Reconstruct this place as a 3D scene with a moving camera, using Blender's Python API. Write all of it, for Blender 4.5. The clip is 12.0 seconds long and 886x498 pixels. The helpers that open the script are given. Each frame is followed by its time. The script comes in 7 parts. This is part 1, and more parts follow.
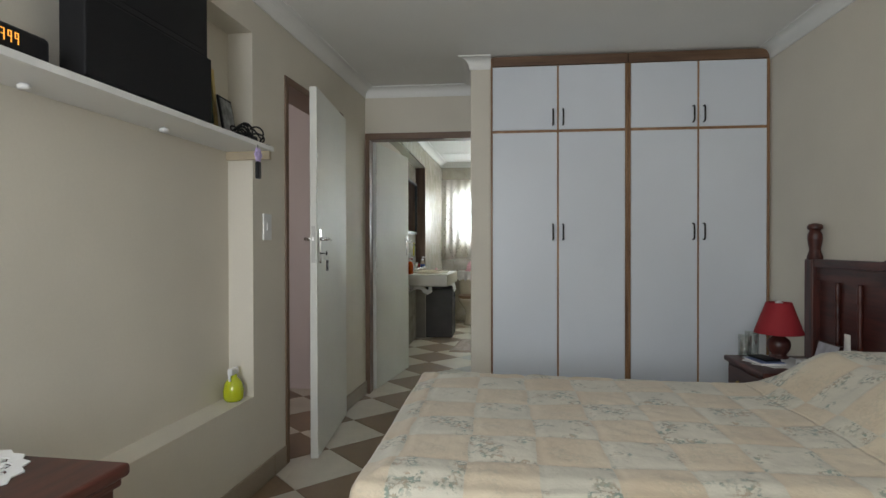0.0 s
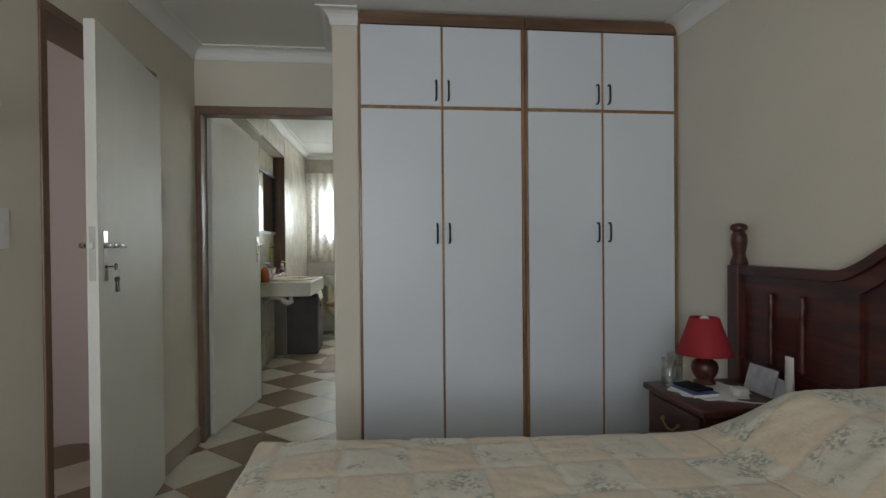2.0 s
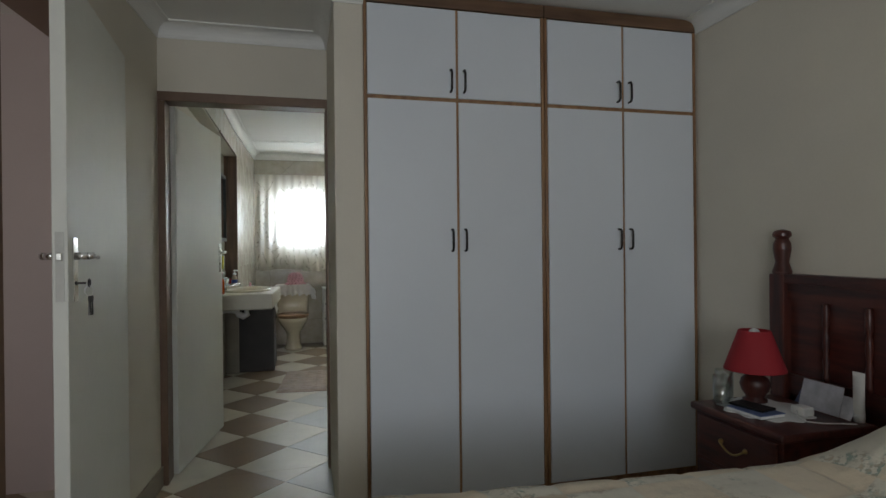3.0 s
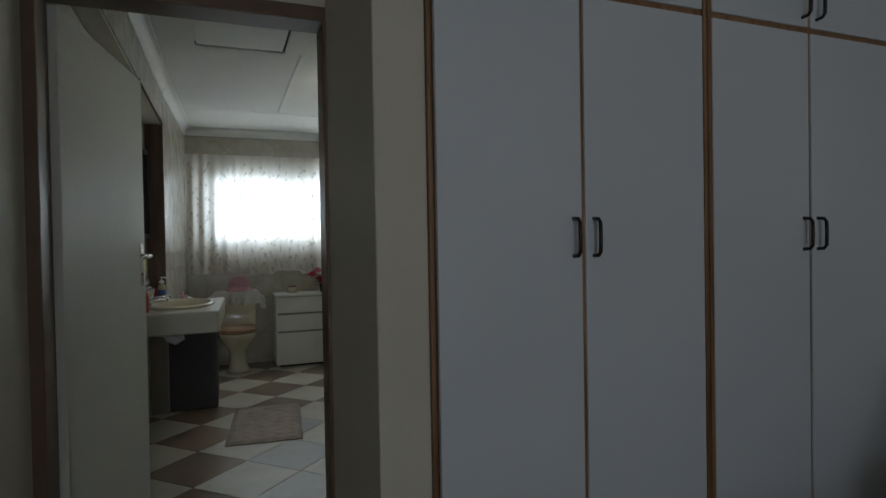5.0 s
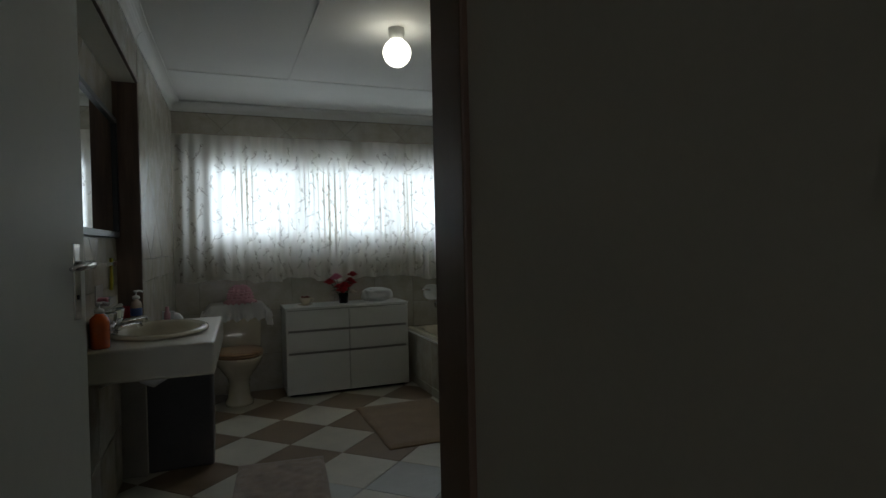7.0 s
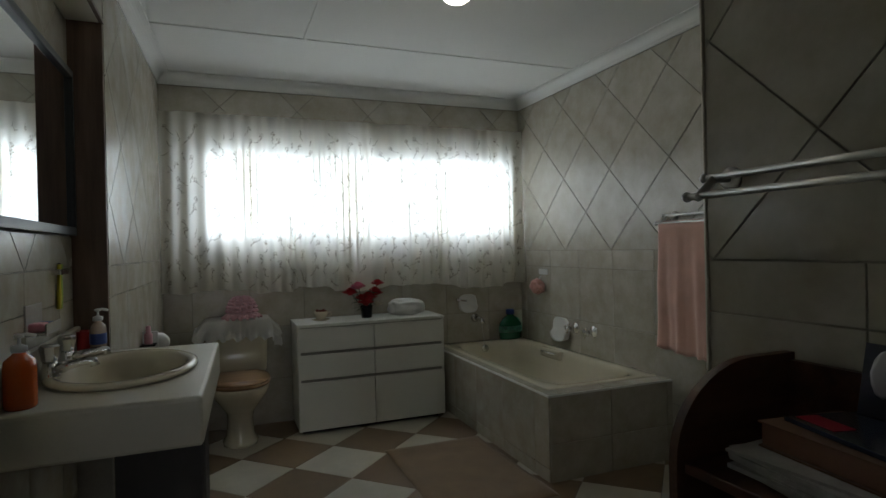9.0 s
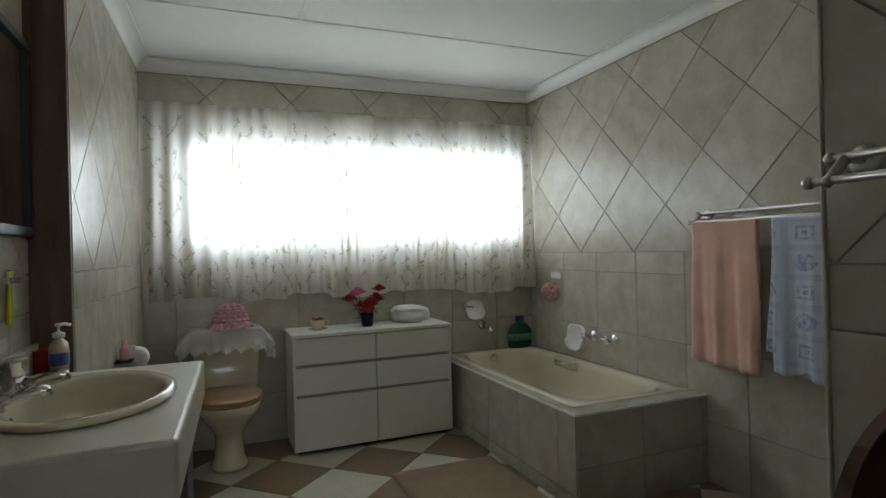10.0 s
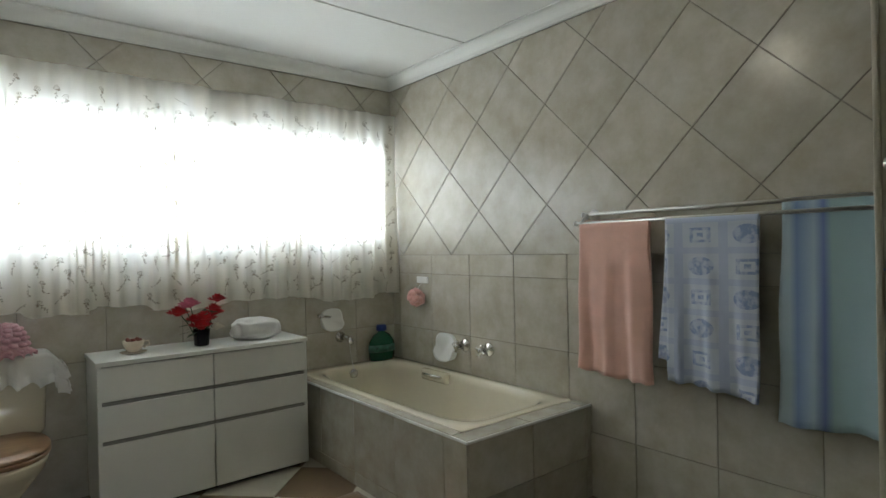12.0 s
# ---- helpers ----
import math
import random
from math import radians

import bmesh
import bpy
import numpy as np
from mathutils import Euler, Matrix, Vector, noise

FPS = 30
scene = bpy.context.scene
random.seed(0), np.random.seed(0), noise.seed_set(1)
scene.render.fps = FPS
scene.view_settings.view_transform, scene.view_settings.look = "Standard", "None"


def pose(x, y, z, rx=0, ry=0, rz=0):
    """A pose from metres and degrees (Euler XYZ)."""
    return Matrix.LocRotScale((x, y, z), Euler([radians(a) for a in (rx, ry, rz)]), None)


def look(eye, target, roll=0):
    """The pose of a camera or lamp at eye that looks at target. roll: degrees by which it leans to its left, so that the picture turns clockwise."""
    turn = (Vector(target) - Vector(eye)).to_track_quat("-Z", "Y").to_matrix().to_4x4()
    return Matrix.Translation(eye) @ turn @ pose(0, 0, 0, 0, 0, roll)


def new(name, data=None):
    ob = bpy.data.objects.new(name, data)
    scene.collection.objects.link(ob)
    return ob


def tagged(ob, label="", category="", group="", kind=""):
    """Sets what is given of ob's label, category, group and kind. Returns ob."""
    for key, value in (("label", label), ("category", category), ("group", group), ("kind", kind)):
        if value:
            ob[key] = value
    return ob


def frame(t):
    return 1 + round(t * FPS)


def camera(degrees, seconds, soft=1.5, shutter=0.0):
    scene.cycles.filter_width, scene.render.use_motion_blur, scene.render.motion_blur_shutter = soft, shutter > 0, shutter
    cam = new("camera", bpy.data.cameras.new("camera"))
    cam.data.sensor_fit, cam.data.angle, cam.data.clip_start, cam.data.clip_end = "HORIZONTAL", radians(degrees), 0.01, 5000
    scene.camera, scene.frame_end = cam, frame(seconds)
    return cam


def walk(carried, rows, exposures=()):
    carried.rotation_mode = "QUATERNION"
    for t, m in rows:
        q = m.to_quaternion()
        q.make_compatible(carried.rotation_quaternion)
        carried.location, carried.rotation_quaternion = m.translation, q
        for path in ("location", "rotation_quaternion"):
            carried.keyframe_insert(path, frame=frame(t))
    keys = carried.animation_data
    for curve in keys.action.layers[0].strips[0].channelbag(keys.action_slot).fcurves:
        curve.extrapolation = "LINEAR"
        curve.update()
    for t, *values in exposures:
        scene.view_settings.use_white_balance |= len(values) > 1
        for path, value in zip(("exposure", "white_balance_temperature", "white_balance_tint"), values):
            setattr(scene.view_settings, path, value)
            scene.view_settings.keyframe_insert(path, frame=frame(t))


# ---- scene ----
cam = camera(76.3, 12.0)
PATH = [
    (0, (0.044, 0.14, 1.172), (-0.157, 2.13, 1.158), -0.1),
    (0.5, (0.106, 0.331, 1.194), (0.032, 2.329, 1.177), -0.4),
    (1, (0.145, 0.512, 1.194), (0.185, 2.511, 1.175), -0.5),
    (1.5, (0.137, 0.73, 1.198), (0.295, 2.724, 1.175), -0.5),
    (2, (0.054, 0.92, 1.206), (0.299, 2.905, 1.184), -0.5),
    (2.5, (-0.147, 1.099, 1.217), (0.208, 3.068, 1.203), -0.6),
    (3, (-0.308, 1.303, 1.22), (0.187, 3.24, 1.216), -0.6),
    (3.2, (-0.36, 1.41, 1.215), (0.184, 3.335, 1.215), -0.6),
    (4.8, (-0.505, 2.43, 1.25), (0.215, 4.296, 1.221), -1.0),
    (5, (-0.481, 2.565, 1.252), (0.239, 4.43, 1.223), -1.0),
    (5.5, (-0.477, 2.866, 1.25), (0.249, 4.73, 1.219), -1.0),
    (6, (-0.482, 3.154, 1.262), (0.248, 5.016, 1.232), -1.2),
    (6.5, (-0.482, 3.45, 1.26), (0.254, 5.31, 1.231), -1.1),
    (7, (-0.491, 3.739, 1.245), (0.241, 5.6, 1.22), -1.3),
    (9, (-0.472, 4.632, 1.231), (0.258, 6.494, 1.223), -1.3),
    (9.5, (-0.467, 4.829, 1.232), (0.268, 6.689, 1.228), -1.4),
    (10, (-0.455, 4.958, 1.232), (0.304, 6.808, 1.232), -1.5),
    (10.5, (-0.427, 5.086, 1.23), (0.375, 6.918, 1.23), -1.5),
    (11, (-0.412, 5.2, 1.226), (0.464, 6.997, 1.222), -1.5),
    (11.5, (-0.401, 5.327, 1.228), (0.639, 7.035, 1.221), -1.4),
    (12, (-0.408, 5.436, 1.232), (0.853, 6.988, 1.227), -1.2),
]
EXPOSURES = [(0.0, -0.06, 6500, 10), (1.5, -0.18, 6500, 10), (2.5, -0.45, 6480, 10), (3.0, -0.68, 6450, 10), (5.0, -1.68, 6170, 9), (5.5, -1.88, 6140, 9), (6.5, -2.35, 6140, 9), (7.0, -2.62, 6150, 9), (9.0, -2.05, 6350, 10), (9.5, -1.58, 6370, 10), (10.0, -1.28, 6400, 10), (10.5, -1.05, 6400, 10), (11.0, -0.81, 6400, 10), (11.5, -0.69, 6400, 10), (12.0, -0.8, 6400, 10)]
walk(cam, [(t, look(eye, target, roll)) for t, eye, target, roll in PATH], EXPOSURES)

# ---- world, sun and large lights ----
BATH_GLASS = 8.985
SUN_UP, SUN_ROUND = 48.0, 200.0
world = bpy.data.worlds.new("world")
scene.world = world
world.use_nodes = True
wn = world.node_tree.nodes
sky = wn.new("ShaderNodeTexSky")
sky.sky_type, sky.sun_disc = "NISHITA", False
sky.sun_elevation, sky.sun_rotation = radians(SUN_UP), radians(SUN_ROUND)
wn["Background"].inputs["Strength"].default_value = 0.1
world.node_tree.links.new(sky.outputs["Color"], wn["Background"].inputs["Color"])


def lamp(name, kind, m, energy, colour, **more):
    data = bpy.data.lights.new(name, kind)
    data.energy, data.color = energy, colour
    for key, value in more.items():
        if key == "size":
            data.size = value
        elif key == "size_y":
            data.shape, data.size_y = "RECTANGLE", value
        elif key == "angle":
            data.angle = value
    ob = new(name, data)
    ob.matrix_basis = m
    return ob


lamp("sun", "SUN", look((0, -6, 7), (0, 0, 0)), 2.0, (1.0, 0.95, 0.88), angle=radians(2))
# daylight of the bathroom window and of the bedroom window behind the walker
lamp("bathroom_window_daylight", "AREA", pose(0.59, BATH_GLASS, 1.615, -90, 0, 0), 138.0, (0.765, 0.875, 1.0), size=2.35, size_y=0.62)
lamp("bedroom_window_daylight", "AREA", pose(-0.62, -1.12, 1.45, 101, 0, 0), 63.0, (0.89, 0.94, 1.0), size=1.38, size_y=1.2)
# fill light added at the passage's unseen end, where no window is known
lamp("passage_window_daylight", "AREA", pose(-1.75, 1.93, 1.5, 90, 0, 0), 10.0, (1.0, 0.96, 0.92), size=0.8, size_y=1.0)


# ---- materials ----
def nodes_of(name):
    m = bpy.data.materials.new(name)
    m.use_nodes = True
    nt = m.node_tree
    return m, nt, nt.nodes["Principled BSDF"]


def noise_node(nt, scale, detail=4, rough=0.55, dims="3D", stretch=None):
    co = nt.nodes.new("ShaderNodeTexCoord")
    tex = nt.nodes.new("ShaderNodeTexNoise")
    tex.noise_dimensions = dims
    tex.inputs["Scale"].default_value = scale
    tex.inputs["Detail"].default_value = detail
    tex.inputs["Roughness"].default_value = rough
    out = co.outputs["Object"]
    if stretch:
        mp = nt.nodes.new("ShaderNodeMapping")
        mp.inputs["Scale"].default_value = stretch
        nt.links.new(out, mp.inputs["Vector"])
        out = mp.outputs["Vector"]
    nt.links.new(out, tex.inputs["Vector"])
    return tex


def ramp(nt, source, stops):
    r = nt.nodes.new("ShaderNodeValToRGB")
    while len(r.color_ramp.elements) < len(stops):
        r.color_ramp.elements.new(0.5)
    for e, (p, c) in zip(r.color_ramp.elements, stops):
        e.position, e.color = p, (*c, 1) if len(c) == 3 else c
    nt.links.new(source, r.inputs["Fac"])
    return r.outputs["Color"]


def mixed(nt, a, b, fac, blend="MIX"):
    n = nt.nodes.new("ShaderNodeMix")
    n.data_type, n.blend_type = "RGBA", blend
    for socket, value in ((n.inputs[0], fac), (n.inputs[6], a), (n.inputs[7], b)):
        if isinstance(value, (int, float)):
            socket.default_value = value
        elif isinstance(value, tuple):
            socket.default_value = (*value, 1)
        else:
            nt.links.new(value, socket)
    return n.outputs[2]


def shade(c, k):
    return tuple(min(1, v * k) for v in c)


def material(name, rgb, rough=0.5, metal=0.0, vary=0.1, big=2.5, small=45.0, bump=0.08, coat=0.0, rand=0.0, stretch=None, sheen=0.0, spec=0.5, to=None):
    """Base colour that drifts at two scales, uneven gloss and fine relief."""
    m, nt, p = nodes_of(name)
    n1, n2 = noise_node(nt, big, 3, stretch=stretch), noise_node(nt, small, 5, 0.65, stretch=stretch)
    for n in (n1, n2):
        if rand:
            n.noise_dimensions = "4D"
            info = nt.nodes.new("ShaderNodeObjectInfo")
            mul = nt.nodes.new("ShaderNodeMath")
            mul.operation = "MULTIPLY"
            mul.inputs[1].default_value = 50
            nt.links.new(info.outputs["Random"], mul.inputs[0])
            nt.links.new(mul.outputs[0], n.inputs["W"])
    c1 = ramp(nt, n1.outputs["Fac"], [(0.3, shade(rgb, 1 - vary)), (0.7, to or shade(rgb, 1 + vary))])
    c2 = ramp(nt, n2.outputs["Fac"], [(0.3, (1 - vary * 0.7,) * 3), (0.7, (1.0,) * 3)])
    col = mixed(nt, c1, c2, 1.0, "MULTIPLY")
    if rand:
        info = nt.nodes.new("ShaderNodeObjectInfo")
        c3 = ramp(nt, info.outputs["Random"], [(0.0, (1 - rand,) * 3), (1.0, (1.0,) * 3)])
        col = mixed(nt, col, c3, 1.0, "MULTIPLY")
    nt.links.new(col, p.inputs["Base Color"])
    r = nt.nodes.new("ShaderNodeMapRange")
    r.inputs["To Min"].default_value, r.inputs["To Max"].default_value = (max(0.02, rough - 0.07), min(0.262, rough + 0.06)) if rough < 0.27 else (max(0.285, rough - 0.08), min(1, rough + 0.1))
    nt.links.new(n1.outputs["Fac"], r.inputs["Value"])
    nt.links.new(r.outputs["Result"], p.inputs["Roughness"])
    p.inputs["Metallic"].default_value = metal
    p.inputs["Coat Weight"].default_value = coat
    p.inputs["Coat Roughness"].default_value = 0.15
    p.inputs["Sheen Weight"].default_value = sheen
    p.inputs["Specular IOR Level"].default_value = spec
    if bump:
        b = nt.nodes.new("ShaderNodeBump")
        b.inputs["Strength"].default_value, b.inputs["Distance"].default_value = bump, 0.004
        nt.links.new(n2.outputs["Fac"], b.inputs["Height"])
        nt.links.new(b.outputs["Normal"], p.inputs["Normal"])
    return m


def glow(name, rgb, strength):
    m, nt, p = nodes_of(name)
    p.inputs["Base Color"].default_value = (*rgb, 1)
    p.inputs["Emission Color"].default_value = (*rgb, 1)
    p.inputs["Emission Strength"].default_value = strength
    return m


def glass_like(name, rgb, rough=0.02):
    m, nt, p = nodes_of(name)
    p.inputs["Base Color"].default_value = (*rgb, 1)
    p.inputs["Roughness"].default_value = rough
    p.inputs["Transmission Weight"].default_value = 1.0
    p.inputs["IOR"].default_value = 1.2
    return m


def sheer(name, rgb, clear, rough=0.9):
    """Thin cloth: part open weave, part lit through, part lit from the front."""
    m, nt, p = nodes_of(name)
    out = nt.nodes["Material Output"]
    tr, tl, df = (nt.nodes.new("ShaderNodeBsdf" + k) for k in ("Transparent", "Translucent", "Diffuse"))
    weave = noise_node(nt, 260, 2)
    # darker upright streaks put the shade of folds into the cloth colour
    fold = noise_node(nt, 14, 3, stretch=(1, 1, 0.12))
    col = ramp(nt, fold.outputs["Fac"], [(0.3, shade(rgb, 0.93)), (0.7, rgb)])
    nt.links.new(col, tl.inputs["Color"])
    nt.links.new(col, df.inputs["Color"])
    half = nt.nodes.new("ShaderNodeMixShader")
    half.inputs[0].default_value = 0.4
    nt.links.new(tl.outputs[0], half.inputs[1])
    nt.links.new(df.outputs[0], half.inputs[2])
    opened = nt.nodes.new("ShaderNodeMapRange")
    opened.inputs["To Min"].default_value, opened.inputs["To Max"].default_value = max(0, clear - 0.1), clear + min(clear, 0.1)
    nt.links.new(weave.outputs["Fac"], opened.inputs["Value"])
    whole = nt.nodes.new("ShaderNodeMixShader")
    nt.links.new(opened.outputs["Result"], whole.inputs[0])
    nt.links.new(half.outputs[0], whole.inputs[1])
    nt.links.new(tr.outputs[0], whole.inputs[2])
    nt.links.new(whole.outputs[0], out.inputs["Surface"])
    return m


def wood(name, dark, light, rough=0.35, along=(1, 1, 0.08), coat=0.2, grain=26.0):
    m, nt, p = nodes_of(name)
    n1 = noise_node(nt, grain, 6, 0.6, stretch=along)
    n2 = noise_node(nt, 3, 3)
    c = ramp(nt, n1.outputs["Fac"], [(0.32, dark), (0.66, light)])
    c = mixed(nt, c, ramp(nt, n2.outputs["Fac"], [(0.3, (0.8, 0.78, 0.76)), (0.7, (1, 1, 1))]), 1.0, "MULTIPLY")
    nt.links.new(c, p.inputs["Base Color"])
    p.inputs["Roughness"].default_value = rough
    p.inputs["Coat Weight"].default_value = coat
    b = nt.nodes.new("ShaderNodeBump")
    b.inputs["Strength"].default_value, b.inputs["Distance"].default_value = 0.12, 0.003
    nt.links.new(n1.outputs["Fac"], b.inputs["Height"])
    nt.links.new(b.outputs["Normal"], p.inputs["Normal"])
    return m


WALL = material("cream_wall_paint", (0.68, 0.635, 0.54), 0.6, vary=0.05, big=1.3, small=90, bump=0.1)
PINK_WALL = material("pink_wall_paint", (0.60, 0.53, 0.525), 0.6, vary=0.04, big=1.5, small=80, bump=0.1)
CEILING = material("white_ceiling_paint", (0.80, 0.80, 0.77), 0.7, vary=0.04, big=1.1, small=70, bump=0.06)
CORNICE = material("white_cornice_paint", (0.80, 0.80, 0.77), 0.5, vary=0.03, bump=0.03)
DOOR_PAINT = material("off_white_door_paint", (0.70, 0.70, 0.64), 0.5, vary=0.04, big=1.6, small=30, bump=0.05)
FRAME_BROWN = material("brown_painted_frame", (0.18, 0.11, 0.07), 0.4, vary=0.15, big=4, small=50, bump=0.06)
WARD_WHITE = material("white_melamine", (0.70, 0.74, 0.79), 0.38, vary=0.025, big=1.4, small=120, bump=0.03)
WARD_WOOD = wood("brown_wood_edging", (0.19, 0.09, 0.04), (0.43, 0.25, 0.125), 0.45)
TRIM_WOOD = wood("dark_brown_trim", (0.10, 0.052, 0.028), (0.22, 0.125, 0.07), 0.5, along=(0.08, 1, 1), coat=0.05)
METAL_DARK = material("dark_bronze_metal", (0.05, 0.045, 0.045), 0.35, metal=0.8, vary=0.1, bump=0.0)
CHROME = material("chrome", (0.78, 0.78, 0.78), 0.12, metal=1.0, vary=0.04, bump=0.0)
STEEL = material("brushed_steel", (0.62, 0.61, 0.58), 0.3, metal=1.0, vary=0.08, bump=0.02)
TILE = material("cream_glazed_tile", (0.505, 0.45, 0.35), 0.23, vary=0.10, to=(0.575, 0.545, 0.475), big=8, small=60, bump=0.05, rand=0.10)
GROUT = material("grey_grout", (0.22, 0.205, 0.18), 0.85, vary=0.15, small=120, bump=0.15)
WALL_GROUT = material("pale_wall_grout", (0.34, 0.315, 0.27), 0.85, vary=0.2, small=120, bump=0.15)
FLOOR_WHITE = material("cream_floor_tile", (0.58, 0.54, 0.455), 0.30, vary=0.08, big=6, small=50, bump=0.05, rand=0.08)
FLOOR_GREY = material("pale_grey_floor_tile", (0.44, 0.44, 0.42), 0.30, vary=0.08, big=6, small=50, bump=0.05, rand=0.08)
FLOOR_BROWN = material("brown_floor_tile", (0.22, 0.145, 0.085), 0.30, vary=0.12, big=7, small=50, bump=0.05, rand=0.12)
SKIRTING_TILE = material("brown_skirting_tile", (0.36, 0.29, 0.21), 0.35, vary=0.1, big=5, small=50, bump=0.04, rand=0.1)
SANITARY = material("ivory_sanitary_ware", (0.66, 0.60, 0.46), 0.14, vary=0.03, big=3, small=40, bump=0.0, coat=0.4)
WHITE_GLOSS = material("white_gloss_laminate", (0.80, 0.80, 0.76), 0.3, vary=0.03, big=2, small=60, bump=0.02)
DARK_WOOD = wood("dark_mahogany", (0.026, 0.007, 0.006), (0.105, 0.024, 0.015), 0.42, along=(1, 0.12, 1), coat=0.12)
DARK_WOOD_UP = wood("dark_mahogany_upright", (0.028, 0.007, 0.006), (0.105, 0.024, 0.015), 0.42, along=(1, 1, 0.1), coat=0.12)
PLASTIC_WHITE = material("white_plastic", (0.78, 0.78, 0.76), 0.35, vary=0.03, bump=0.0)
PLASTIC_BLACK = material("black_plastic", (0.009, 0.009, 0.010), 0.5, vary=0.1, bump=0.02, spec=0.25)
BLACK_FLAT = material("matt_black", (0.008, 0.008, 0.009), 0.6, vary=0.1, bump=0.02, spec=0.2)
SHELF_WHITE = material("white_shelf_board", (0.78, 0.78, 0.76), 0.45, vary=0.03, small=60, bump=0.03)


# ---- building helpers ----
def part(name, bm, mat, parent=None, label="", smooth=False):
    """Links a bmesh, in world coordinates, as one mesh object under a thing or a part."""
    me = bpy.data.meshes.new(name)
    if smooth:
        for f in bm.faces:
            f.smooth = True
    bm.to_mesh(me)
    bm.free()
    me.materials.append(mat)
    ob = new(name, me)
    if parent is not None:
        ob.parent = parent
        if parent.type == "EMPTY":
            ob.matrix_parent_inverse = parent.matrix_basis.inverted()
    return tagged(ob, label) if label else ob


def thing(name, loc, label, category, group="", kind=""):
    ob = new(name)
    ob.empty_display_size = 0.1
    ob.matrix_basis = Matrix.Translation(loc)
    return tagged(ob, label, category, group, kind)


def box(bm, x0, x1, y0, y1, z0, z1, bevel=0.0, turn=None, segments=2):
    made = bmesh.ops.create_cube(bm, size=1.0)["verts"]
    for v in made:
        v.co = Vector((x0 + (v.co.x + 0.5) * (x1 - x0), y0 + (v.co.y + 0.5) * (y1 - y0), z0 + (v.co.z + 0.5) * (z1 - z0)))
    if bevel:
        edges = list({e for v in made for e in v.link_edges})
        res = bmesh.ops.bevel(bm, geom=edges, offset=bevel, segments=segments, affect="EDGES", profile=0.5)
        made = list({v for f in res["faces"] for v in f.verts} | {v for v in made if v.is_valid})
    if turn is not None:
        bmesh.ops.transform(bm, matrix=turn, verts=made)
    return bm


def boxed(x0, x1, y0, y1, z0, z1, bevel=0.0, turn=None, segments=2):
    return box(bmesh.new(), x0, x1, y0, y1, z0, z1, bevel, turn, segments)


def lathe(bm, profile, at=(0, 0, 0), segments=24, m=None):
    """A turned shape: profile of (radius, height), about the z axis through at."""
    rings = []
    for r, z in profile:
        rings.append([bm.verts.new((r * math.cos(2 * math.pi * k / segments), r * math.sin(2 * math.pi * k / segments), z)) for k in range(segments)])
    for a, b in zip(rings, rings[1:]):
        for k in range(segments):
            bm.faces.new((a[k], a[(k + 1) % segments], b[(k + 1) % segments], b[k]))
    for ring, flip in ((rings[0], True), (rings[-1], False)):
        bm.faces.new(ring[::-1] if flip else ring)
    verts = [v for ring in rings for v in ring]
    place = Matrix.Translation(at) @ (m if m is not None else Matrix())
    bmesh.ops.transform(bm, matrix=place, verts=verts)
    return bm


def tube(bm, points, radius, sides=10, closed=False):
    """A round bar along points; radius may be a list."""
    pts = [Vector(p) for p in points]
    n = len(pts)
    radii = radius if isinstance(radius, (list, tuple)) else [radius] * n
    rings, side = [], None
    for k, p in enumerate(pts):
        if closed:
            way = (pts[(k + 1) % n] - pts[k - 1]).normalized()
        else:
            way = (pts[min(k + 1, n - 1)] - pts[max(k - 1, 0)]).normalized()
        if side is None:
            side = way.orthogonal().normalized()
        side = (side - way * side.dot(way)).normalized()
        up = way.cross(side)
        rings.append([bm.verts.new(p + radii[k] * (math.cos(2 * math.pi * s / sides) * side + math.sin(2 * math.pi * s / sides) * up)) for s in range(sides)])
    for k in range(n if closed else n - 1):
        a, b = rings[k], rings[(k + 1) % n]
        for s in range(sides):
            bm.faces.new((a[s], a[(s + 1) % sides], b[(s + 1) % sides], b[s]))
    if not closed:
        bm.faces.new(rings[0][::-1])
        bm.faces.new(rings[-1])
    return bm


def prism(bm, outline, way, m=None):
    """A flat outline (3D points) pushed along a vector."""
    way = Vector(way)
    low = [bm.verts.new(Vector(p)) for p in outline]
    top = [bm.verts.new(Vector(p) + way) for p in outline]
    n = len(low)
    bm.faces.new(low[::-1])
    bm.faces.new(top)
    for k in range(n):
        bm.faces.new((low[k], low[(k + 1) % n], top[(k + 1) % n], top[k]))
    return bm


def sheet(bm, nu, nv, place, thick=0.0):
    """A grid surface from place(u, v); thick gives it a second side."""
    grid = [[bm.verts.new(Vector(place(i / nu, j / nv))) for j in range(nv + 1)] for i in range(nu + 1)]
    for i in range(nu):
        for j in range(nv):
            bm.faces.new((grid[i][j], grid[i + 1][j], grid[i + 1][j + 1], grid[i][j + 1]))
    if thick:
        bm.normal_update()
        bmesh.ops.solidify(bm, geom=bm.faces[:], thickness=thick)
    return bm


def blob(bm, at, size, sub=2, rough=0.0, seed=0.0):
    made = bmesh.ops.create_icosphere(bm, subdivisions=sub, radius=1.0)["verts"]
    for v in made:
        k = 1 + rough * noise.noise(v.co * 2.2 + Vector((seed, seed, seed)))
        v.co = Vector((at[0] + v.co.x * size[0] * k, at[1] + v.co.y * size[1] * k, at[2] + v.co.z * size[2] * k))
    return bm


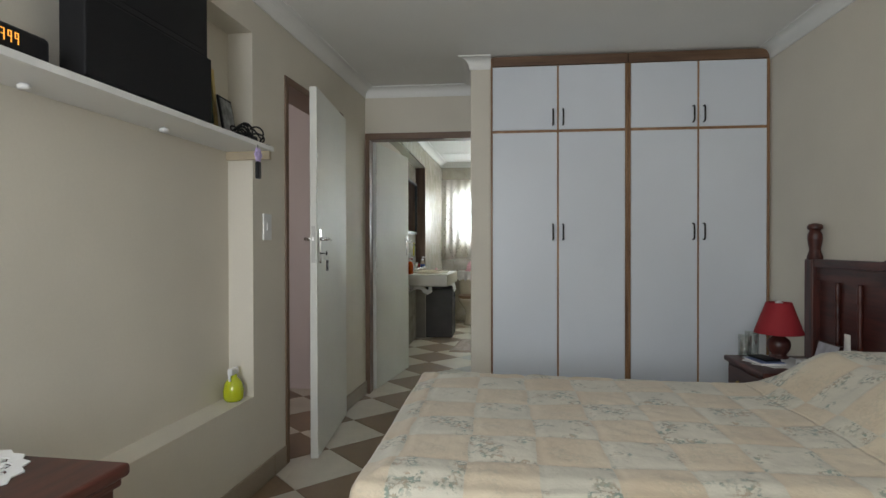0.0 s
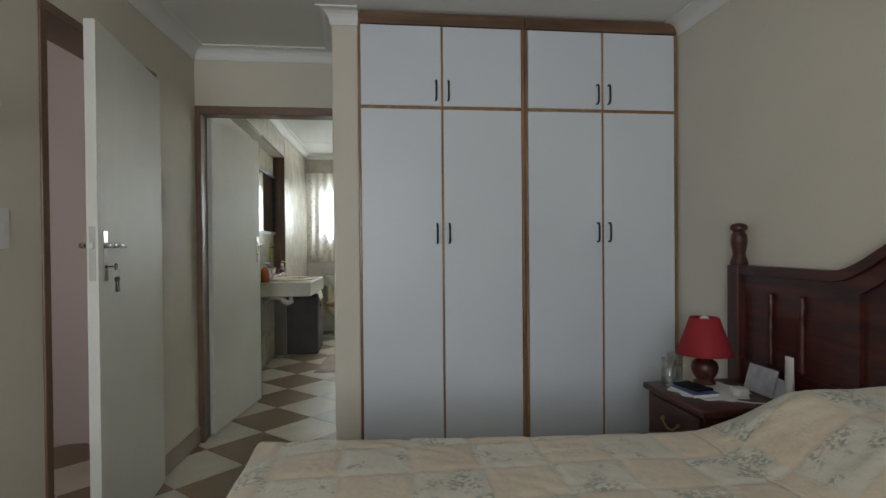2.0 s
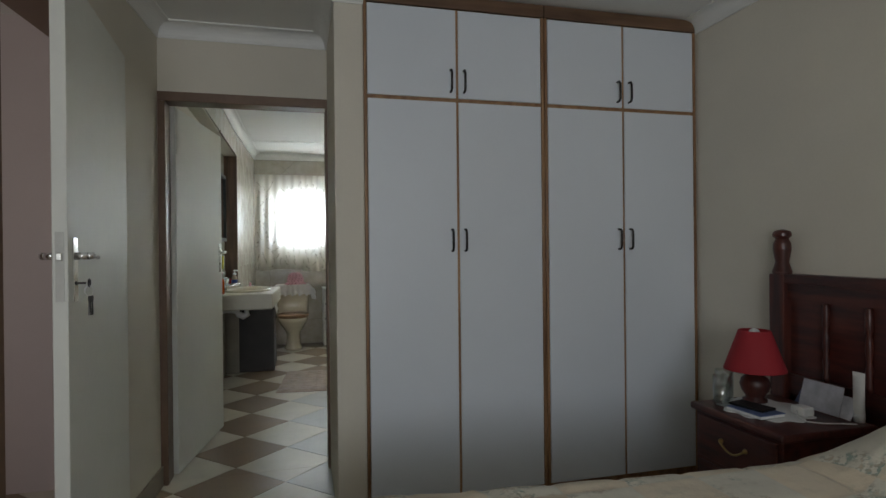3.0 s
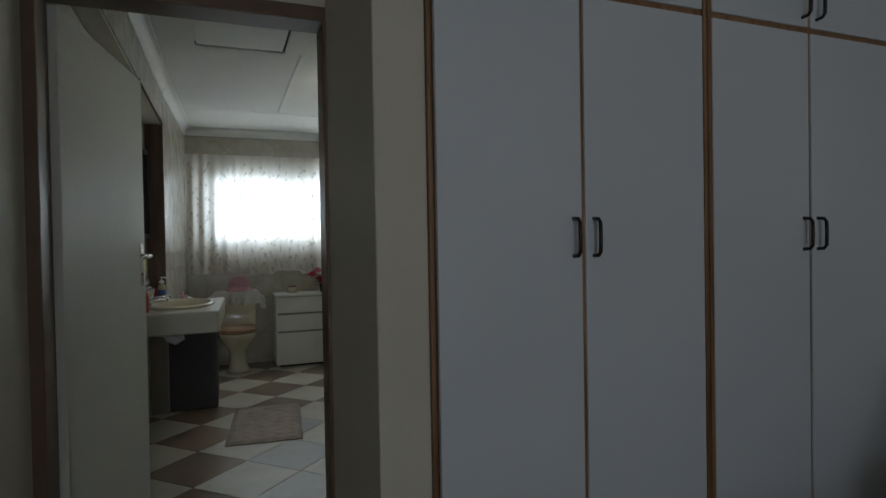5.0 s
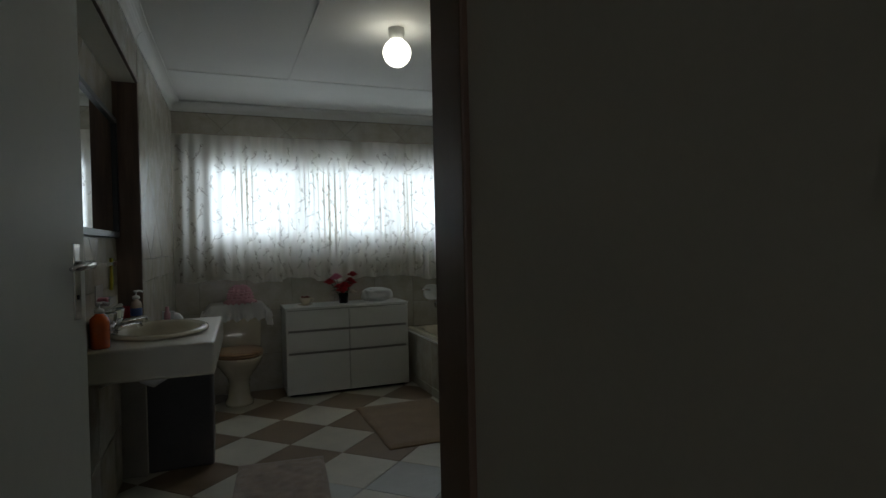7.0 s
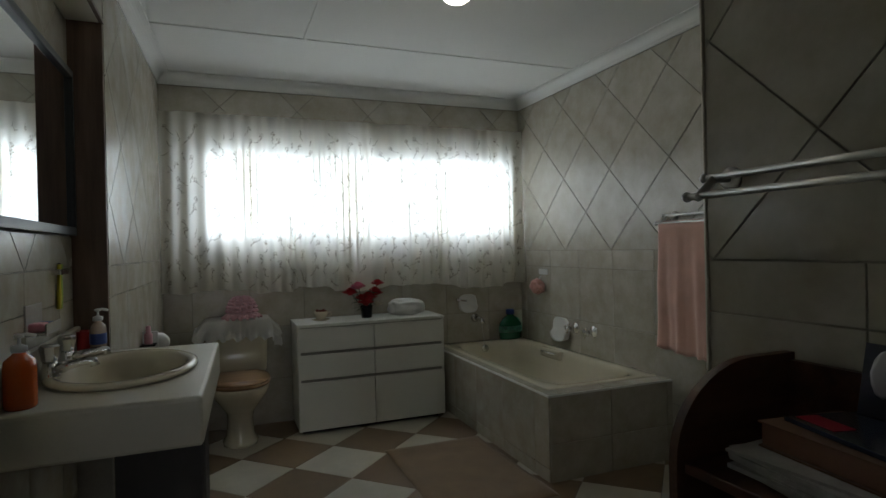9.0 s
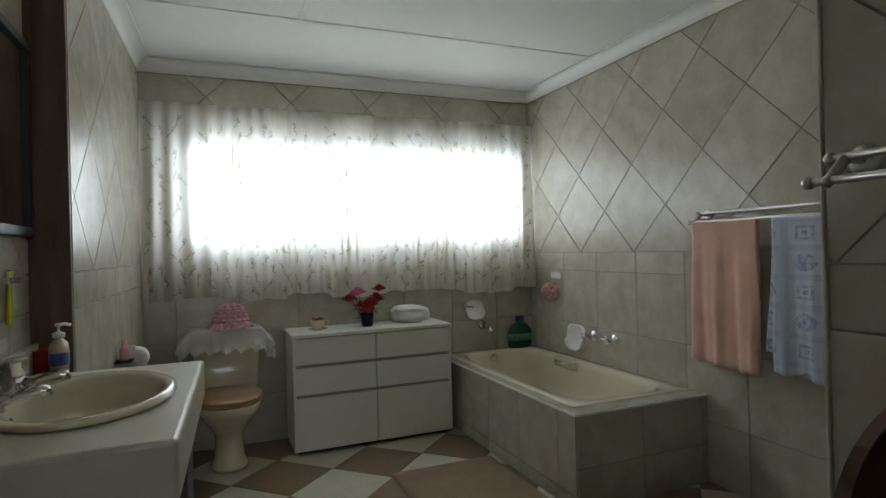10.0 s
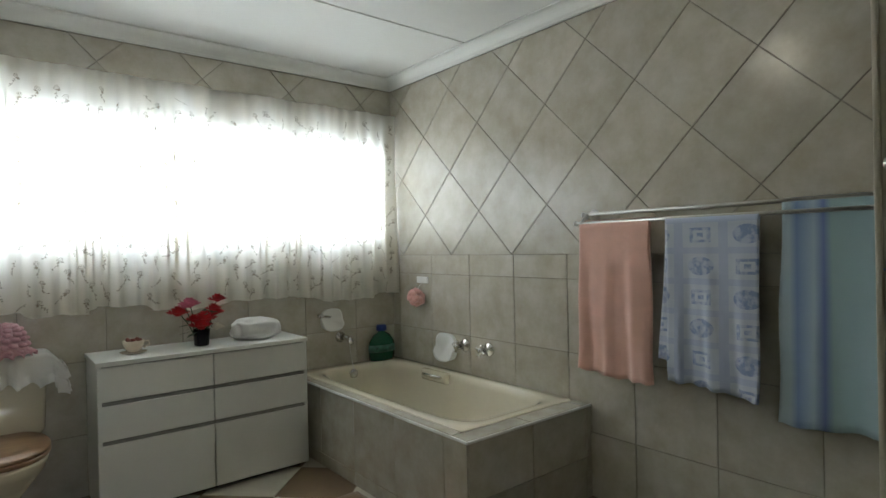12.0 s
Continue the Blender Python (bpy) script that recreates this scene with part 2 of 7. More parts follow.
def loft(levels, seg=36, power=2.4):
    """levels: (cx, cy, half x, half y, z) stacked superellipses."""
    bm_ = bmesh.new()
    rings_ = []
    for cx, cy, hx, hy, z in levels:
        ring_ = []
        for k in range(seg):
            a = 2 * math.pi * k / seg
            c, s = math.cos(a), math.sin(a)
            ring_.append(bm_.verts.new((cx + hx * math.copysign(abs(c) ** (2 / power), c), cy + hy * math.copysign(abs(s) ** (2 / power), s), z)))
        rings_.append(ring_)
    for a, b in zip(rings_, rings_[1:]):
        for k in range(seg):
            bm_.faces.new((a[k], a[(k + 1) % seg], b[(k + 1) % seg], b[k]))
    bm_.faces.new(rings_[0][::-1])
    bm_.faces.new(rings_[-1])
    return bm_


def structure(name, bm, mat, label, category="wall"):
    return tagged(part(name, bm, mat), label, category, kind="structure")


def clipped(poly, u0, u1, v0, v1):
    """A convex outline cut to a rectangle."""
    for axis, limit, sign in ((0, u0, 1), (0, u1, -1), (1, v0, 1), (1, v1, -1)):
        out = []
        for a, b in zip(poly, poly[1:] + poly[:1]):
            da, db = sign * (a[axis] - limit), sign * (b[axis] - limit)
            if da >= 0:
                out.append(a)
            if (da >= 0) != (db >= 0):
                k = da / (da - db)
                out.append((a[0] + k * (b[0] - a[0]), a[1] + k * (b[1] - a[1])))
        poly = out
        if len(poly) < 3:
            return []
    return poly


def area(poly):
    return abs(sum(a[0] * b[1] - b[0] * a[1] for a, b in zip(poly, poly[1:] + poly[:1]))) / 2


TILE_MESHES = {}


def lay(parent, name, o, u, v, n, cells, field, mat, thick=0.006, chamfer=0.0012):
    """Lays tiles: cells of (centre, outline round it), cut to field, as objects of their own under parent."""
    o, u, v, n = Vector(o), Vector(u), Vector(v), Vector(n)
    turn = Matrix((u, v, n)).transposed().to_4x4()
    for (cu, cv), outline in cells:
        whole = [(cu + a, cv + b) for a, b in outline]
        poly = clipped(whole, *field)
        if not poly or area(poly) < 0.0004:
            continue
        m = mat((cu, cv)) if callable(mat) else mat
        full = abs(area(poly) - area(whole)) < 1e-7
        key = (name, len(outline), round(outline[0][0], 4), round(outline[0][1], 4), m.name, thick)
        me = TILE_MESHES.get(key) if full else None
        if me is None:
            me = bpy.data.meshes.new(name)
            pts = outline if full else [(a - cu, b - cv) for a, b in poly]
            k = len(pts)
            mu, mv = sum(p[0] for p in pts) / k, sum(p[1] for p in pts) / k
            size = max(math.hypot(p[0] - mu, p[1] - mv) for p in pts)
            s = 1 - chamfer * 1.5 / size
            inner = [(mu + (a - mu) * s, mv + (b - mv) * s) for a, b in pts]
            verts = [(a, b, 0) for a, b in pts] + [(a, b, thick - chamfer) for a, b in pts] + [(a, b, thick) for a, b in inner]
            faces = [tuple(range(2 * k, 3 * k))]
            for q in (0, k):
                faces += [(q + j, q + (j + 1) % k, q + k + (j + 1) % k, q + k + j) for j in range(k)]
            if sum(a[0] * b[1] - b[0] * a[1] for a, b in zip(pts, pts[1:] + pts[:1])) < 0:
                faces = [f[::-1] for f in faces]
            me.from_pydata(verts, [], faces)
            me.materials.append(m)
            if full:
                TILE_MESHES[key] = me
        ob = new(name, me)
        ob.parent = parent
        ob.matrix_basis = Matrix.Translation(o + u * cu + v * cv) @ turn


def diamonds(a0, b0, h, u0, u1, v0, v1, gap=0.0019):
    r = h - gap * 1.42
    outline = [(r, 0), (0, r), (-r, 0), (0, -r)]
    for i in range(math.floor((u0 - a0) / h) - 1, math.ceil((u1 - a0) / h) + 2):
        for j in range(math.floor((v0 - b0) / h) - 1, math.ceil((v1 - b0) / h) + 2):
            if (i + j) % 2:
                yield (a0 + i * h, b0 + j * h), outline


def squares(a0, w, rows, u0, u1, gap=0.0019):
    for lo, hi in rows:
        for i in range(math.floor((u0 - a0) / w) - 1, math.ceil((u1 - a0) / w) + 1):
            p, q = w / 2 - gap, (hi - lo) / 2 - gap
            yield (a0 + (i + 0.5) * w, (lo + hi) / 2), [(-p, -q), (p, -q), (p, q), (-p, q)]


# ---- structure ----
WEST, EAST, NORTH, SOUTH = -1.03, 1.72, 4.50, -1.10
TOP, BATH_TOP = 2.40, 2.44
BATH_EAST, BATH_NORTH, NIB_X, NIB_Y = 1.886, 8.836, 0.636, 5.674
H_FLOOR, H_WALL, PITCH = 0.2715, 0.2625, 0.3725
LINE_TOP, LINE_LOW = 1.185, 1.06

floor = structure("floor", boxed(-2.6, 2.1, -1.4, 9.1, -0.15, -0.006), GROUT, "cream, grey and brown ceramic floor tiles laid diagonally", "floor")

bm = bmesh.new()
for a in ((SOUTH - 0.15, 0.30, 0, 2.55), (2.70, 3.05, 0, 2.55), (3.95, 4.61, 0, 2.55), (0.30, 2.70, 0, 0.455), (0.30, 2.70, 2.176, 2.55), (3.05, 3.95, 2.06, 2.55)):
    box(bm, WEST - 0.17, WEST, *a)
box(bm, WEST - 0.17, WEST - 0.125, 0.30, 2.70, 0.455, 2.176)
wall_west = structure("wall_west", bm, WALL, "cream painted bedroom wall with a shallow recess")

bm = bmesh.new()
box(bm, WEST, -0.14, NORTH, NORTH + 0.11, 2.035, 2.55)
box(bm, WEST, -1.010, NORTH, NORTH + 0.11, 0, 2.035)
box(bm, -0.132, 2.05, NORTH, NORTH + 0.11, 0, 2.55)
wall_north = structure("wall_north", bm, WALL, "cream painted wall above the bathroom door")
pier = structure("wall_pier", boxed(-0.148, -0.016, 3.868, NORTH, 0, TOP, 0.005), WALL, "cream painted wall end beside the wardrobe")
wall_east = structure("wall_east", boxed(EAST, EAST + 0.15, SOUTH - 0.15, NORTH, 0, 2.55), WALL, "cream painted bedroom wall behind the headboard")
bm = bmesh.new()
for a in ((WEST - 0.52, -1.32, 0, 2.55), (0.08, EAST, 0, 2.55), (-1.32, 0.08, 0, 0.85), (-1.32, 0.08, 2.05, 2.55)):
    box(bm, a[0], a[1], SOUTH - 0.15, SOUTH, a[2], a[3])
wall_south = structure("wall_south", bm, WALL, "cream painted bedroom wall with the window opening")
structure("ceiling", boxed(WEST - 0.45, EAST + 0.15, SOUTH - 0.15, NORTH + 0.05, TOP, TOP + 0.1), CEILING, "white painted bedroom ceiling", "ceiling")

# passage behind the open bedroom door
bm = bmesh.new()
box(bm, -2.45, -2.30, 1.9, 4.75, 0, 2.55)
box(bm, -2.30, WEST - 0.17, 4.60, 4.75, 0, 2.55)
# unseen end wall, opened only for the added fill light
for a in ((-2.30, -2.15, 0, 2.55), (-1.36, -1.34, 0, 2.55), (-2.15, -1.36, 0, 1.0), (-2.15, -1.36, 2.0, 2.55)):
    box(bm, a[0], a[1], 1.9, 2.05, a[2], a[3])
structure("wall_passage", bm, PINK_WALL, "dull pink painted passage wall")
structure("ceiling_passage", boxed(-2.45, WEST - 0.17, 1.9, 4.75, 2.42, 2.5), CEILING, "white painted passage ceiling", "ceiling")
structure("baseboard_passage", boxed(-2.30, -2.285, 2.05, 4.60, 0, 0.09, 0.003), SKIRTING_TILE, "pale skirting along the passage wall", "baseboard")

# bathroom shell
bm = bmesh.new()
W0, W1, WZ0, WZ1 = -0.59, 1.77, 1.30, 1.93
for a in ((-1.3, W0, 0, 2.6), (W1, 2.05, 0, 2.6), (W0, W1, 0, WZ0), (W0, W1, WZ1, 2.6)):
    box(bm, a[0], a[1], BATH_NORTH, BATH_NORTH + 0.22, a[2], a[3])
wall_window = structure("wall_window", bm, WALL_GROUT, "cream tiled bathroom wall under and over the window")
wall_bath_east = structure("wall_bath_east", boxed(BATH_EAST, BATH_EAST + 0.16, NORTH + 0.11, BATH_NORTH, 0, 2.6), WALL_GROUT, "cream tiled bathroom wall, diamond tiles over square ones")
L0, L1 = Vector((-0.897, 7.205, 0)), Vector((-0.849, BATH_NORTH, 0))
bm = prism(bmesh.new(), [L0, L1, (-1.3, BATH_NORTH, 0), (-1.3, 7.205, 0)], (0, 0, 2.6))
wall_bath_west = structure("wall_bath_west", bm, WALL_GROUT, "cream tiled bathroom wall beside the toilet")
bm = bmesh.new()
box(bm, -1.3, -1.018, 6.0, 7.205, 0, 2.15)
box(bm, -1.3, -0.90, NORTH + 0.11, 7.205, 2.15, 2.6)
wall_niche = structure("wall_niche", bm, WALL_GROUT, "cream tiled recess wall behind the washbasin")
bm = bmesh.new()
box(bm, -1.3, -0.995, NORTH + 0.11, 6.0, 0, 2.15)
structure("wall_bath_corner", bm, WALL, "cream wall behind the open bathroom door")
bm = boxed(NIB_X, NIB_X + 0.14, NORTH + 0.11, NIB_Y, 0, 2.6)
wall_nib = structure("wall_nib", bm, WALL_GROUT, "cream tiled dividing wall with a towel rail")
bm = boxed(-1.3, 2.05, NORTH + 0.05, BATH_NORTH + 0.2, BATH_TOP, BATH_TOP + 0.1)
box(bm, -0.9, BATH_EAST, 7.925, 7.95, BATH_TOP - 0.005, BATH_TOP + 0.01, 0.002)
box(bm, -0.012, 0.012, 6.22, 7.925, BATH_TOP - 0.005, BATH_TOP + 0.01, 0.002)
box(bm, -0.012, 0.012, NORTH + 0.11, 5.20, BATH_TOP - 0.005, BATH_TOP + 0.01, 0.002)
structure("ceiling_bath", bm, CEILING, "white board bathroom ceiling with cover strips", "ceiling")


def cornice(name, lines, top, size=0.075):
    """Concave cove strips; lines of (start, end, direction into the room)."""
    bm = bmesh.new()
    for a, b, inward, *mitre in lines:
        ma, mb = mitre or (0, 0)
        a, b, n = Vector((*a, 0)), Vector((*b, 0)), Vector((*inward, 0))
        prof = [(0, -size), (0.008, -size), (0.008, -size + 0.01)]
        prof += [(size - 0.012 - (size - 0.022) * math.cos(q), -size + 0.012 + (size - 0.02) * math.sin(q)) for q in [math.pi / 2 * k / 6 for k in range(7)]]
        prof += [(size, -0.008), (size, 0), (0, 0)]
        way = (b - a).normalized()
        low = [bm.verts.new(a + n * p[0] - way * p[0] * ma + Vector((0, 0, top + p[1]))) for p in prof]
        high = [bm.verts.new(b + n * p[0] + way * p[0] * mb + Vector((0, 0, top + p[1]))) for p in prof]
        bm.faces.new(low[::-1])
        bm.faces.new(high)
        for k in range(len(low)):
            bm.faces.new((low[k], low[(k + 1) % len(low)], high[(k + 1) % len(low)], high[k]))
    bmesh.ops.recalc_face_normals(bm, faces=bm.faces[:])
    return structure(name, bm, CORNICE, "white moulded plaster cove cornice", "cornice")


cornice("cornice_west", [((WEST, SOUTH), (WEST, NORTH), (1, 0))], TOP)
cornice("cornice_bedroom", [((WEST, NORTH), (-0.14, NORTH), (0, -1)), ((-0.148, 3.868), (-0.148, NORTH), (-1, 0), 1, -1),
        ((-0.148, 3.868), (-0.014, 3.868), (0, -1), 1, 0), ((EAST, SOUTH), (EAST, 3.85), (-1, 0)), ((WEST - 0.35, SOUTH), (EAST, SOUTH), (0, 1))], TOP)
cornice("cornice_bath", [((-0.9, BATH_NORTH), (BATH_EAST, BATH_NORTH), (0, -1)), ((BATH_EAST, NORTH + 0.11), (BATH_EAST, BATH_NORTH), (-1, 0)),
        ((L0.x, L0.y), (L1.x, L1.y), (1, 0)), ((-0.90, NORTH + 0.11), (-0.90, 7.21), (1, 0)), ((NIB_X, NORTH + 0.11), (NIB_X, NIB_Y), (-1, 0), 0, 1), ((NIB_X, NIB_Y), (NIB_X + 0.14, NIB_Y), (0, 1), 1, 0)], BATH_TOP)

# skirting of tile along the bedroom wall, cut at the doors
bm = bmesh.new()
for y0, y1 in ((SOUTH, 0.9), (0.9, 1.4), (1.4, 1.9), (1.9, 2.4), (2.4, 2.9), (2.9, 3.04), (3.965, NORTH)):
    box(bm, WEST, WEST + 0.011, y0 + 0.002, y1 - 0.002, 0, 0.105, 0.003)
structure("baseboard_west", bm, SKIRTING_TILE, "brown ceramic tile skirting", "baseboard")
bm = boxed(EAST - 0.011, EAST, SOUTH, 3.2, 0, 0.105, 0.003)
structure("baseboard_east", bm, SKIRTING_TILE, "brown ceramic tile skirting", "baseboard")

# door frames
bm = bmesh.new()
for y0, y1 in ((3.045, 3.085), (3.925, 3.965)):
    box(bm, WEST - 0.172, WEST + 0.008, y0, y1, 0, 2.04, 0.004)
box(bm, WEST - 0.172, WEST + 0.008, 3.045, 3.965, 2.04, 2.08, 0.004)
box(bm, WEST - 0.06, WEST - 0.045, 3.085, 3.10, 0, 2.04)
structure("door_frame_1", bm, FRAME_BROWN, "brown painted frame of the bedroom door", "door frame")
bm = bmesh.new()
box(bm, -1.016, -0.975, NORTH - 0.006, NORTH + 0.118, 0, 2.0, 0.004)
box(bm, -0.160, -0.1325, NORTH - 0.006, NORTH + 0.118, 0, 2.0, 0.004)
box(bm, -1.016, -0.132, NORTH - 0.006, NORTH + 0.118, 2.0, 2.05, 0.004)
structure("door_frame_2", bm, FRAME_BROWN, "dark brown painted frame of the bathroom door", "door frame")

# window of the bathroom
win = thing("window_1", (0.59, BATH_NORTH + 0.1, WZ0), "white framed bathroom window bright with daylight", "window", kind="structure")
bm = bmesh.new()
FY0, FY1 = BATH_NORTH + 0.002, BATH_NORTH + 0.024
box(bm, W0, W1, FY0, FY1, WZ0, WZ0 + 0.04, 0.003)
box(bm, W0, W1, FY0, FY1, WZ1 - 0.04, WZ1, 0.003)
for x in (W0, 0.16, 0.96, W1 - 0.04):
    box(bm, x, x + 0.04, FY0 + 0.001, FY1 - 0.001, WZ0 + 0.02, WZ1 - 0.02, 0.003)
part("window_frame", bm, PLASTIC_WHITE, win)
part("window_sill", boxed(W0, W1, BATH_NORTH - 0.02, FY0, WZ0 - 0.02, WZ0 - 0.001, 0.003), TILE, win)
PANE = glass_like("window_glass", (0.95, 0.97, 0.98))
for x0, x1 in ((W0 + 0.04, 0.16), (0.20, 0.96), (1.0, W1 - 0.04)):
    ob = part("pane", boxed(x0, x1, FY0 + 0.010, FY0 + 0.014, WZ0 + 0.04, WZ1 - 0.04), PANE, win)
    ob.visible_shadow = False
win2 = thing("window_2", (-0.62, SOUTH - 0.08, 0.85), "white framed bedroom window", "window", kind="structure")
bm = bmesh.new()
for a in ((-1.32, 0.08, 0.85, 0.90), (-1.32, 0.08, 2.0, 2.05), (-1.32, -1.27, 0.9, 2.0), (0.03, 0.08, 0.9, 2.0), (-0.64, -0.60, 0.9, 2.0)):
    box(bm, a[0], a[1], SOUTH - 0.09, SOUTH - 0.04, a[2], a[3], 0.003)
part("window_frame", bm, PLASTIC_WHITE, win2)
# ground outside
structure("ground", boxed(-60, 60, -60, 60, -0.4, -0.16), material("dry_ground", (0.25, 0.22, 0.16), 0.9, vary=0.2), "bare dry garden ground outside", "ground")

# ---- bedroom: wardrobe ----
def bow_handle(x, z0, z1, y, parent):
    bm = bmesh.new()
    pts = [(x, y, z0), (x, y - 0.022, z0 + 0.002), (x, y - 0.030, z0 + 0.012), (x, y - 0.031, (z0 + z1) / 2), (x, y - 0.030, z1 - 0.012), (x, y - 0.022, z1 - 0.002), (x, y, z1)]
    tube(bm, pts, 0.0055, 8)
    part("handle", bm, METAL_DARK, parent, "dark bronze bow handle", smooth=True)


FRONT = 3.850
for x0, x1, split in ((0.0, 0.857, 0.417), (0.857, 1.716, 1.288)):
    unit = thing("wardrobe", (x0, 4.2, 0), "built-in white wardrobe with brown wooden edging and dark handles", "wardrobe", "built-in wardrobes")
    part("body", boxed(x0 + (-0.0025 if x0 == 0 else 0.002), x1 - 0.002, FRONT + 0.006, NORTH - 0.003, 0.0, TOP - 0.004), WARD_WOOD, unit, "brown wooden carcass")
    bm = bmesh.new()
    e0, e1 = x0 + 0.002, x1 - 0.002
    part("top_trim", boxed(e0 + (-0.005 if x0 == 0 else 0), e1, FRONT - 0.016, FRONT + 0.005, 2.333, TOP - 0.006, 0.003), TRIM_WOOD, unit, "dark brown wooden trim")
    if x0 == 0:
        box(bm, -0.0157, -0.0035, 3.857, NORTH - 0.003, 0.0, TOP - 0.006, 0.002)
    else:
        box(bm, e0, e0 + 0.014, FRONT - 0.012, FRONT + 0.006, 0.0, 2.332, 0.002)
    box(bm, e1 - 0.014, e1, FRONT - 0.012, FRONT + 0.006, 0.0, 2.332, 0.002)
    box(bm, split - 0.007, split + 0.007, FRONT - 0.005, FRONT + 0.006, 0.06, 2.332, 0.002)
    box(bm, e0 + 0.014, e1 - 0.014, FRONT - 0.004, FRONT + 0.006, 1.898, 1.918, 0.002)
    part("edging", bm, WARD_WOOD, unit, "brown varnished wooden edging")
    part("plinth", boxed(e0 + 0.014, e1 - 0.014, FRONT + 0.0, FRONT + 0.006, 0.0, 0.06), WARD_WOOD, unit)
    for d0, d1, hx in ((e0 + (-0.004 if x0 == 0 else 0.017), split - 0.006, split - 0.033), (split + 0.006, e1 - 0.017, split + 0.031)):
        for z0, z1, h0, h1 in ((0.065, 1.899, 1.205, 1.305), (1.917, 2.328, 1.945, 2.045)):
            door = part("door", boxed(d0, d1, FRONT - 0.0115, FRONT + 0.005, z0, z1, 0.0025), WARD_WHITE, unit, "smooth white melamine door")
            bow_handle(hx, h0, h1, FRONT - 0.011, door)


# ---- doors ----
DULL_STEEL = material("dull_steel", (0.52, 0.51, 0.47), 0.55, metal=0.3, vary=0.15, bump=0.02)


def door_leaf(name, hinge, free, width, height, label, keys):
    """A flush leaf with lever furniture; it runs from hinge to free, its face side to the right of that way."""
    way = (Vector((*free, 0)) - Vector((*hinge, 0))).normalized()
    side = Vector((way.y, -way.x, 0))
    m = Matrix.Translation((*hinge, 0)) @ Matrix((way, side, Vector((0, 0, 1)))).transposed().to_4x4()
    flip = m.to_3x3().determinant() < 0

    def put(name_, bm_, mat, parent, lab="", smooth=False):
        bmesh.ops.transform(bm_, matrix=m, verts=bm_.verts[:])
        if flip:
            bmesh.ops.reverse_faces(bm_, faces=bm_.faces[:])
        return part(name_, bm_, mat, parent, lab, smooth)

    leaf = thing(name, (*hinge, 0), label, "door", kind="structure")
    put("leaf", boxed(0, width, -0.020, 0.020, 0.008, height, 0.0025), DOOR_PAINT, leaf)
    for z in (0.22, height - 0.2):
        bm_ = bmesh.new()
        tube(bm_, [(-0.004, 0.022, z - 0.05), (-0.004, 0.022, z + 0.05)], 0.007, 10)
        box(bm_, -0.002, 0.035, 0.019, 0.0225, z - 0.05, z + 0.05)
        put("hinge", bm_, DOOR_PAINT, leaf, "painted butt hinge")
    hx, hz = width - 0.06, 1.187
    for s in (1, -1):
        bm_ = bmesh.new()
        box(bm_, hx - 0.020, hx + 0.020, *sorted((s * 0.020, s * 0.025)), hz - 0.115, hz + 0.075, 0.002)
        plate = put("handle_plate", bm_, CHROME, leaf, "chrome lever handle plate")
        bm_ = bmesh.new()
        tube(bm_, [(hx, s * 0.024, hz + 0.02), (hx, s * 0.055, hz + 0.02)], 0.011, 12)
        tube(bm_, [(hx + 0.002, s * 0.058, hz + 0.02), (hx - 0.02, s * 0.061, hz + 0.021), (hx - 0.07, s * 0.060, hz + 0.017), (hx - 0.115, s * 0.056, hz + 0.014)], [0.011, 0.0105, 0.0085, 0.006], 12)
        put("lever", bm_, CHROME, plate, smooth=True)
        bm_ = bmesh.new()
        tube(bm_, [(hx, s * 0.0245, hz - 0.06), (hx, s * 0.0265, hz - 0.06)], 0.006, 10)
        put("keyhole", bm_, BLACK_FLAT, plate)
    bm_ = bmesh.new()
    box(bm_, width - 0.001, width + 0.0015, -0.011, 0.011, hz - 0.11, hz + 0.09, 0.0005)
    lock = put("lock_plate", bm_, DULL_STEEL, leaf, "steel lock face plate")
    put("latch", boxed(width + 0.001, width + 0.011, -0.007, 0.007, hz + 0.008, hz + 0.03, 0.002), STEEL, lock)
    if keys:
        bunch = thing("key_bunch", tuple(m @ Vector((hx, -0.04, hz - 0.06))), "bunch of steel keys hanging from the door lock", "keys")
        bm_ = bmesh.new()
        tube(bm_, [(hx, -0.022, hz - 0.06), (hx, -0.05, hz - 0.06)], 0.003, 8)
        tube(bm_, [(hx + 0.011 * math.cos(a), -0.058, hz - 0.06 + 0.011 * math.sin(a)) for a in [k * math.pi / 6 for k in range(12)]], 0.0025, 6, closed=True)
        put("lock_key", bm_, METAL_DARK, bunch, smooth=True)
        bm_ = bmesh.new()
        tube(bm_, [(hx, -0.058 + 0.012 * math.cos(a), hz - 0.083 + 0.015 * math.sin(a)) for a in [k * math.pi / 6 for k in range(12)]], 0.002, 6, closed=True)
        put("ring", bm_, STEEL, bunch, smooth=True)
        for q, tilt in ((-0.012, 0.10), (0.0, -0.06), (0.011, 0.16)):
            bm_ = bmesh.new()
            lathe(bm_, [(0.010, -0.0012), (0.010, 0.0012)], (0, 0, 0), 12)
            box(bm_, -0.0035, 0.0035, -0.048, -0.006, -0.001, 0.001)
            bmesh.ops.transform(bm_, matrix=Matrix.Translation((hx + q, -0.057 - abs(q) * 0.4, hz - 0.108)) @ Euler((math.pi / 2, tilt, tilt)).to_matrix().to_4x4(), verts=bm_.verts[:])
            put("key", bm_, METAL_DARK, bunch)
    return leaf


door_leaf("door_1", (-1.012, 3.925), (-0.902, 3.12), 0.805, 2.035, "off-white flush bedroom door standing ajar", True)
door_leaf("door_2", (-0.970, 4.625), (-0.842, 5.45), 0.835, 2.0, "off-white flush bathroom door, opened inwards", False)

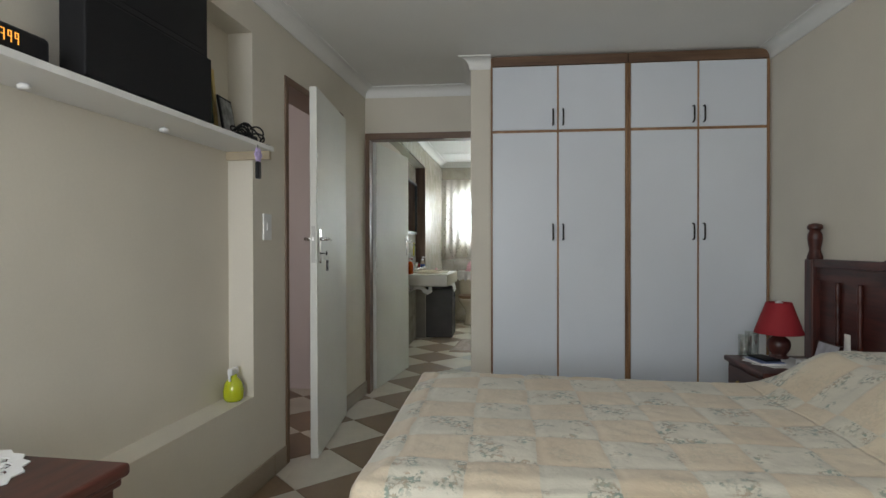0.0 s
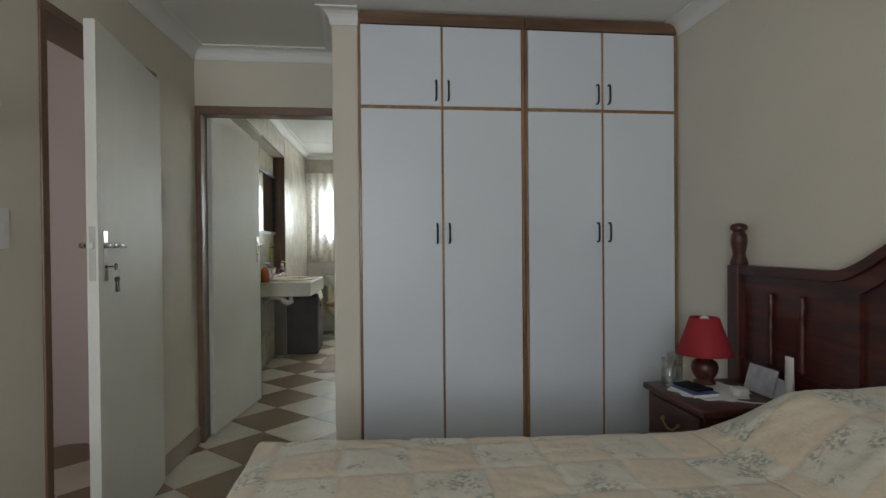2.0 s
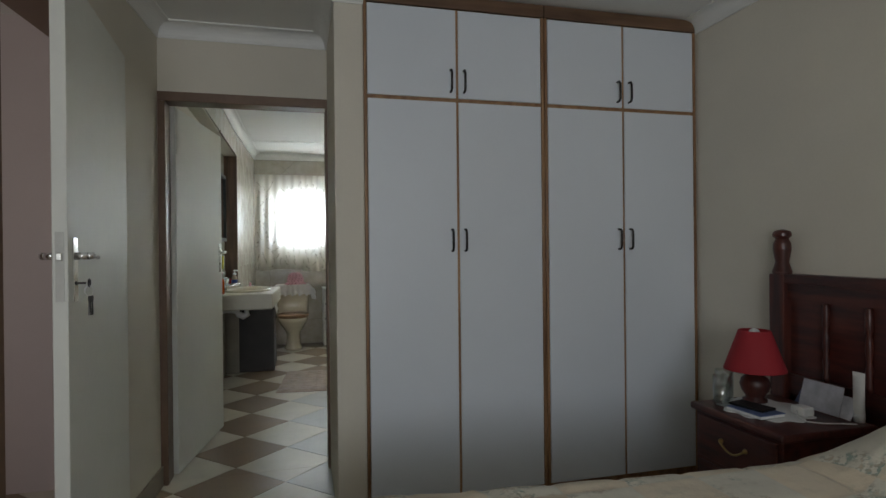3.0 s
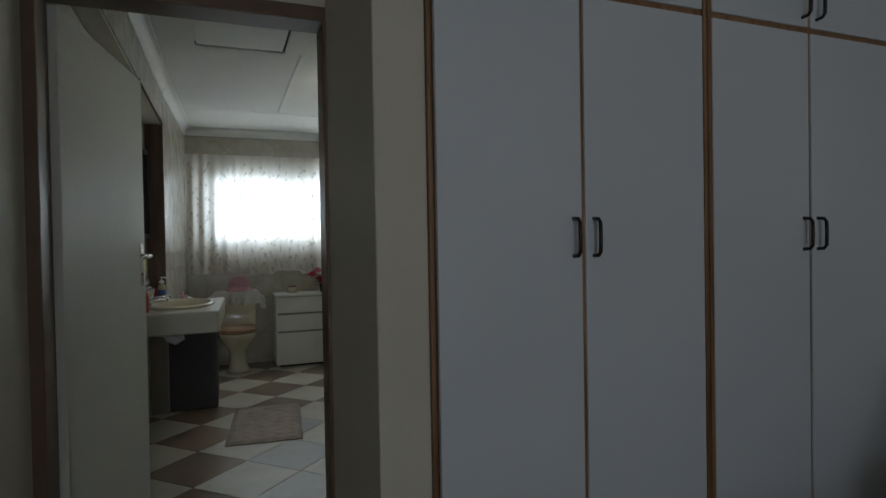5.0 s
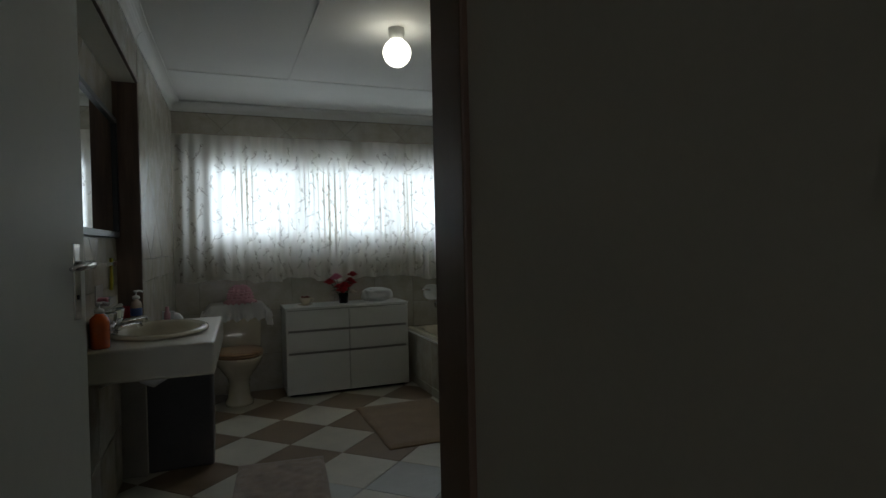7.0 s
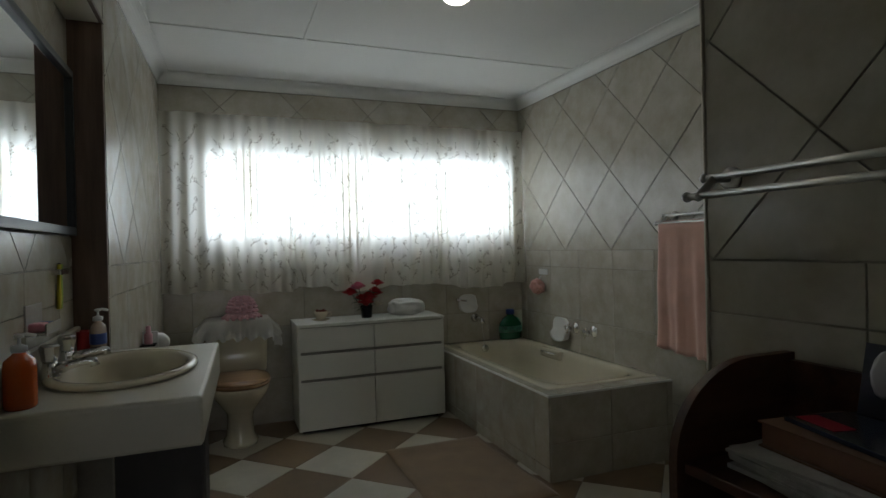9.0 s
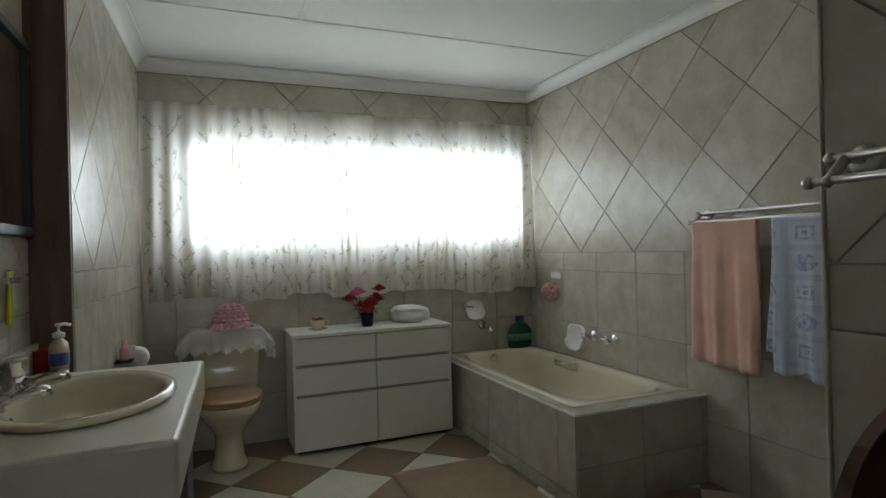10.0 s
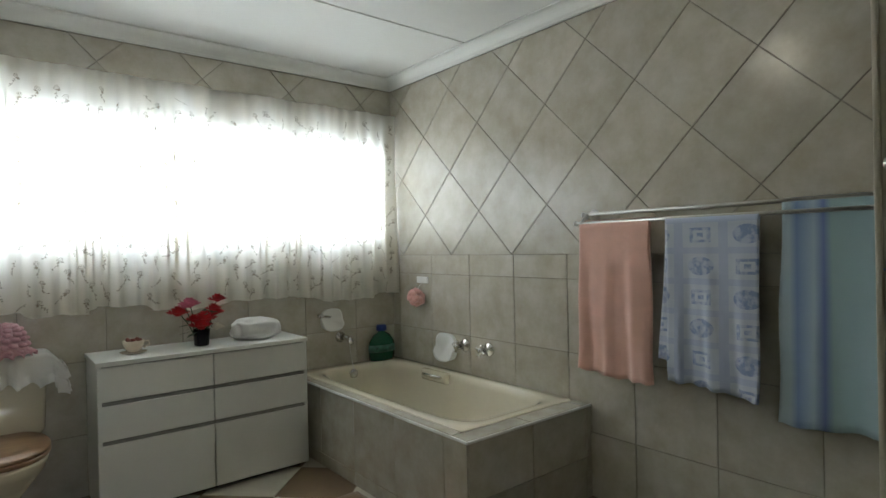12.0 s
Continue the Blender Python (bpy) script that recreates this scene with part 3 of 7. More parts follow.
# ---- bedroom: things on the west wall ----
sw = thing("light_switch", (WEST, 2.81, 1.26), "white plastic light switch on the cream wall", "switch")
part("plate", boxed(WEST - 0.001, WEST + 0.008, 2.765, 2.848, 1.198, 1.328, 0.003), PLASTIC_WHITE, sw)
part("rocker", boxed(WEST + 0.007, WEST + 0.012, 2.795, 2.818, 1.245, 1.285, 0.002), PLASTIC_WHITE, sw)

SX0, SX1, SY1, SZ = WEST - 0.125, -0.93, 2.715, 1.636
shelf = thing("wall_shelf", (-1.05, 1.7, SZ - 0.02), "long white wall shelf across the recess", "shelf")
part("board", boxed(SX0, SX1, 0.45, SY1, SZ - 0.022, SZ, 0.002), SHELF_WHITE, shelf)
part("bracket", boxed(SX0 + 0.002, SX1 - 0.005, 2.676, 2.699, SZ - 0.062, SZ - 0.023, 0.002), material("raw_timber", (0.48, 0.40, 0.28), 0.6, vary=0.12, stretch=(1, 0.1, 1)), shelf, "pale timber support at the shelf end")
# plain white knobs under the board; none of them gives light
for y in (0.96, 1.55, 2.14):
    bm = lathe(bmesh.new(), [(0.016, -0.016), (0.018, -0.006), (0.012, 0.0)], (-1.09, y, SZ - 0.022), 16)
    part("downlight", bm, PLASTIC_WHITE, shelf, "small round white knob", smooth=True)

tv = thing("television", (-1.06, 1.94, SZ), "black flat television standing on the white shelf", "television")
part("body", boxed(-1.03, -0.975, 1.47, 2.19, SZ + 0.264, SZ + 0.68, 0.008), PLASTIC_BLACK, tv)
part("screen", boxed(-0.977, -0.9735, 1.488, 2.172, SZ + 0.29, SZ + 0.66, 0.001), material("dark_screen", (0.006, 0.006, 0.007), 0.4, vary=0.1, bump=0.0, spec=0.2), tv, "switched-off dark screen")
bm = boxed(-1.09, -1.052, 1.75, 1.95, SZ + 0.01, SZ + 0.40, 0.004)
box(bm, -1.052, -1.02, 1.75, 1.95, SZ + 0.30, SZ + 0.40, 0.004)
box(bm, -1.12, -0.98, 1.66, 2.10, SZ, SZ + 0.0135, 0.004)
part("stand", bm, PLASTIC_BLACK, tv)
dec = thing("loudspeaker", (-1.02, 1.95, SZ), "tall black loudspeaker box under the television screen", "loudspeaker")
part("body", boxed(-1.045, -0.958, 1.56, 2.188, SZ + 0.0145, SZ + 0.26, 0.006), BLACK_FLAT, dec)
for y in (1.60, 2.13):
    part("foot", boxed(-1.03, -0.97, y, y + 0.03, SZ, SZ + 0.015), PLASTIC_BLACK, dec)
clock = thing("clock_radio", (-1.02, 1.36, SZ), "dark clock radio with an amber display", "clock")
part("body", boxed(-1.08, -0.965, 1.20, 1.46, SZ, SZ + 0.075, 0.015, segments=3), PLASTIC_BLACK, clock)
DIGIT = glow("amber_display", (1.0, 0.42, 0.06), 0.9)
bm = bmesh.new()
for k, on in enumerate((3, 4, 4)):
    y = 1.315 + 0.019 * k
    for a in ((0.0, 0.010, 0.054, 0.056), (0.0, 0.010, 0.041, 0.043), (0.008, 0.010, 0.028, 0.054), (0.0, 0.002, 0.043, 0.054))[:on]:
        box(bm, -0.966, -0.9635, y + a[0], y + a[1], SZ + a[2], SZ + a[3])
part("display", bm, DIGIT, clock, "amber glowing bars")
pf = thing("picture_frame", (-1.07, 2.40, SZ), "gilt picture frame leaning on the recess wall", "picture frame")
GILT = material("worn_gilt", (0.62, 0.48, 0.20), 0.35, metal=0.7, vary=0.2)
T = Matrix.Translation((-1.115, 2.245, SZ)) @ Euler((0, radians(-5), 0)).to_matrix().to_4x4()
bm = bmesh.new()
for a in ((0.0, 0.02, 0.0, 0.02, 0.0, 0.318), (0.0, 0.02, 0.235, 0.255, 0.0, 0.318), (0.0, 0.02, 0.02, 0.235, 0.0, 0.02), (0.0, 0.02, 0.02, 0.235, 0.298, 0.318)):
    box(bm, *a, 0.003, T)
part("frame", bm, GILT, pf)
part("picture", boxed(0.003, 0.010, 0.018, 0.237, 0.018, 0.30, 0.0, T), material("faded_print", (0.15, 0.13, 0.09), 0.25, vary=0.5, big=9, to=(0.10, 0.17, 0.14)), pf)
ph = thing("photo_stand", (-1.06, 2.50, SZ), "small grey photo in a dark stand on the shelf", "photo")
T = Matrix.Translation((-1.055, 2.455, SZ)) @ Euler((0, radians(-10), radians(6))).to_matrix().to_4x4()
part("mount", boxed(-0.004, 0.006, -0.005, 0.13, 0.0, 0.20, 0.002, T), PLASTIC_BLACK, ph)
part("print", boxed(0.005, 0.008, 0.006, 0.119, 0.012, 0.188, 0.0, T), material("grey_print", (0.20, 0.21, 0.20), 0.35, vary=0.6, big=22, to=(0.42, 0.44, 0.43)), ph)
cables = thing("cable_bundle", (-1.0, 2.58, SZ), "tangle of black cables on the shelf end", "cables")
random.seed(4)
for k in range(13):
    cx, cy, r = -0.99 + random.uniform(-0.03, 0.03), 2.575 + random.uniform(-0.075, 0.065), random.uniform(0.025, 0.055)
    lean = random.uniform(0.2, 2.4)
    pts = [(cx + r * math.cos(a) * 0.6, cy + r * math.sin(a), SZ + 0.008 + (r + r * math.cos(a + lean)) * (0.25 + 0.6 * ((k * 7) % 5) / 5)) for a in [i * math.pi / 10 for i in range(20)]]
    part("cable", tube(bmesh.new(), pts, 0.004, 6, closed=True), PLASTIC_BLACK, cables, smooth=True)
part("plug", boxed(-1.03, -0.97, 2.54, 2.64, SZ, SZ + 0.035, 0.008), PLASTIC_BLACK, cables)
part("cable", tube(bmesh.new(), [(-0.98, 2.62, SZ + 0.02), (-0.96, 2.66, SZ + 0.006), (-0.945, 2.70, SZ + 0.004)], 0.004, 6), PLASTIC_BLACK, cables, smooth=True)
fob = thing("key_fob", (-0.925, 2.545, 1.47), "black car key hanging from a lilac flower charm", "keys")
bm = bmesh.new()
for k in range(6):
    a = k * math.pi / 3
    blob(bm, (-0.922, 2.545 + 0.020 * math.cos(a), 1.572 + 0.020 * math.sin(a)), (0.006, 0.014, 0.014), 2)
blob(bm, (-0.920, 2.545, 1.572), (0.008, 0.016, 0.016), 2)
part("charm", bm, material("lilac_plastic", (0.52, 0.42, 0.70), 0.4), fob, "lilac flower charm", smooth=True)
part("cord", tube(bmesh.new(), [(-0.924, 2.545, 1.616), (-0.922, 2.545, 1.57), (-0.922, 2.546, 1.535)], 0.0018, 6), METAL_DARK, fob)
part("key", boxed(-0.929, -0.914, 2.526, 2.562, 1.466, 1.542, 0.007, segments=4), PLASTIC_BLACK, fob)
spray = thing("spray_bottle", (-1.09, 2.60, 0.455), "yellow-green cleaning spray bottle on the recess ledge", "bottle")
LIME = material("lime_plastic", (0.52, 0.58, 0.015), 0.25, vary=0.1, bump=0.0, coat=0.4)
part("body", lathe(bmesh.new(), [(0.034, 0), (0.044, 0.012), (0.046, 0.05), (0.038, 0.085), (0.018, 0.108), (0.014, 0.122)], (-1.09, 2.60, 0.455), 24), LIME, spray, smooth=True)
bm = boxed(-1.102, -1.078, 2.565, 2.63, 0.575, 0.607, 0.006)
box(bm, -1.095, -1.085, 2.562, 2.570, 0.55, 0.587, 0.002)
part("trigger", bm, PLASTIC_WHITE, spray, "white trigger head")

# ---- bedroom: low chest under the shelf ----
chest = thing("chest", (-0.82, 0.95, 0), "dark mahogany chest with a moulded top by the wall", "chest")
part("top", boxed(-1.015, -0.55, 0.45, 1.27, 0.692, 0.72, 0.009, segments=3), DARK_WOOD, chest)
part("body", boxed(-1.01, -0.575, 0.47, 1.25, 0.09, 0.693, 0.004), DARK_WOOD, chest)
part("moulding", boxed(-1.013, -0.563, 0.46, 1.26, 0.672, 0.692, 0.006), DARK_WOOD, chest)
for z0, z1 in ((0.49, 0.66), (0.30, 0.48), (0.11, 0.29)):
    d = part("drawer", boxed(-0.577, -0.567, 0.50, 1.22, z0, z1, 0.004), DARK_WOOD, chest)
    part("knob", lathe(bmesh.new(), [(0.008, 0), (0.008, 0.012), (0.016, 0.02), (0.012, 0.028)], (-0.567, 0.87, (z0 + z1) / 2), 14, Euler((0, math.pi / 2, 0)).to_matrix().to_4x4()), DARK_WOOD, d, smooth=True)
for x in (-0.98, -0.605):
    for y in (0.50, 1.215):
        part("foot", lathe(bmesh.new(), [(0.02, 0), (0.03, 0.03), (0.026, 0.09)], (x, y, 0), 12), DARK_WOOD, chest, smooth=True)
doily = thing("doily", (-0.88, 1.12, 0.72), "white crocheted lace doily on the chest", "doily")
LACE = material("white_lace", (0.78, 0.78, 0.76), 0.9, vary=0.08, small=300, bump=0.5, sheen=0.2)
bm = bmesh.new()
for k in range(40):
    a, b = 2 * math.pi * k / 40, 2 * math.pi * (k + 1) / 40
    for q0, q1 in ((0.0, 0.5), (0.56, 0.78), (0.84, 1.0)):
        r = lambda q, t: q * (0.17 + 0.012 * abs(math.sin(10 * t)) * (q > 0.7))
        pts = [(-0.88 + r(q, t) * math.cos(t), 1.10 + r(q, t) * math.sin(t), 0.7215) for q, t in ((q0, a), (q1, a), (q1, b), (q0, b))]
        prism(bm, pts[:] if q0 else pts[1:], (0, 0, 0.003))
    for q in (0.53, 0.81):
        x, y = -0.88 + 0.172 * q * math.cos(a), 1.10 + 0.172 * q * math.sin(a)
        box(bm, x - 0.005, x + 0.005, y - 0.005, y + 0.005, 0.7215, 0.724)
part("lace", bm, LACE, doily)
can = thing("candle", (-0.93, 1.13, 0.724), "cream pillar candle on the doily", "candle")
part("wax", lathe(bmesh.new(), [(0.046, 0), (0.048, 0.004), (0.048, 0.05), (0.042, 0.056), (0.02, 0.053)], (-0.93, 1.13, 0.7245), 28), material("cream_wax", (0.72, 0.60, 0.32), 0.45, vary=0.05), can, smooth=True)

# the west wall runs a few degrees off square, with all that is fixed to it or stands along it
WEST_TURN = Matrix.Translation((-1.01, NORTH, 0)) @ Matrix.Rotation(-math.atan(0.06), 4, "Z") @ Matrix.Translation((-WEST, -NORTH, 0))
ALONG = {"television": 0.055, "loudspeaker": 0.055, "picture_frame": 0.03, "photo_stand": 0.045, "clock_radio": 0.05, "light_switch": 0.03, "spray_bottle": 0.025}
for kind_ in ("wall_west", "baseboard_west", "cornice_west", "door_frame_1", "door_1", "key_bunch", "light_switch", "wall_shelf", "television", "loudspeaker", "clock_radio",
              "picture_frame", "photo_stand", "cable_bundle", "key_fob", "spray_bottle", "chest", "doily", "candle"):
    ob = bpy.data.objects[kind_]
    ob.matrix_basis = WEST_TURN @ Matrix.Translation((0, ALONG.get(kind_, 0.0), 0)) @ ob.matrix_basis

# ---- bedroom: bed ----
HEAD_X = 1.668


def arch(y, c=2.165):
    """Top line of the headboard panel."""
    q = min(1.0, max(0.0, (0.56 - abs(y - c)) / 0.56))
    return 1.095 + 0.25 * (q * q * (3 - 2 * q)) ** 0.85


hb = thing("headboard", (1.69, 2.2, 0), "dark mahogany headboard with an arched top and turned posts", "headboard")
ys = [1.095 + k * (3.235 - 1.095) / 60 for k in range(61)]


def band(y0, y1, low, high, x0, x1, name, label=""):
    bm_ = bmesh.new()
    use = [y0] + [y for y in ys if y0 + 0.005 < y < y1 - 0.005] + [y1]
    outline = [(x0, y, high(y)) for y in use] + [(x0, y, low(y)) for y in reversed(use)]
    prism(bm_, outline, (x1 - x0, 0, 0))
    bmesh.ops.recalc_face_normals(bm_, faces=bm_.faces[:])
    return part(name, bm_, DARK_WOOD, hb, label)


band(1.095, 3.235, lambda y: 0.25, lambda y: arch(y) - 0.06, HEAD_X + 0.02, HEAD_X + 0.045, "panel")
band(1.095, 3.235, lambda y: arch(y) - 0.038, lambda y: arch(y), HEAD_X - 0.012, HEAD_X + 0.048, "top_moulding")
band(1.095, 3.235, lambda y: arch(y) - 0.105, lambda y: arch(y) - 0.04, HEAD_X + 0.004, HEAD_X + 0.046, "top_rail")
band(1.095, 3.235, lambda y: 0.60, lambda y: 0.68, HEAD_X + 0.004, HEAD_X + 0.046, "lower_rail")
for y in (2.66, 1.67):
    band(y - 0.035, y + 0.035, lambda q: 0.68, lambda q: arch(q) - 0.105, HEAD_X + 0.004, HEAD_X + 0.046, "stile")
for y in (3.064, 2.892, 1.266, 1.438):
    prof = [(0.011, 0.68), (0.013, 0.70), (0.009, 0.72), (0.013, 0.76), (0.008, 0.79), (0.012, 0.82), (0.013, 0.86), (0.008, 0.885), (0.013, 0.90), (0.013, 0.965), (0.009, 0.975), (0.012, 0.985)]
    part("spindle", lathe(bmesh.new(), prof, (HEAD_X + 0.012, y, 0), 14), DARK_WOOD_UP, hb, "turned half spindle", smooth=True)
band(1.745, 2.585, lambda y: 0.72, lambda y: arch(y) - 0.16, HEAD_X + 0.010, HEAD_X + 0.046, "centre_panel")
for y in (3.27, 1.06):
    bm = boxed(HEAD_X - 0.02, HEAD_X + 0.05, y - 0.037, y + 0.037, 0.0, 1.095, 0.006)
    lathe(bm, [(0.036, 1.093), (0.038, 1.105), (0.031, 1.125), (0.026, 1.145), (0.031, 1.175), (0.035, 1.20), (0.033, 1.225), (0.025, 1.243), (0.027, 1.247), (0.036, 1.255), (0.036, 1.267), (0.029, 1.277), (0.010, 1.283)], (HEAD_X + 0.015, y, 0), 24)
    part("post", bm, DARK_WOOD_UP, hb, "square post with a turned finial")

bed = thing("bed", (0.7, 2.2, 0), "double bed made up with a patchwork spread", "bed")
part("base", boxed(-0.27, HEAD_X - 0.03, 1.55, 2.62, 0.10, 0.33, 0.02), material("bed_base_cloth", (0.35, 0.30, 0.24), 0.9), bed)
part("mattress", boxed(-0.275, HEAD_X - 0.03, 1.54, 2.63, 0.33, 0.555, 0.04, segments=3), material("mattress_cloth", (0.70, 0.68, 0.62), 0.9), bed)
for x in (-0.15, 1.5):
    for y in (1.62, 2.55):
        part("leg", lathe(bmesh.new(), [(0.025, 0), (0.03, 0.02), (0.03, 0.11)], (x, y, 0), 12), DARK_WOOD_UP, bed)

mq, nt, p = nodes_of("patchwork_cotton")
co = nt.nodes.new("ShaderNodeTexCoord")
mp = nt.nodes.new("ShaderNodeMapping")
mp.inputs["Location"].default_value = (0.03, 0.06, 0.5)
nt.links.new(co.outputs["Object"], mp.inputs["Vector"])
flat = nt.nodes.new("ShaderNodeVectorMath")
flat.operation = "MULTIPLY"
flat.inputs[1].default_value = (1, 1, 0)
warp = noise_node(nt, 5, 2)
nt.links.new(mp.outputs[0], flat.inputs[0])
chk = nt.nodes.new("ShaderNodeTexChecker")
chk.inputs["Scale"].default_value = 5.2
bend = nt.nodes.new("ShaderNodeMix")
bend.data_type, bend.blend_type = "RGBA", "ADD"
bend.inputs[0].default_value = 0.03
nt.links.new(flat.outputs[0], bend.inputs[6])
nt.links.new(warp.outputs["Color"], bend.inputs[7])
nt.links.new(bend.outputs[2], chk.inputs["Vector"])
blot = noise_node(nt, 11, 3, 0.5)
leaf = noise_node(nt, 75, 3, 0.6)
masks = []
for n_, lo, hi in ((blot, 0.49, 0.57), (leaf, 0.47, 0.53)):
    masks.append(ramp(nt, n_.outputs["Fac"], [(lo, (0, 0, 0)), (hi, (1, 1, 1))]))
floral = mixed(nt, masks[0], masks[1], 1.0, "MULTIPLY")
hue = ramp(nt, noise_node(nt, 30, 2).outputs["Fac"], [(0.4, (0.16, 0.24, 0.20)), (0.62, (0.40, 0.30, 0.20))])
plain = ramp(nt, noise_node(nt, 4, 2).outputs["Fac"], [(0.35, (0.58, 0.48, 0.345)), (0.65, (0.64, 0.555, 0.415))])
white = ramp(nt, noise_node(nt, 6, 2).outputs["Fac"], [(0.35, (0.56, 0.53, 0.435)), (0.65, (0.63, 0.595, 0.49))])
ground = mixed(nt, plain, white, chk.outputs["Fac"])
both = nt.nodes.new("ShaderNodeMath")
both.operation = "MULTIPLY"
amount = nt.nodes.new("ShaderNodeMapRange")
amount.inputs["To Min"].default_value, amount.inputs["To Max"].default_value = 0.16, 0.8
nt.links.new(chk.outputs["Fac"], amount.inputs["Value"])
nt.links.new(floral, both.inputs[0])
nt.links.new(amount.outputs["Result"], both.inputs[1])
nt.links.new(mixed(nt, ground, hue, both.outputs[0]), p.inputs["Base Color"])
p.inputs["Roughness"].default_value, p.inputs["Sheen Weight"].default_value = 0.85, 0.25
bmp = nt.nodes.new("ShaderNodeBump")
bmp.inputs["Strength"].default_value, bmp.inputs["Distance"].default_value = 0.4, 0.02
nt.links.new(noise_node(nt, 16, 4).outputs["Fac"], bmp.inputs["Height"])
nt.links.new(bmp.outputs["Normal"], p.inputs["Normal"])


def step(a, b, x):
    q = min(1.0, max(0.0, (x - a) / (b - a)))
    return q * q * (3 - 2 * q)


def spread_top(x, y):
    """Height of the spread over mattress and pillows."""
    across = step(1.53, 1.72, y) * (1 - step(2.38, 2.70, y))
    hump = step(1.05, 1.33, x) ** 0.75 * (0.02 + 0.178 * across)
    sx, sy = abs(((x + 0.036) * 5.2 + 0.5) % 1 - 0.5) / 5.2, abs(((y + 0.066) * 5.2 + 0.5) % 1 - 0.5) / 5.2
    seam = max(math.exp(-(sx / 0.014) ** 2), math.exp(-(sy / 0.014) ** 2))
    crease = 0.004 * math.sin(90 * (x * 0.6 + y) + 4 * noise.noise(Vector((x * 6, y * 6, 2)))) * max(0.0, noise.noise(Vector((x * 3.1, y * 3.1, 7))))
    puff = 0.005 - 0.0045 * seam + crease + 0.012 * noise.noise(Vector((x * 4, y * 4, 0.3)))
    return 0.588 + hump * (0.9 + 0.1 * math.cos((y - 1.9) * 9)) + puff


def spread(u, v):
    # u along the bed from the foot drop, v across it with a drop on either side
    lx, ly = -0.42 + u * 2.42, -0.42 + v * 2.2
    fx, fy = max(0.0, -lx), max(0.0, -ly, ly - 1.36)
    x = -0.305 + max(0.0, lx) * 1.945 / 2.0
    wide = 1.25 - 0.10 * min(1.2, max(0.0, x + 0.3))
    y = 1.53 + min(1.36, max(0.0, ly)) * wide / 1.36
    z = spread_top(x, y)
    r = 0.05
    d = max(fx, fy)
    if d > 0:
        q = min(1.0, d / (r * 1.5))
        out = r * math.sin(q * math.pi / 2) * 0.6
        wave = 0.012 * math.sin((x - y) * 21) * step(0.05, 0.4, d)
        z -= r * (1 - math.cos(q * math.pi / 2)) + max(0, d - r * 1.5)
        size = math.hypot(fx, fy)
        x -= fx / size * (out + wave)
        y += (-1 if ly < 0 else 1) * fy / size * (out + wave)
    rx = 0.03 * (1 - step(0.0, 0.06, max(0.0, lx))) if fx == 0 else 0.03
    ry = 0.03 * (1 - step(0.0, 0.06, min(ly, 1.36 - ly))) if fy == 0 else 0.03
    return (x, y, max(0.09, z - max(rx, ry) * 0.6))


cover = thing("bedspread", (0.7, 2.2, 0.5), "cream patchwork bedspread with green floral patches over pillows", "bedspread")
SEAM = 0.752
part("cloth", sheet(bmesh.new(), 166, 190, lambda u, v: spread(u * SEAM, v), 0.006), mq, cover, smooth=True)
part("pillow_cover", sheet(bmesh.new(), 54, 190, lambda u, v: spread(SEAM + u * (1 - SEAM), v), 0.006), mq, cover, "quilted pillow end", smooth=True)

# ---- bedroom: bedside ----
ns = thing("nightstand", (1.47, 3.15, 0), "dark mahogany nightstand with one drawer", "nightstand")
NX0, NX1, NY0, NY1, NZ = 1.232, 1.64, 2.83, 3.285, 0.585
part("top", boxed(NX0, NX1, NY0, NY1, NZ - 0.028, NZ, 0.008, segments=3), DARK_WOOD, ns)
part("body", boxed(NX0 + 0.02, NX1, NY0 + 0.015, NY1 - 0.015, 0.10, NZ - 0.028, 0.003), DARK_WOOD, ns)
dr = part("drawer", boxed(NX0 + 0.010, NX0 + 0.022, NY0 + 0.035, NY1 - 0.035, 0.38, 0.545, 0.005), DARK_WOOD, ns)
bm = bmesh.new()
for y in (3.0, 3.12):
    lathe(bm, [(0.010, 0.0), (0.008, 0.008), (0.004, 0.014)], (NX0 + 0.011, y, 0.475), 12, Euler((0, -math.pi / 2, 0)).to_matrix().to_4x4())
tube(bm, [(NX0, 3.0 + 0.12 * q, 0.473 - 0.028 * math.sin(math.pi * q)) for q in [k / 10 for k in range(11)]], 0.004, 8)
part("pull", bm, material("aged_brass", (0.42, 0.30, 0.12), 0.3, metal=1.0, vary=0.15, bump=0.0), dr, "aged brass swing pull", smooth=True)
part("cupboard_door", boxed(NX0 + 0.010, NX0 + 0.022, NY0 + 0.035, NY1 - 0.035, 0.13, 0.365, 0.005), DARK_WOOD, ns)
for x in (NX0 + 0.04, NX1 - 0.03):
    for y in (NY0 + 0.04, NY1 - 0.04):
        part("foot", lathe(bmesh.new(), [(0.018, 0), (0.026, 0.03), (0.024, 0.105)], (x, y, 0), 12), DARK_WOOD_UP, ns, smooth=True)
cloth = thing("doily", (1.42, 3.13, NZ), "white lace cloth on the nightstand", "doily")
bm = bmesh.new()
pts = [(1.42 + (0.15 + 0.012 * math.sin(11 * a)) * math.cos(a), 3.10 + (0.165 + 0.012 * math.sin(11 * a)) * math.sin(a), NZ + 0.0015) for a in [2 * math.pi * k / 66 for k in range(66)]]
prism(bm, pts, (0, 0, 0.002))
part("lace", bm, LACE, cloth)
LX, LY = 1.472, 3.20
lampt = thing("table_lamp", (LX, LY, NZ), "table lamp with a red cone shade and dark turned base", "lamp")
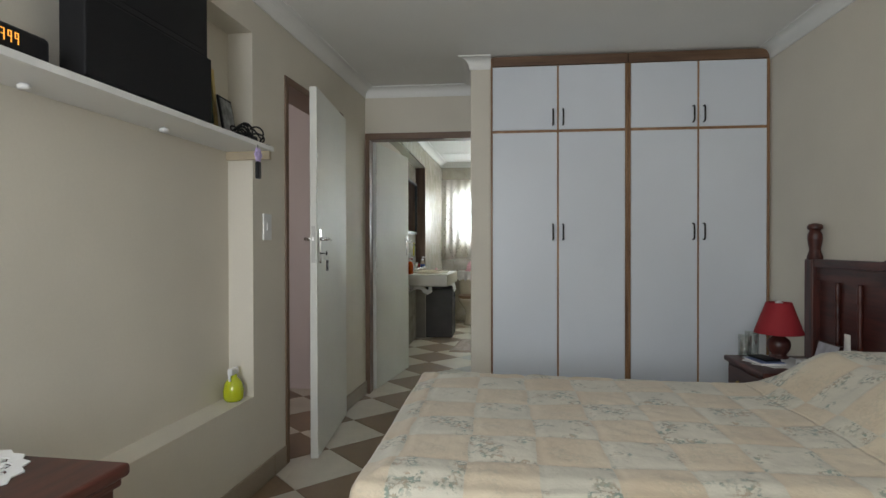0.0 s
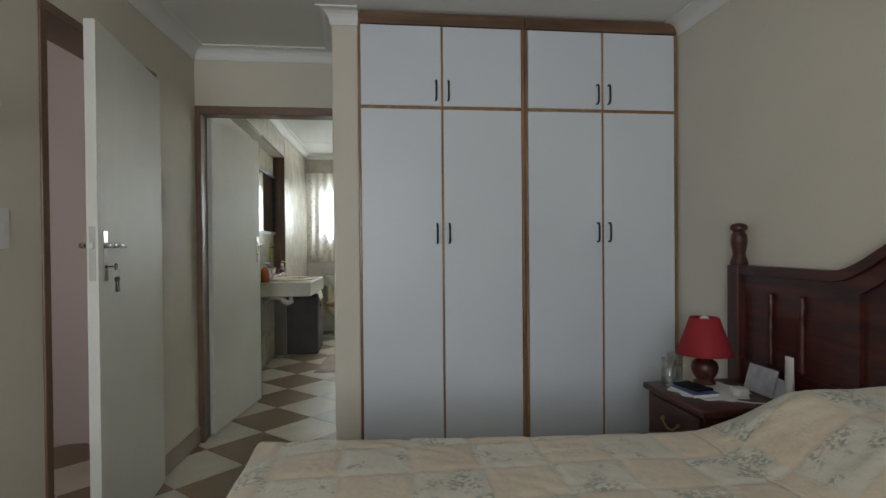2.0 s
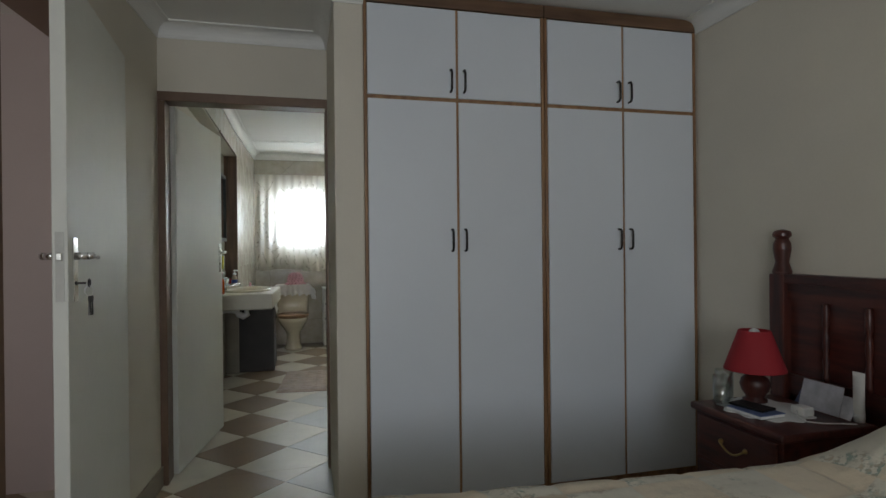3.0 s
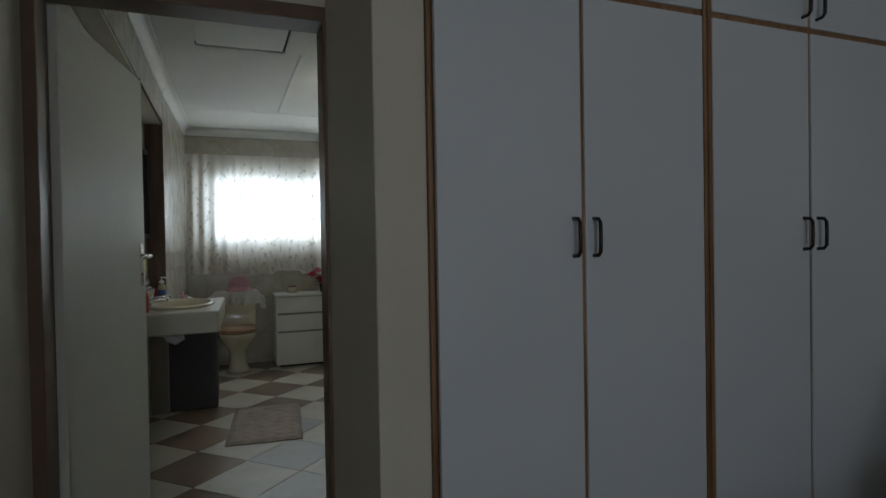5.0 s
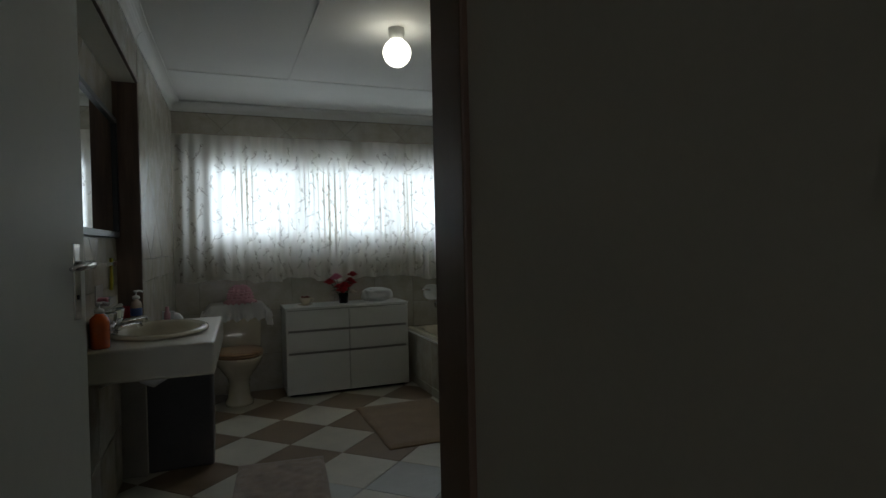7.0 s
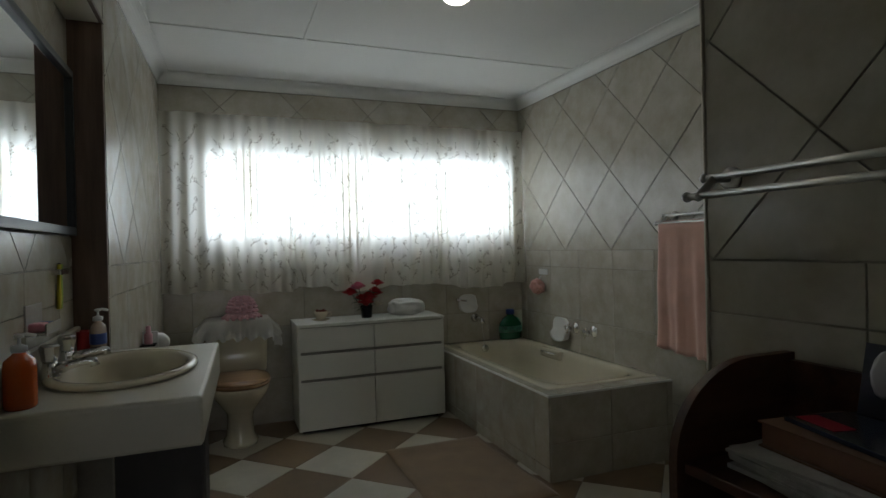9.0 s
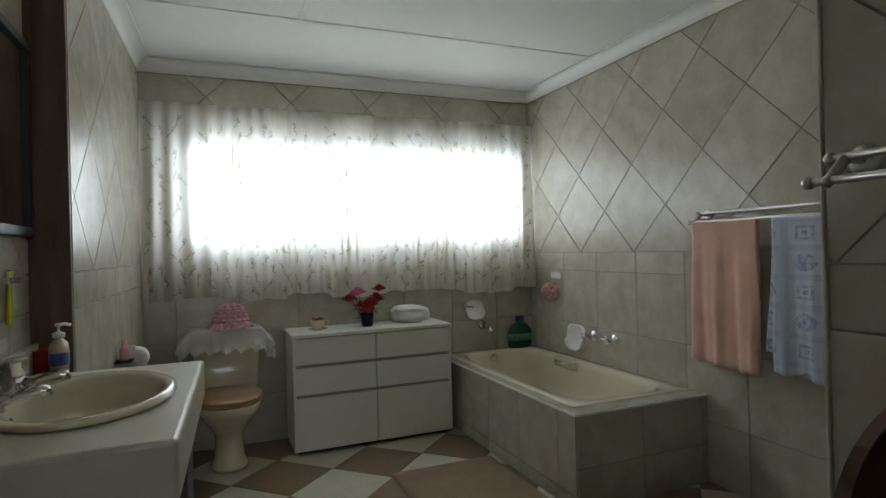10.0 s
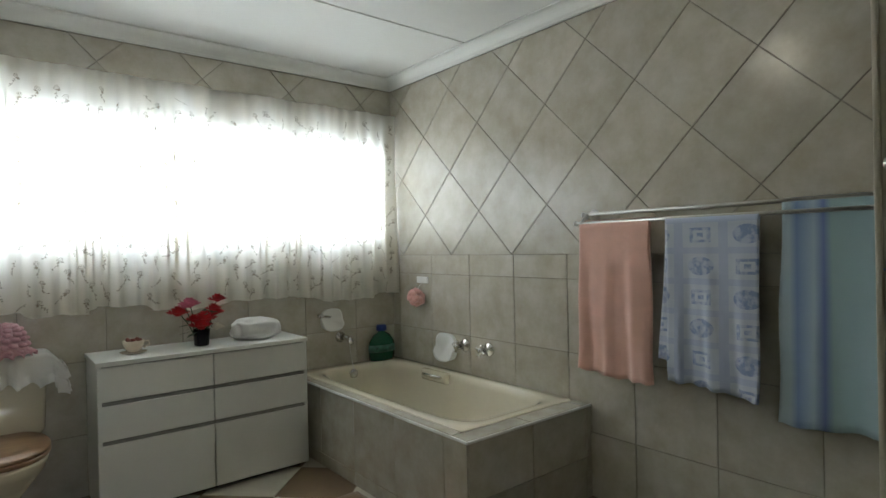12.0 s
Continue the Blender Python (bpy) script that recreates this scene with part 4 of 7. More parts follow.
part("base", lathe(bmesh.new(), [(0.045, 0), (0.046, 0.008), (0.036, 0.014), (0.034, 0.02), (0.050, 0.045), (0.056, 0.07), (0.050, 0.092), (0.030, 0.108), (0.024, 0.118), (0.028, 0.125), (0.018, 0.132), (0.012, 0.15), (0.012, 0.20)], (LX, LY, NZ + 0.004), 28), DARK_WOOD_UP, lampt, "turned dark red-brown base", smooth=True)
RED = material("red_lampshade_cloth", (0.32, 0.016, 0.024), 0.8, vary=0.06, small=160, bump=0.1)
bm = bmesh.new()
ring = lambda r, z: [bm.verts.new((LX + r * math.cos(2 * math.pi * k / 36), LY + r * math.sin(2 * math.pi * k / 36), z)) for k in range(36)]
loops = [ring(0.114, NZ + 0.130), ring(0.115, NZ + 0.133), ring(0.060, NZ + 0.288), ring(0.058, NZ + 0.290), ring(0.057, NZ + 0.287), ring(0.111, NZ + 0.132)]
for a, b in zip(loops, loops[1:] + loops[:1]):
    for k in range(36):
        bm.faces.new((a[k], a[(k + 1) % 36], b[(k + 1) % 36], b[k]))
part("shade", bm, RED, lampt, "red cone shade", smooth=True)
part("bulb", lathe(bmesh.new(), [(0.013, 0.20), (0.016, 0.225), (0.024, 0.25), (0.026, 0.272), (0.016, 0.292), (0.004, 0.297)], (LX, LY, NZ), 20), PLASTIC_WHITE, lampt, "unlit white bulb", smooth=True)
CLEAR, nt, p = nodes_of("thin_clear_glass")
see, shine, both = nt.nodes.new("ShaderNodeBsdfTransparent"), nt.nodes.new("ShaderNodeBsdfGlossy"), nt.nodes.new("ShaderNodeMixShader")
see.inputs["Color"].default_value = (0.90, 0.93, 0.92, 1)
shine.inputs["Roughness"].default_value = 0.12
nt.links.new(ramp(nt, noise_node(nt, 60, 3).outputs["Fac"], [(0.42, (0.10,) * 3), (0.6, (0.42,) * 3)]), both.inputs[0])
nt.links.new(see.outputs[0], both.inputs[1])
nt.links.new(shine.outputs[0], both.inputs[2])
nt.links.new(both.outputs[0], nt.nodes["Material Output"].inputs["Surface"])
for x, y, h, r in ((1.355, 3.235, 0.125, 0.034), (1.30, 3.185, 0.115, 0.032)):
    g = thing("glass_jar", (x, y, NZ), "clear empty glass on the lace cloth", "glass", "bedside glasses")
    part("bowl", lathe(bmesh.new(), [(r * 0.85, 0), (r, 0.01), (r * 1.02, h), (r * 0.93, h), (r * 0.9, 0.012), (0.002, 0.01)], (x, y, NZ + 0.005), 24), CLEAR, g, smooth=True)
tray = thing("phone", (1.345, 3.08, NZ), "black mobile phone lying on a notebook", "phone")
T = Matrix.Translation((1.345, 3.085, NZ)) @ Euler((0, 0, radians(12))).to_matrix().to_4x4()
part("body", boxed(-0.035, 0.045, -0.07, 0.07, 0.0185, 0.028, 0.003, T), PLASTIC_BLACK, tray)
nb = thing("notebook", (1.34, 3.08, NZ), "blue and white notebook on the nightstand", "notebook")
T = Matrix.Translation((1.34, 3.07, NZ)) @ Euler((0, 0, radians(5))).to_matrix().to_4x4()
part("page_block", boxed(-0.055, 0.06, -0.085, 0.07, 0.005, 0.0155, 0.002, T), PLASTIC_WHITE, nb)
part("cover", boxed(-0.057, 0.061, -0.087, 0.071, 0.0155, 0.018, 0.001, T), material("blue_card", (0.12, 0.17, 0.34), 0.5), nb)
PAPERS = [material("paper", c_, 0.8, vary=0.18, big=18) for c_ in ((0.50, 0.50, 0.55), (0.60, 0.60, 0.64), (0.13, 0.15, 0.26))]
for k, (y, z1, tilt) in enumerate(((3.02, 0.112, 16), (2.975, 0.085, 26), (3.075, 0.10, 30))):
    env = thing("envelope", (1.62, y, NZ), "white papers leaning against the headboard", "paper", "papers by the headboard")
    T = Matrix.Translation((1.585 + 0.010 * k, y, NZ)) @ Euler((0, radians(tilt), radians(-6 * k))).to_matrix().to_4x4()
    part("sheet", boxed(0, 0.003, -0.085, 0.085, 0.003, z1, 0.0008, T), PAPERS[k], env)
tub_ = thing("cream_tube", (1.622, 2.885, NZ), "white cosmetic tube standing by the bed", "tube")
bm = bmesh.new()
lathe(bm, [(0.018, 0.0), (0.019, 0.02), (0.0185, 0.03)], (1.622, 2.885, NZ), 20)
part("cap", bm, PLASTIC_WHITE, tub_, smooth=True)
bm = bmesh.new()
loops = []
for q in [i / 8 for i in range(9)]:
    loops.append([bm.verts.new((1.622 + (0.018 * (1 - q) + 0.0015) * math.sin(2 * math.pi * k / 20), 2.885 + (0.018 + 0.006 * q) * math.cos(2 * math.pi * k / 20), NZ + 0.03 + 0.145 * q)) for k in range(20)])
for a, b in zip(loops, loops[1:]):
    for k in range(20):
        bm.faces.new((a[k], a[(k + 1) % 20], b[(k + 1) % 20], b[k]))
bm.faces.new(loops[-1])
part("body", bm, material("tube_white", (0.72, 0.70, 0.66), 0.3, bump=0.0), tub_, smooth=True)
ch = thing("charger", (1.49, 3.0, NZ), "white charger with a curled cable", "charger")
part("plug", boxed(1.47, 1.52, 2.97, 3.03, NZ + 0.003, NZ + 0.035, 0.006), PLASTIC_WHITE, ch)
part("cable", tube(bmesh.new(), [(1.47, 3.0, NZ + 0.02), (1.44, 2.97, NZ + 0.012), (1.43, 2.92, NZ + 0.006), (1.47, 2.885, NZ + 0.006), (1.53, 2.87, NZ + 0.005), (1.57, 2.85, NZ + 0.005)], 0.0025, 6), PLASTIC_WHITE, ch, smooth=True)

# ---- bathroom: window dressing ----
rod = thing("curtain_rod", (0.5, 8.80, 2.12), "thin white curtain wire under the ceiling", "curtain rod")
part("rod", tube(bmesh.new(), [(-0.845, 8.79, 2.125), (1.88, 8.79, 2.125)], 0.006, 8), PLASTIC_WHITE, rod)
for x in (-0.835, 1.865):
    part("bracket", boxed(x - 0.012, x + 0.012, 8.775, 8.83, 2.11, 2.14, 0.003), PLASTIC_WHITE, rod)
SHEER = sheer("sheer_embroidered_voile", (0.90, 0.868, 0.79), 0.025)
THREAD = sheer("taupe_thread", (0.45, 0.40, 0.32), 0.0)


def curtain_y(x, z):
    """Depth of the gathered cloth at a place of its face."""
    drop = (2.14 - z) / 1.2
    fold = math.sin(x * 74 + 3.1 * math.sin(x * 5.1) + 0.4 * drop) * 0.013 * (0.6 + 0.6 * drop) + 0.010 * math.sin(x * 19 + 1.7 * math.sin(x * 3.3))
    return 8.758 + fold + 0.016 * noise.noise(Vector((x * 5, 0.2, z * 0.8))) - 0.02 * drop


for x0, x1, cat in ((-0.845, 0.545, 0), (0.535, 1.862, 1)):
    cur = thing("curtain", ((x0 + x1) / 2, 8.75, 0.95), "sheer cream curtain embroidered with small flowers", "curtain", "window curtains")

    def hang(u, v, x0=x0, x1=x1):
        x = x0 + (x1 - x0) * u
        low = 0.938 + 0.013 * math.tanh(5 * math.sin(x * 8.3 + 1.2 * math.sin(x * 3.1))) + 0.005 * math.sin(x * 37) + 0.006 * math.sin(x * 7 + 1) - 0.022 * (x - 0.5)
        z = 2.145 + (low - 2.145) * v
        # here and there the gathers fold back over themselves
        x += max(0.0, noise.noise(Vector((x * 4.3, 1.7, z * 0.5))) + 0.14) * 0.037 * (0.25 + 0.75 * min(1.0, 3 * v)) * math.sin(2 * (x * 74 + 3.1 * math.sin(x * 5.1)))
        return (x, curtain_y(x, z) + cat * 0.004, z)

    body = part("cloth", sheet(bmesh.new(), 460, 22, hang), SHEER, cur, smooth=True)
    random.seed(11 + cat)
    bm = bmesh.new()

    def stitch(pts, width):
        for (ax, az), (bx, bz) in zip(pts, pts[1:]):
            d = Vector((bx - ax, bz - az))
            if d.length < 1e-6:
                continue
            n = Vector((-d.y, d.x)).normalized() * width
            quad = [(ax + n.x, az + n.y), (ax - n.x, az - n.y), (bx - n.x, bz - n.y), (bx + n.x, bz + n.y)]
            bm.faces.new([bm.verts.new((qx, curtain_y(qx, qz) + cat * 0.004 - 0.003, qz)) for qx, qz in quad])

    def petal(cx, cz, ang, size):
        c, s = math.cos(ang), math.sin(ang)
        pts = [(0, 0), (0.5, 0.28), (1, 0), (0.5, -0.28)]
        bm.faces.new([bm.verts.new((cx + size * (a * c - b * s), curtain_y(cx + size * (a * c - b * s), cz + size * (a * s + b * c)) + cat * 0.004 - 0.003, cz + size * (a * s + b * c))) for a, b in pts])

    cols, rows_ = round((x1 - x0) / 0.088), 12
    for ci in range(cols):
        for ri in range(rows_):
            cx_ = x0 + (ci + 0.5 + random.uniform(-0.32, 0.32)) * (x1 - x0) / cols
            cz_ = 2.10 - (ri + 0.35 + 0.5 * (ci % 2) + random.uniform(-0.3, 0.3)) * 0.094
            if not (x0 + 0.03 < cx_ < x1 - 0.03 and 0.99 < cz_ < 2.09):
                continue
            way_, bow, size_ = math.radians(-90 + random.uniform(-50, 50)), random.uniform(-1.1, 1.1), random.uniform(0.045, 0.075)
            line, px_, pz_ = [], cx_, cz_
            for q in range(7):
                line.append((px_, pz_))
                px_ += size_ / 6 * math.cos(way_ + bow * q / 6)
                pz_ += size_ / 6 * math.sin(way_ + bow * q / 6)
            stitch(line, 0.0008)
            for q in range(1, 7):
                if random.random() < 0.75:
                    petal(line[q][0], line[q][1], way_ + bow * q / 6 + random.choice((-1, 1)) * random.uniform(0.5, 1.0), random.uniform(0.009, 0.014))
            if random.random() < 0.8:
                r = random.uniform(0.011, 0.017)
                fx, fz = cx_, cz_ + r * 0.6
                k0 = random.uniform(0, 6)
                stitch([(fx + r * (1 - 0.06 * q) * math.cos(k0 + 0.9 * q) * (0.9 + 0.2 * (q % 2)), fz + r * (1 - 0.06 * q) * math.sin(k0 + 0.9 * q)) for q in range(15)], 0.0010)
                for q in range(2):
                    petal(fx, fz - r * 0.8, math.radians(random.uniform(150, 390)), 0.017)
    part("embroidery", bm, THREAD, body, "taupe embroidered sprigs")
    bm = bmesh.new()
    sheet(bm, 280, 1, lambda u, v: (hang(u, 0)[0], hang(u, 0)[1] - 0.004, 2.168 - 0.045 * v))
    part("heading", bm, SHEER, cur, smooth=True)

# ---- bathroom: ceiling hatch and lamp ----
hatch = thing("ceiling_hatch", (-0.36, 5.7, BATH_TOP), "white ceiling trapdoor slightly out of its frame", "hatch")
bm = boxed(-0.615, -0.127, 5.22, 6.166, BATH_TOP - 0.016, BATH_TOP - 0.004, 0.002, Matrix.Translation((-0.36, 5.7, BATH_TOP)) @ Euler((radians(0.7), radians(-0.5), 0)).to_matrix().to_4x4() @ Matrix.Translation((0.36, -5.7, -BATH_TOP)))
part("board", bm, CEILING, hatch)
bm = bmesh.new()
for a in ((-0.64, -0.622, 5.2, 6.20), (-0.112, -0.095, 5.2, 6.20), (-0.622, -0.112, 6.184, 6.20), (-0.622, -0.112, 5.2, 5.216)):
    box(bm, *a, BATH_TOP - 0.012, BATH_TOP + 0.002)
part("frame", bm, CEILING, hatch)
# black strips along the board edges paint the darkness of the gap
bm = bmesh.new()
prism(bm, [(-0.622, 6.1835, BATH_TOP - 0.003), (-0.112, 6.1835, BATH_TOP - 0.003), (-0.112, 6.15, BATH_TOP - 0.003), (-0.622, 6.15, BATH_TOP - 0.003)], (0, 0, 0.002))
box(bm, -0.128, -0.1125, 5.22, 6.149, BATH_TOP - 0.003, BATH_TOP - 0.001)
part("gap", bm, BLACK_FLAT, hatch, "black strips for the dark gap to the roof space")
gl = thing("globe_lamp", (0.45, 6.765, BATH_TOP), "lit white opal globe ceiling lamp", "ceiling lamp")
part("base", lathe(bmesh.new(), [(0.045, 0), (0.045, -0.03), (0.040, -0.06), (0.038, -0.066)], (0.45, 6.765, BATH_TOP), 28), PLASTIC_WHITE, gl, smooth=True)
part("globe", lathe(bmesh.new(), [(max(0.001, 0.078 * math.sin(a)), -0.135 + 0.078 * math.cos(a)) for a in [math.pi * k / 20 for k in range(21)]], (0.45, 6.765, BATH_TOP), 36), glow("lit_opal_glass", (1.0, 0.94, 0.76), 30.0), gl, "glowing opal glass globe", smooth=True)

# ---- bathroom: washbasin recess ----
jamb = structure("niche_panel", boxed(-1.046, -0.893, 7.186, 7.204, 0.85, 2.15, 0.002), wood("dark_brown_panel", (0.085, 0.050, 0.034), (0.18, 0.108, 0.072), 0.5, coat=0.0), "dark brown wooden panel at the recess side", "panel")
structure("niche_soffit", boxed(-1.018, -0.903, 6.0, 7.186, 2.142, 2.1495), WALL, "cream painted underside of the recess top", "panel")
structure("corner_soffit", boxed(-0.994, -0.903, NORTH + 0.112, 5.999, 2.142, 2.1495), WALL, "cream painted underside of the wall step", "panel")
structure("niche_edge", boxed(-0.903, -0.888, 5.99, 7.204, 2.142, 2.158, 0.002), jamb.data.materials[0], "thin dark brown wooden edge over the recess", "trim")
mir = thing("mirror", (-1.03, 6.6, 1.31), "wide wall mirror in a thin dark frame", "mirror")
MX = -1.008
mm, nt, p = nodes_of("mirror_silver")
p.inputs["Base Color"].default_value, p.inputs["Metallic"].default_value, p.inputs["Roughness"].default_value = (0.86, 0.88, 0.88, 1), 1.0, 0.015
part("glass", boxed(MX - 0.004, MX + 0.002, 6.10, 7.165, 1.335, 1.915), mm, mir)
bm = bmesh.new()
for a in ((6.075, 7.182, 1.305, 1.337), (6.075, 7.182, 1.913, 1.94), (6.075, 6.102, 1.337, 1.913), (7.160, 7.182, 1.337, 1.913)):
    box(bm, MX - 0.003, MX + 0.016, *a, 0.003)
part("frame", bm, material("dark_grey_frame", (0.035, 0.038, 0.042), 0.35, metal=0.3, vary=0.1, bump=0.0), mir)

VX0, VX1, VY0, VY1, VZ = -1.011, -0.491, 6.26, 7.19, 0.85
BX, BY, BRX, BRY = -0.775, 6.735, 0.213, 0.297
van = thing("vanity_counter", (-0.78, 6.7, VZ), "cream laminate washbasin counter with rounded edges", "counter")
bm = bmesh.new()
# top with an oval hole
corners = [(VX1 - 0.012, VY0 + 0.012), (VX1 - 0.012, VY1), (VX0, VY1), (VX0, VY0 + 0.012)]
angles = sorted([2 * math.pi * k / 48 for k in range(48)] + [math.atan2(y - BY, x - BX) % (2 * math.pi) for x, y in corners])
N = len(angles)
inner = [bm.verts.new((BX + BRX * 0.95 * math.cos(a), BY + BRY * 0.95 * math.sin(a), VZ)) for a in angles]
outer = []
for a in angles:
    c, s = math.cos(a), math.sin(a)
    tx = ((VX1 - 0.012 if c > 0 else VX0) - BX) / c if abs(c) > 1e-6 else 1e9
    ty = ((VY1 if s > 0 else VY0 + 0.012) - BY) / s if abs(s) > 1e-6 else 1e9
    q = min(tx, ty)
    outer.append(bm.verts.new((BX + q * c, BY + q * s, VZ)))
for k in range(N):
    bm.faces.new((inner[k], outer[k], outer[(k + 1) % N], inner[(k + 1) % N]))
bmesh.ops.recalc_face_normals(bm, faces=bm.faces[:])
COUNTER = material("cream_laminate", (0.60, 0.57, 0.48), 0.28, vary=0.05, big=3, small=80, bump=0.02)


def taper(bm_):
    """The counter grows a little deeper towards its far end."""
    for v in bm_.verts:
        v.co.x += 0.040 * (v.co.y - VY1) * (v.co.x - VX0) / (VX1 - VX0)
    return bm_


part("top", taper(bm), COUNTER, van)
bm = bmesh.new()
prof = [(0.012, 0.0), (0.0055, -0.0016), (0.0016, -0.0055), (0.0, -0.012), (0.0, -0.124), (0.006, -0.132), (0.018, -0.132), (0.018, -0.02), (0.012, -0.02)]
prism(bm, [(VX1 - a, VY0 + 0.012, VZ + b) for a, b in prof], (0, VY1 - VY0 - 0.012, 0))
prism(bm, [(VX0, VY0 + a, VZ + b) for a, b in prof], (VX1 - VX0 - 0.012, 0, 0))
lathe(bm, [(0.006, -0.132), (0.012, -0.124), (0.012, -0.012), (0.010, -0.005), (0.006, -0.0008), (0.002, 0.0)], (VX1 - 0.012, VY0 + 0.012, VZ), 24)
bmesh.ops.recalc_face_normals(bm, faces=bm.faces[:])
part("apron", taper(bm), COUNTER, van)
part("backsplash", boxed(VX0, VX0 + 0.022, VY0, VY1 - 0.002, VZ, VZ + 0.105, 0.005), COUNTER, van, "cream upstand along the wall")
part("underframe", boxed(VX0, VX1 - 0.05, 6.30, 6.33, VZ - 0.13, VZ - 0.03, 0.002), DARK_WOOD, van, "dark timber bearer")
part("underframe", boxed(VX0, VX1 - 0.05, 7.12, 7.15, VZ - 0.13, VZ - 0.03, 0.002), DARK_WOOD, van, "dark timber bearer")
basin = thing("washbasin", (BX, BY, VZ), "oval ivory drop-in washbasin with a thick rim", "washbasin")
bm = bmesh.new()
levels = [(1.0, 0.001), (1.03, 0.006), (1.02, 0.016), (0.97, 0.021), (0.90, 0.019), (0.865, 0.010), (0.84, -0.012), (0.78, -0.06), (0.66, -0.105), (0.45, -0.13), (0.15, -0.14), (0.04, -0.142), (0.02, -0.160), (0.30, -0.158), (0.72, -0.13), (0.86, -0.07), (0.90, 0.0)]
rings = [[bm.verts.new((BX + BRX * s * math.cos(a), BY + BRY * s * math.sin(a), VZ + z)) for a in [2 * math.pi * k / 48 for k in range(48)]] for s, z in levels]
for a, b in zip(rings, rings[1:] + rings[:1]):
    for k in range(48):
        bm.faces.new((a[k], a[(k + 1) % 48], b[(k + 1) % 48], b[k]))
bmesh.ops.recalc_face_normals(bm, faces=bm.faces[:])
part("bowl", bm, SANITARY, basin, smooth=True)
part("waste", lathe(bmesh.new(), [(0.02, -0.139), (0.02, -0.136), (0.012, -0.135)], (BX, BY, VZ), 20), CHROME, basin, smooth=True)
part("overflow", lathe(bmesh.new(), [(0.009, 0), (0.009, 0.002)], (BX - BRX * 0.80, BY, VZ - 0.035), 14, Euler((0, radians(75), 0)).to_matrix().to_4x4()), BLACK_FLAT, basin)
for y in (6.645, 6.85):
    tx = -0.962
    tap = thing("basin_tap", (tx, y, VZ + 0.02), "chunky chrome basin tap with a flared knob", "tap", "basin taps")
    bm = lathe(bmesh.new(), [(0.031, 0.012), (0.031, 0.020), (0.026, 0.034), (0.021, 0.044), (0.019, 0.060)], (tx, y, VZ), 22)
    part("body", bm, CHROME, tap, smooth=True)
    bm = lathe(bmesh.new(), [(0.015, 0.060), (0.021, 0.064), (0.027, 0.100), (0.028, 0.108), (0.022, 0.113), (0.004, 0.111)], (tx, y, VZ), 7)
    part("knob", bm, CHROME, tap)
    bm = tube(bmesh.new(), [(tx + 0.008, y, VZ + 0.036), (tx + 0.05, y + 0.004, VZ + 0.047), (tx + 0.095, y + 0.008, VZ + 0.056), (tx + 0.112, y + 0.009, VZ + 0.054), (tx + 0.117, y + 0.009, VZ + 0.038)], [0.018, 0.015, 0.0125, 0.013, 0.013], 14)
    part("spout", bm, CHROME, tap, smooth=True)
trap = thing("drain_trap", (BX, BY, 0.45), "white plastic drain trap and grey pipes under the basin", "pipe")
part("trap", tube(bmesh.new(), [(BX, BY, VZ - 0.15), (BX, BY, 0.655), (BX + 0.005, BY, 0.635), (BX - 0.03, BY, 0.615), (BX - 0.07, BY, 0.635), (BX - 0.09, BY, 0.66), (BX - 0.14, BY, 0.67), (VX0, BY, 0.67)], [0.02, 0.02, 0.028, 0.03, 0.028, 0.02, 0.02, 0.02], 14), PLASTIC_WHITE, trap, smooth=True)
for y in (6.645, 6.85):
    part("feed_pipe", tube(bmesh.new(), [(-0.962, y, VZ), (-0.962, y, 0.68), (-0.985, y, 0.64), (VX0, y, 0.63)], 0.008, 8), STEEL, trap, smooth=True)


def pump_bottle(name, at, r, h, mat, label, cap=PLASTIC_WHITE, flat=0.7):
    b = thing(name, at, label, "bottle")
    bm_ = lathe(bmesh.new(), [(r * 0.92, 0), (r, 0.006), (r, h * 0.72), (r * 0.9, h * 0.86), (r * 0.42, h * 0.97), (r * 0.36, h)], (0, 0, 0), 24)
    bmesh.ops.transform(bm_, matrix=Matrix.Translation(at) @ Matrix.Diagonal((flat, 1, 1, 1)), verts=bm_.verts[:])
    body_ = part("body", bm_, mat, b, smooth=True)
    bm_ = lathe(bmesh.new(), [(r * 0.44, h), (r * 0.44, h + 0.014), (r * 0.2, h + 0.018), (0.004, h + 0.02), (0.004, h + 0.035), (0.011, h + 0.036), (0.011, h + 0.044), (0.003, h + 0.046)], at, 16)
    tube(bm_, [(at[0], at[1], at[2] + h + 0.041), (at[0] + 0.014, at[1] + 0.01, at[2] + h + 0.042), (at[0] + 0.03, at[1] + 0.02, at[2] + h + 0.036)], 0.005, 8)
    part("pump", bm_, cap, b, "white pump head", smooth=True)
    return b, body_


ORANGE = material("orange_soap", (0.62, 0.10, 0.01), 0.15, vary=0.08, bump=0.0, coat=0.6)
b, bb = pump_bottle("soap_bottle", (-0.951, 6.34, VZ + 0.001), 0.041, 0.14, ORANGE, "orange liquid soap bottle on the counter", flat=0.9)
b, bb = pump_bottle("lotion_bottle", (-0.915, 7.10, VZ + 0.001), 0.040, 0.13, material("pale_amber_plastic", (0.50, 0.39, 0.30), 0.2, bump=0.0, coat=0.4), "pale amber pump lotion bottle with a blue label")
part("label", loft([(-0.915, 7.10, 0.0285, 0.0405, VZ + 0.045), (-0.915, 7.10, 0.0285, 0.0405, VZ + 0.085)], 24, 2.0), material("blue_label", (0.06, 0.11, 0.34), 0.35), bb, "blue oval label")
cup = thing("red_cup", (-1.0, 7.14, VZ), "red plastic beaker in the corner of the counter", "cup")
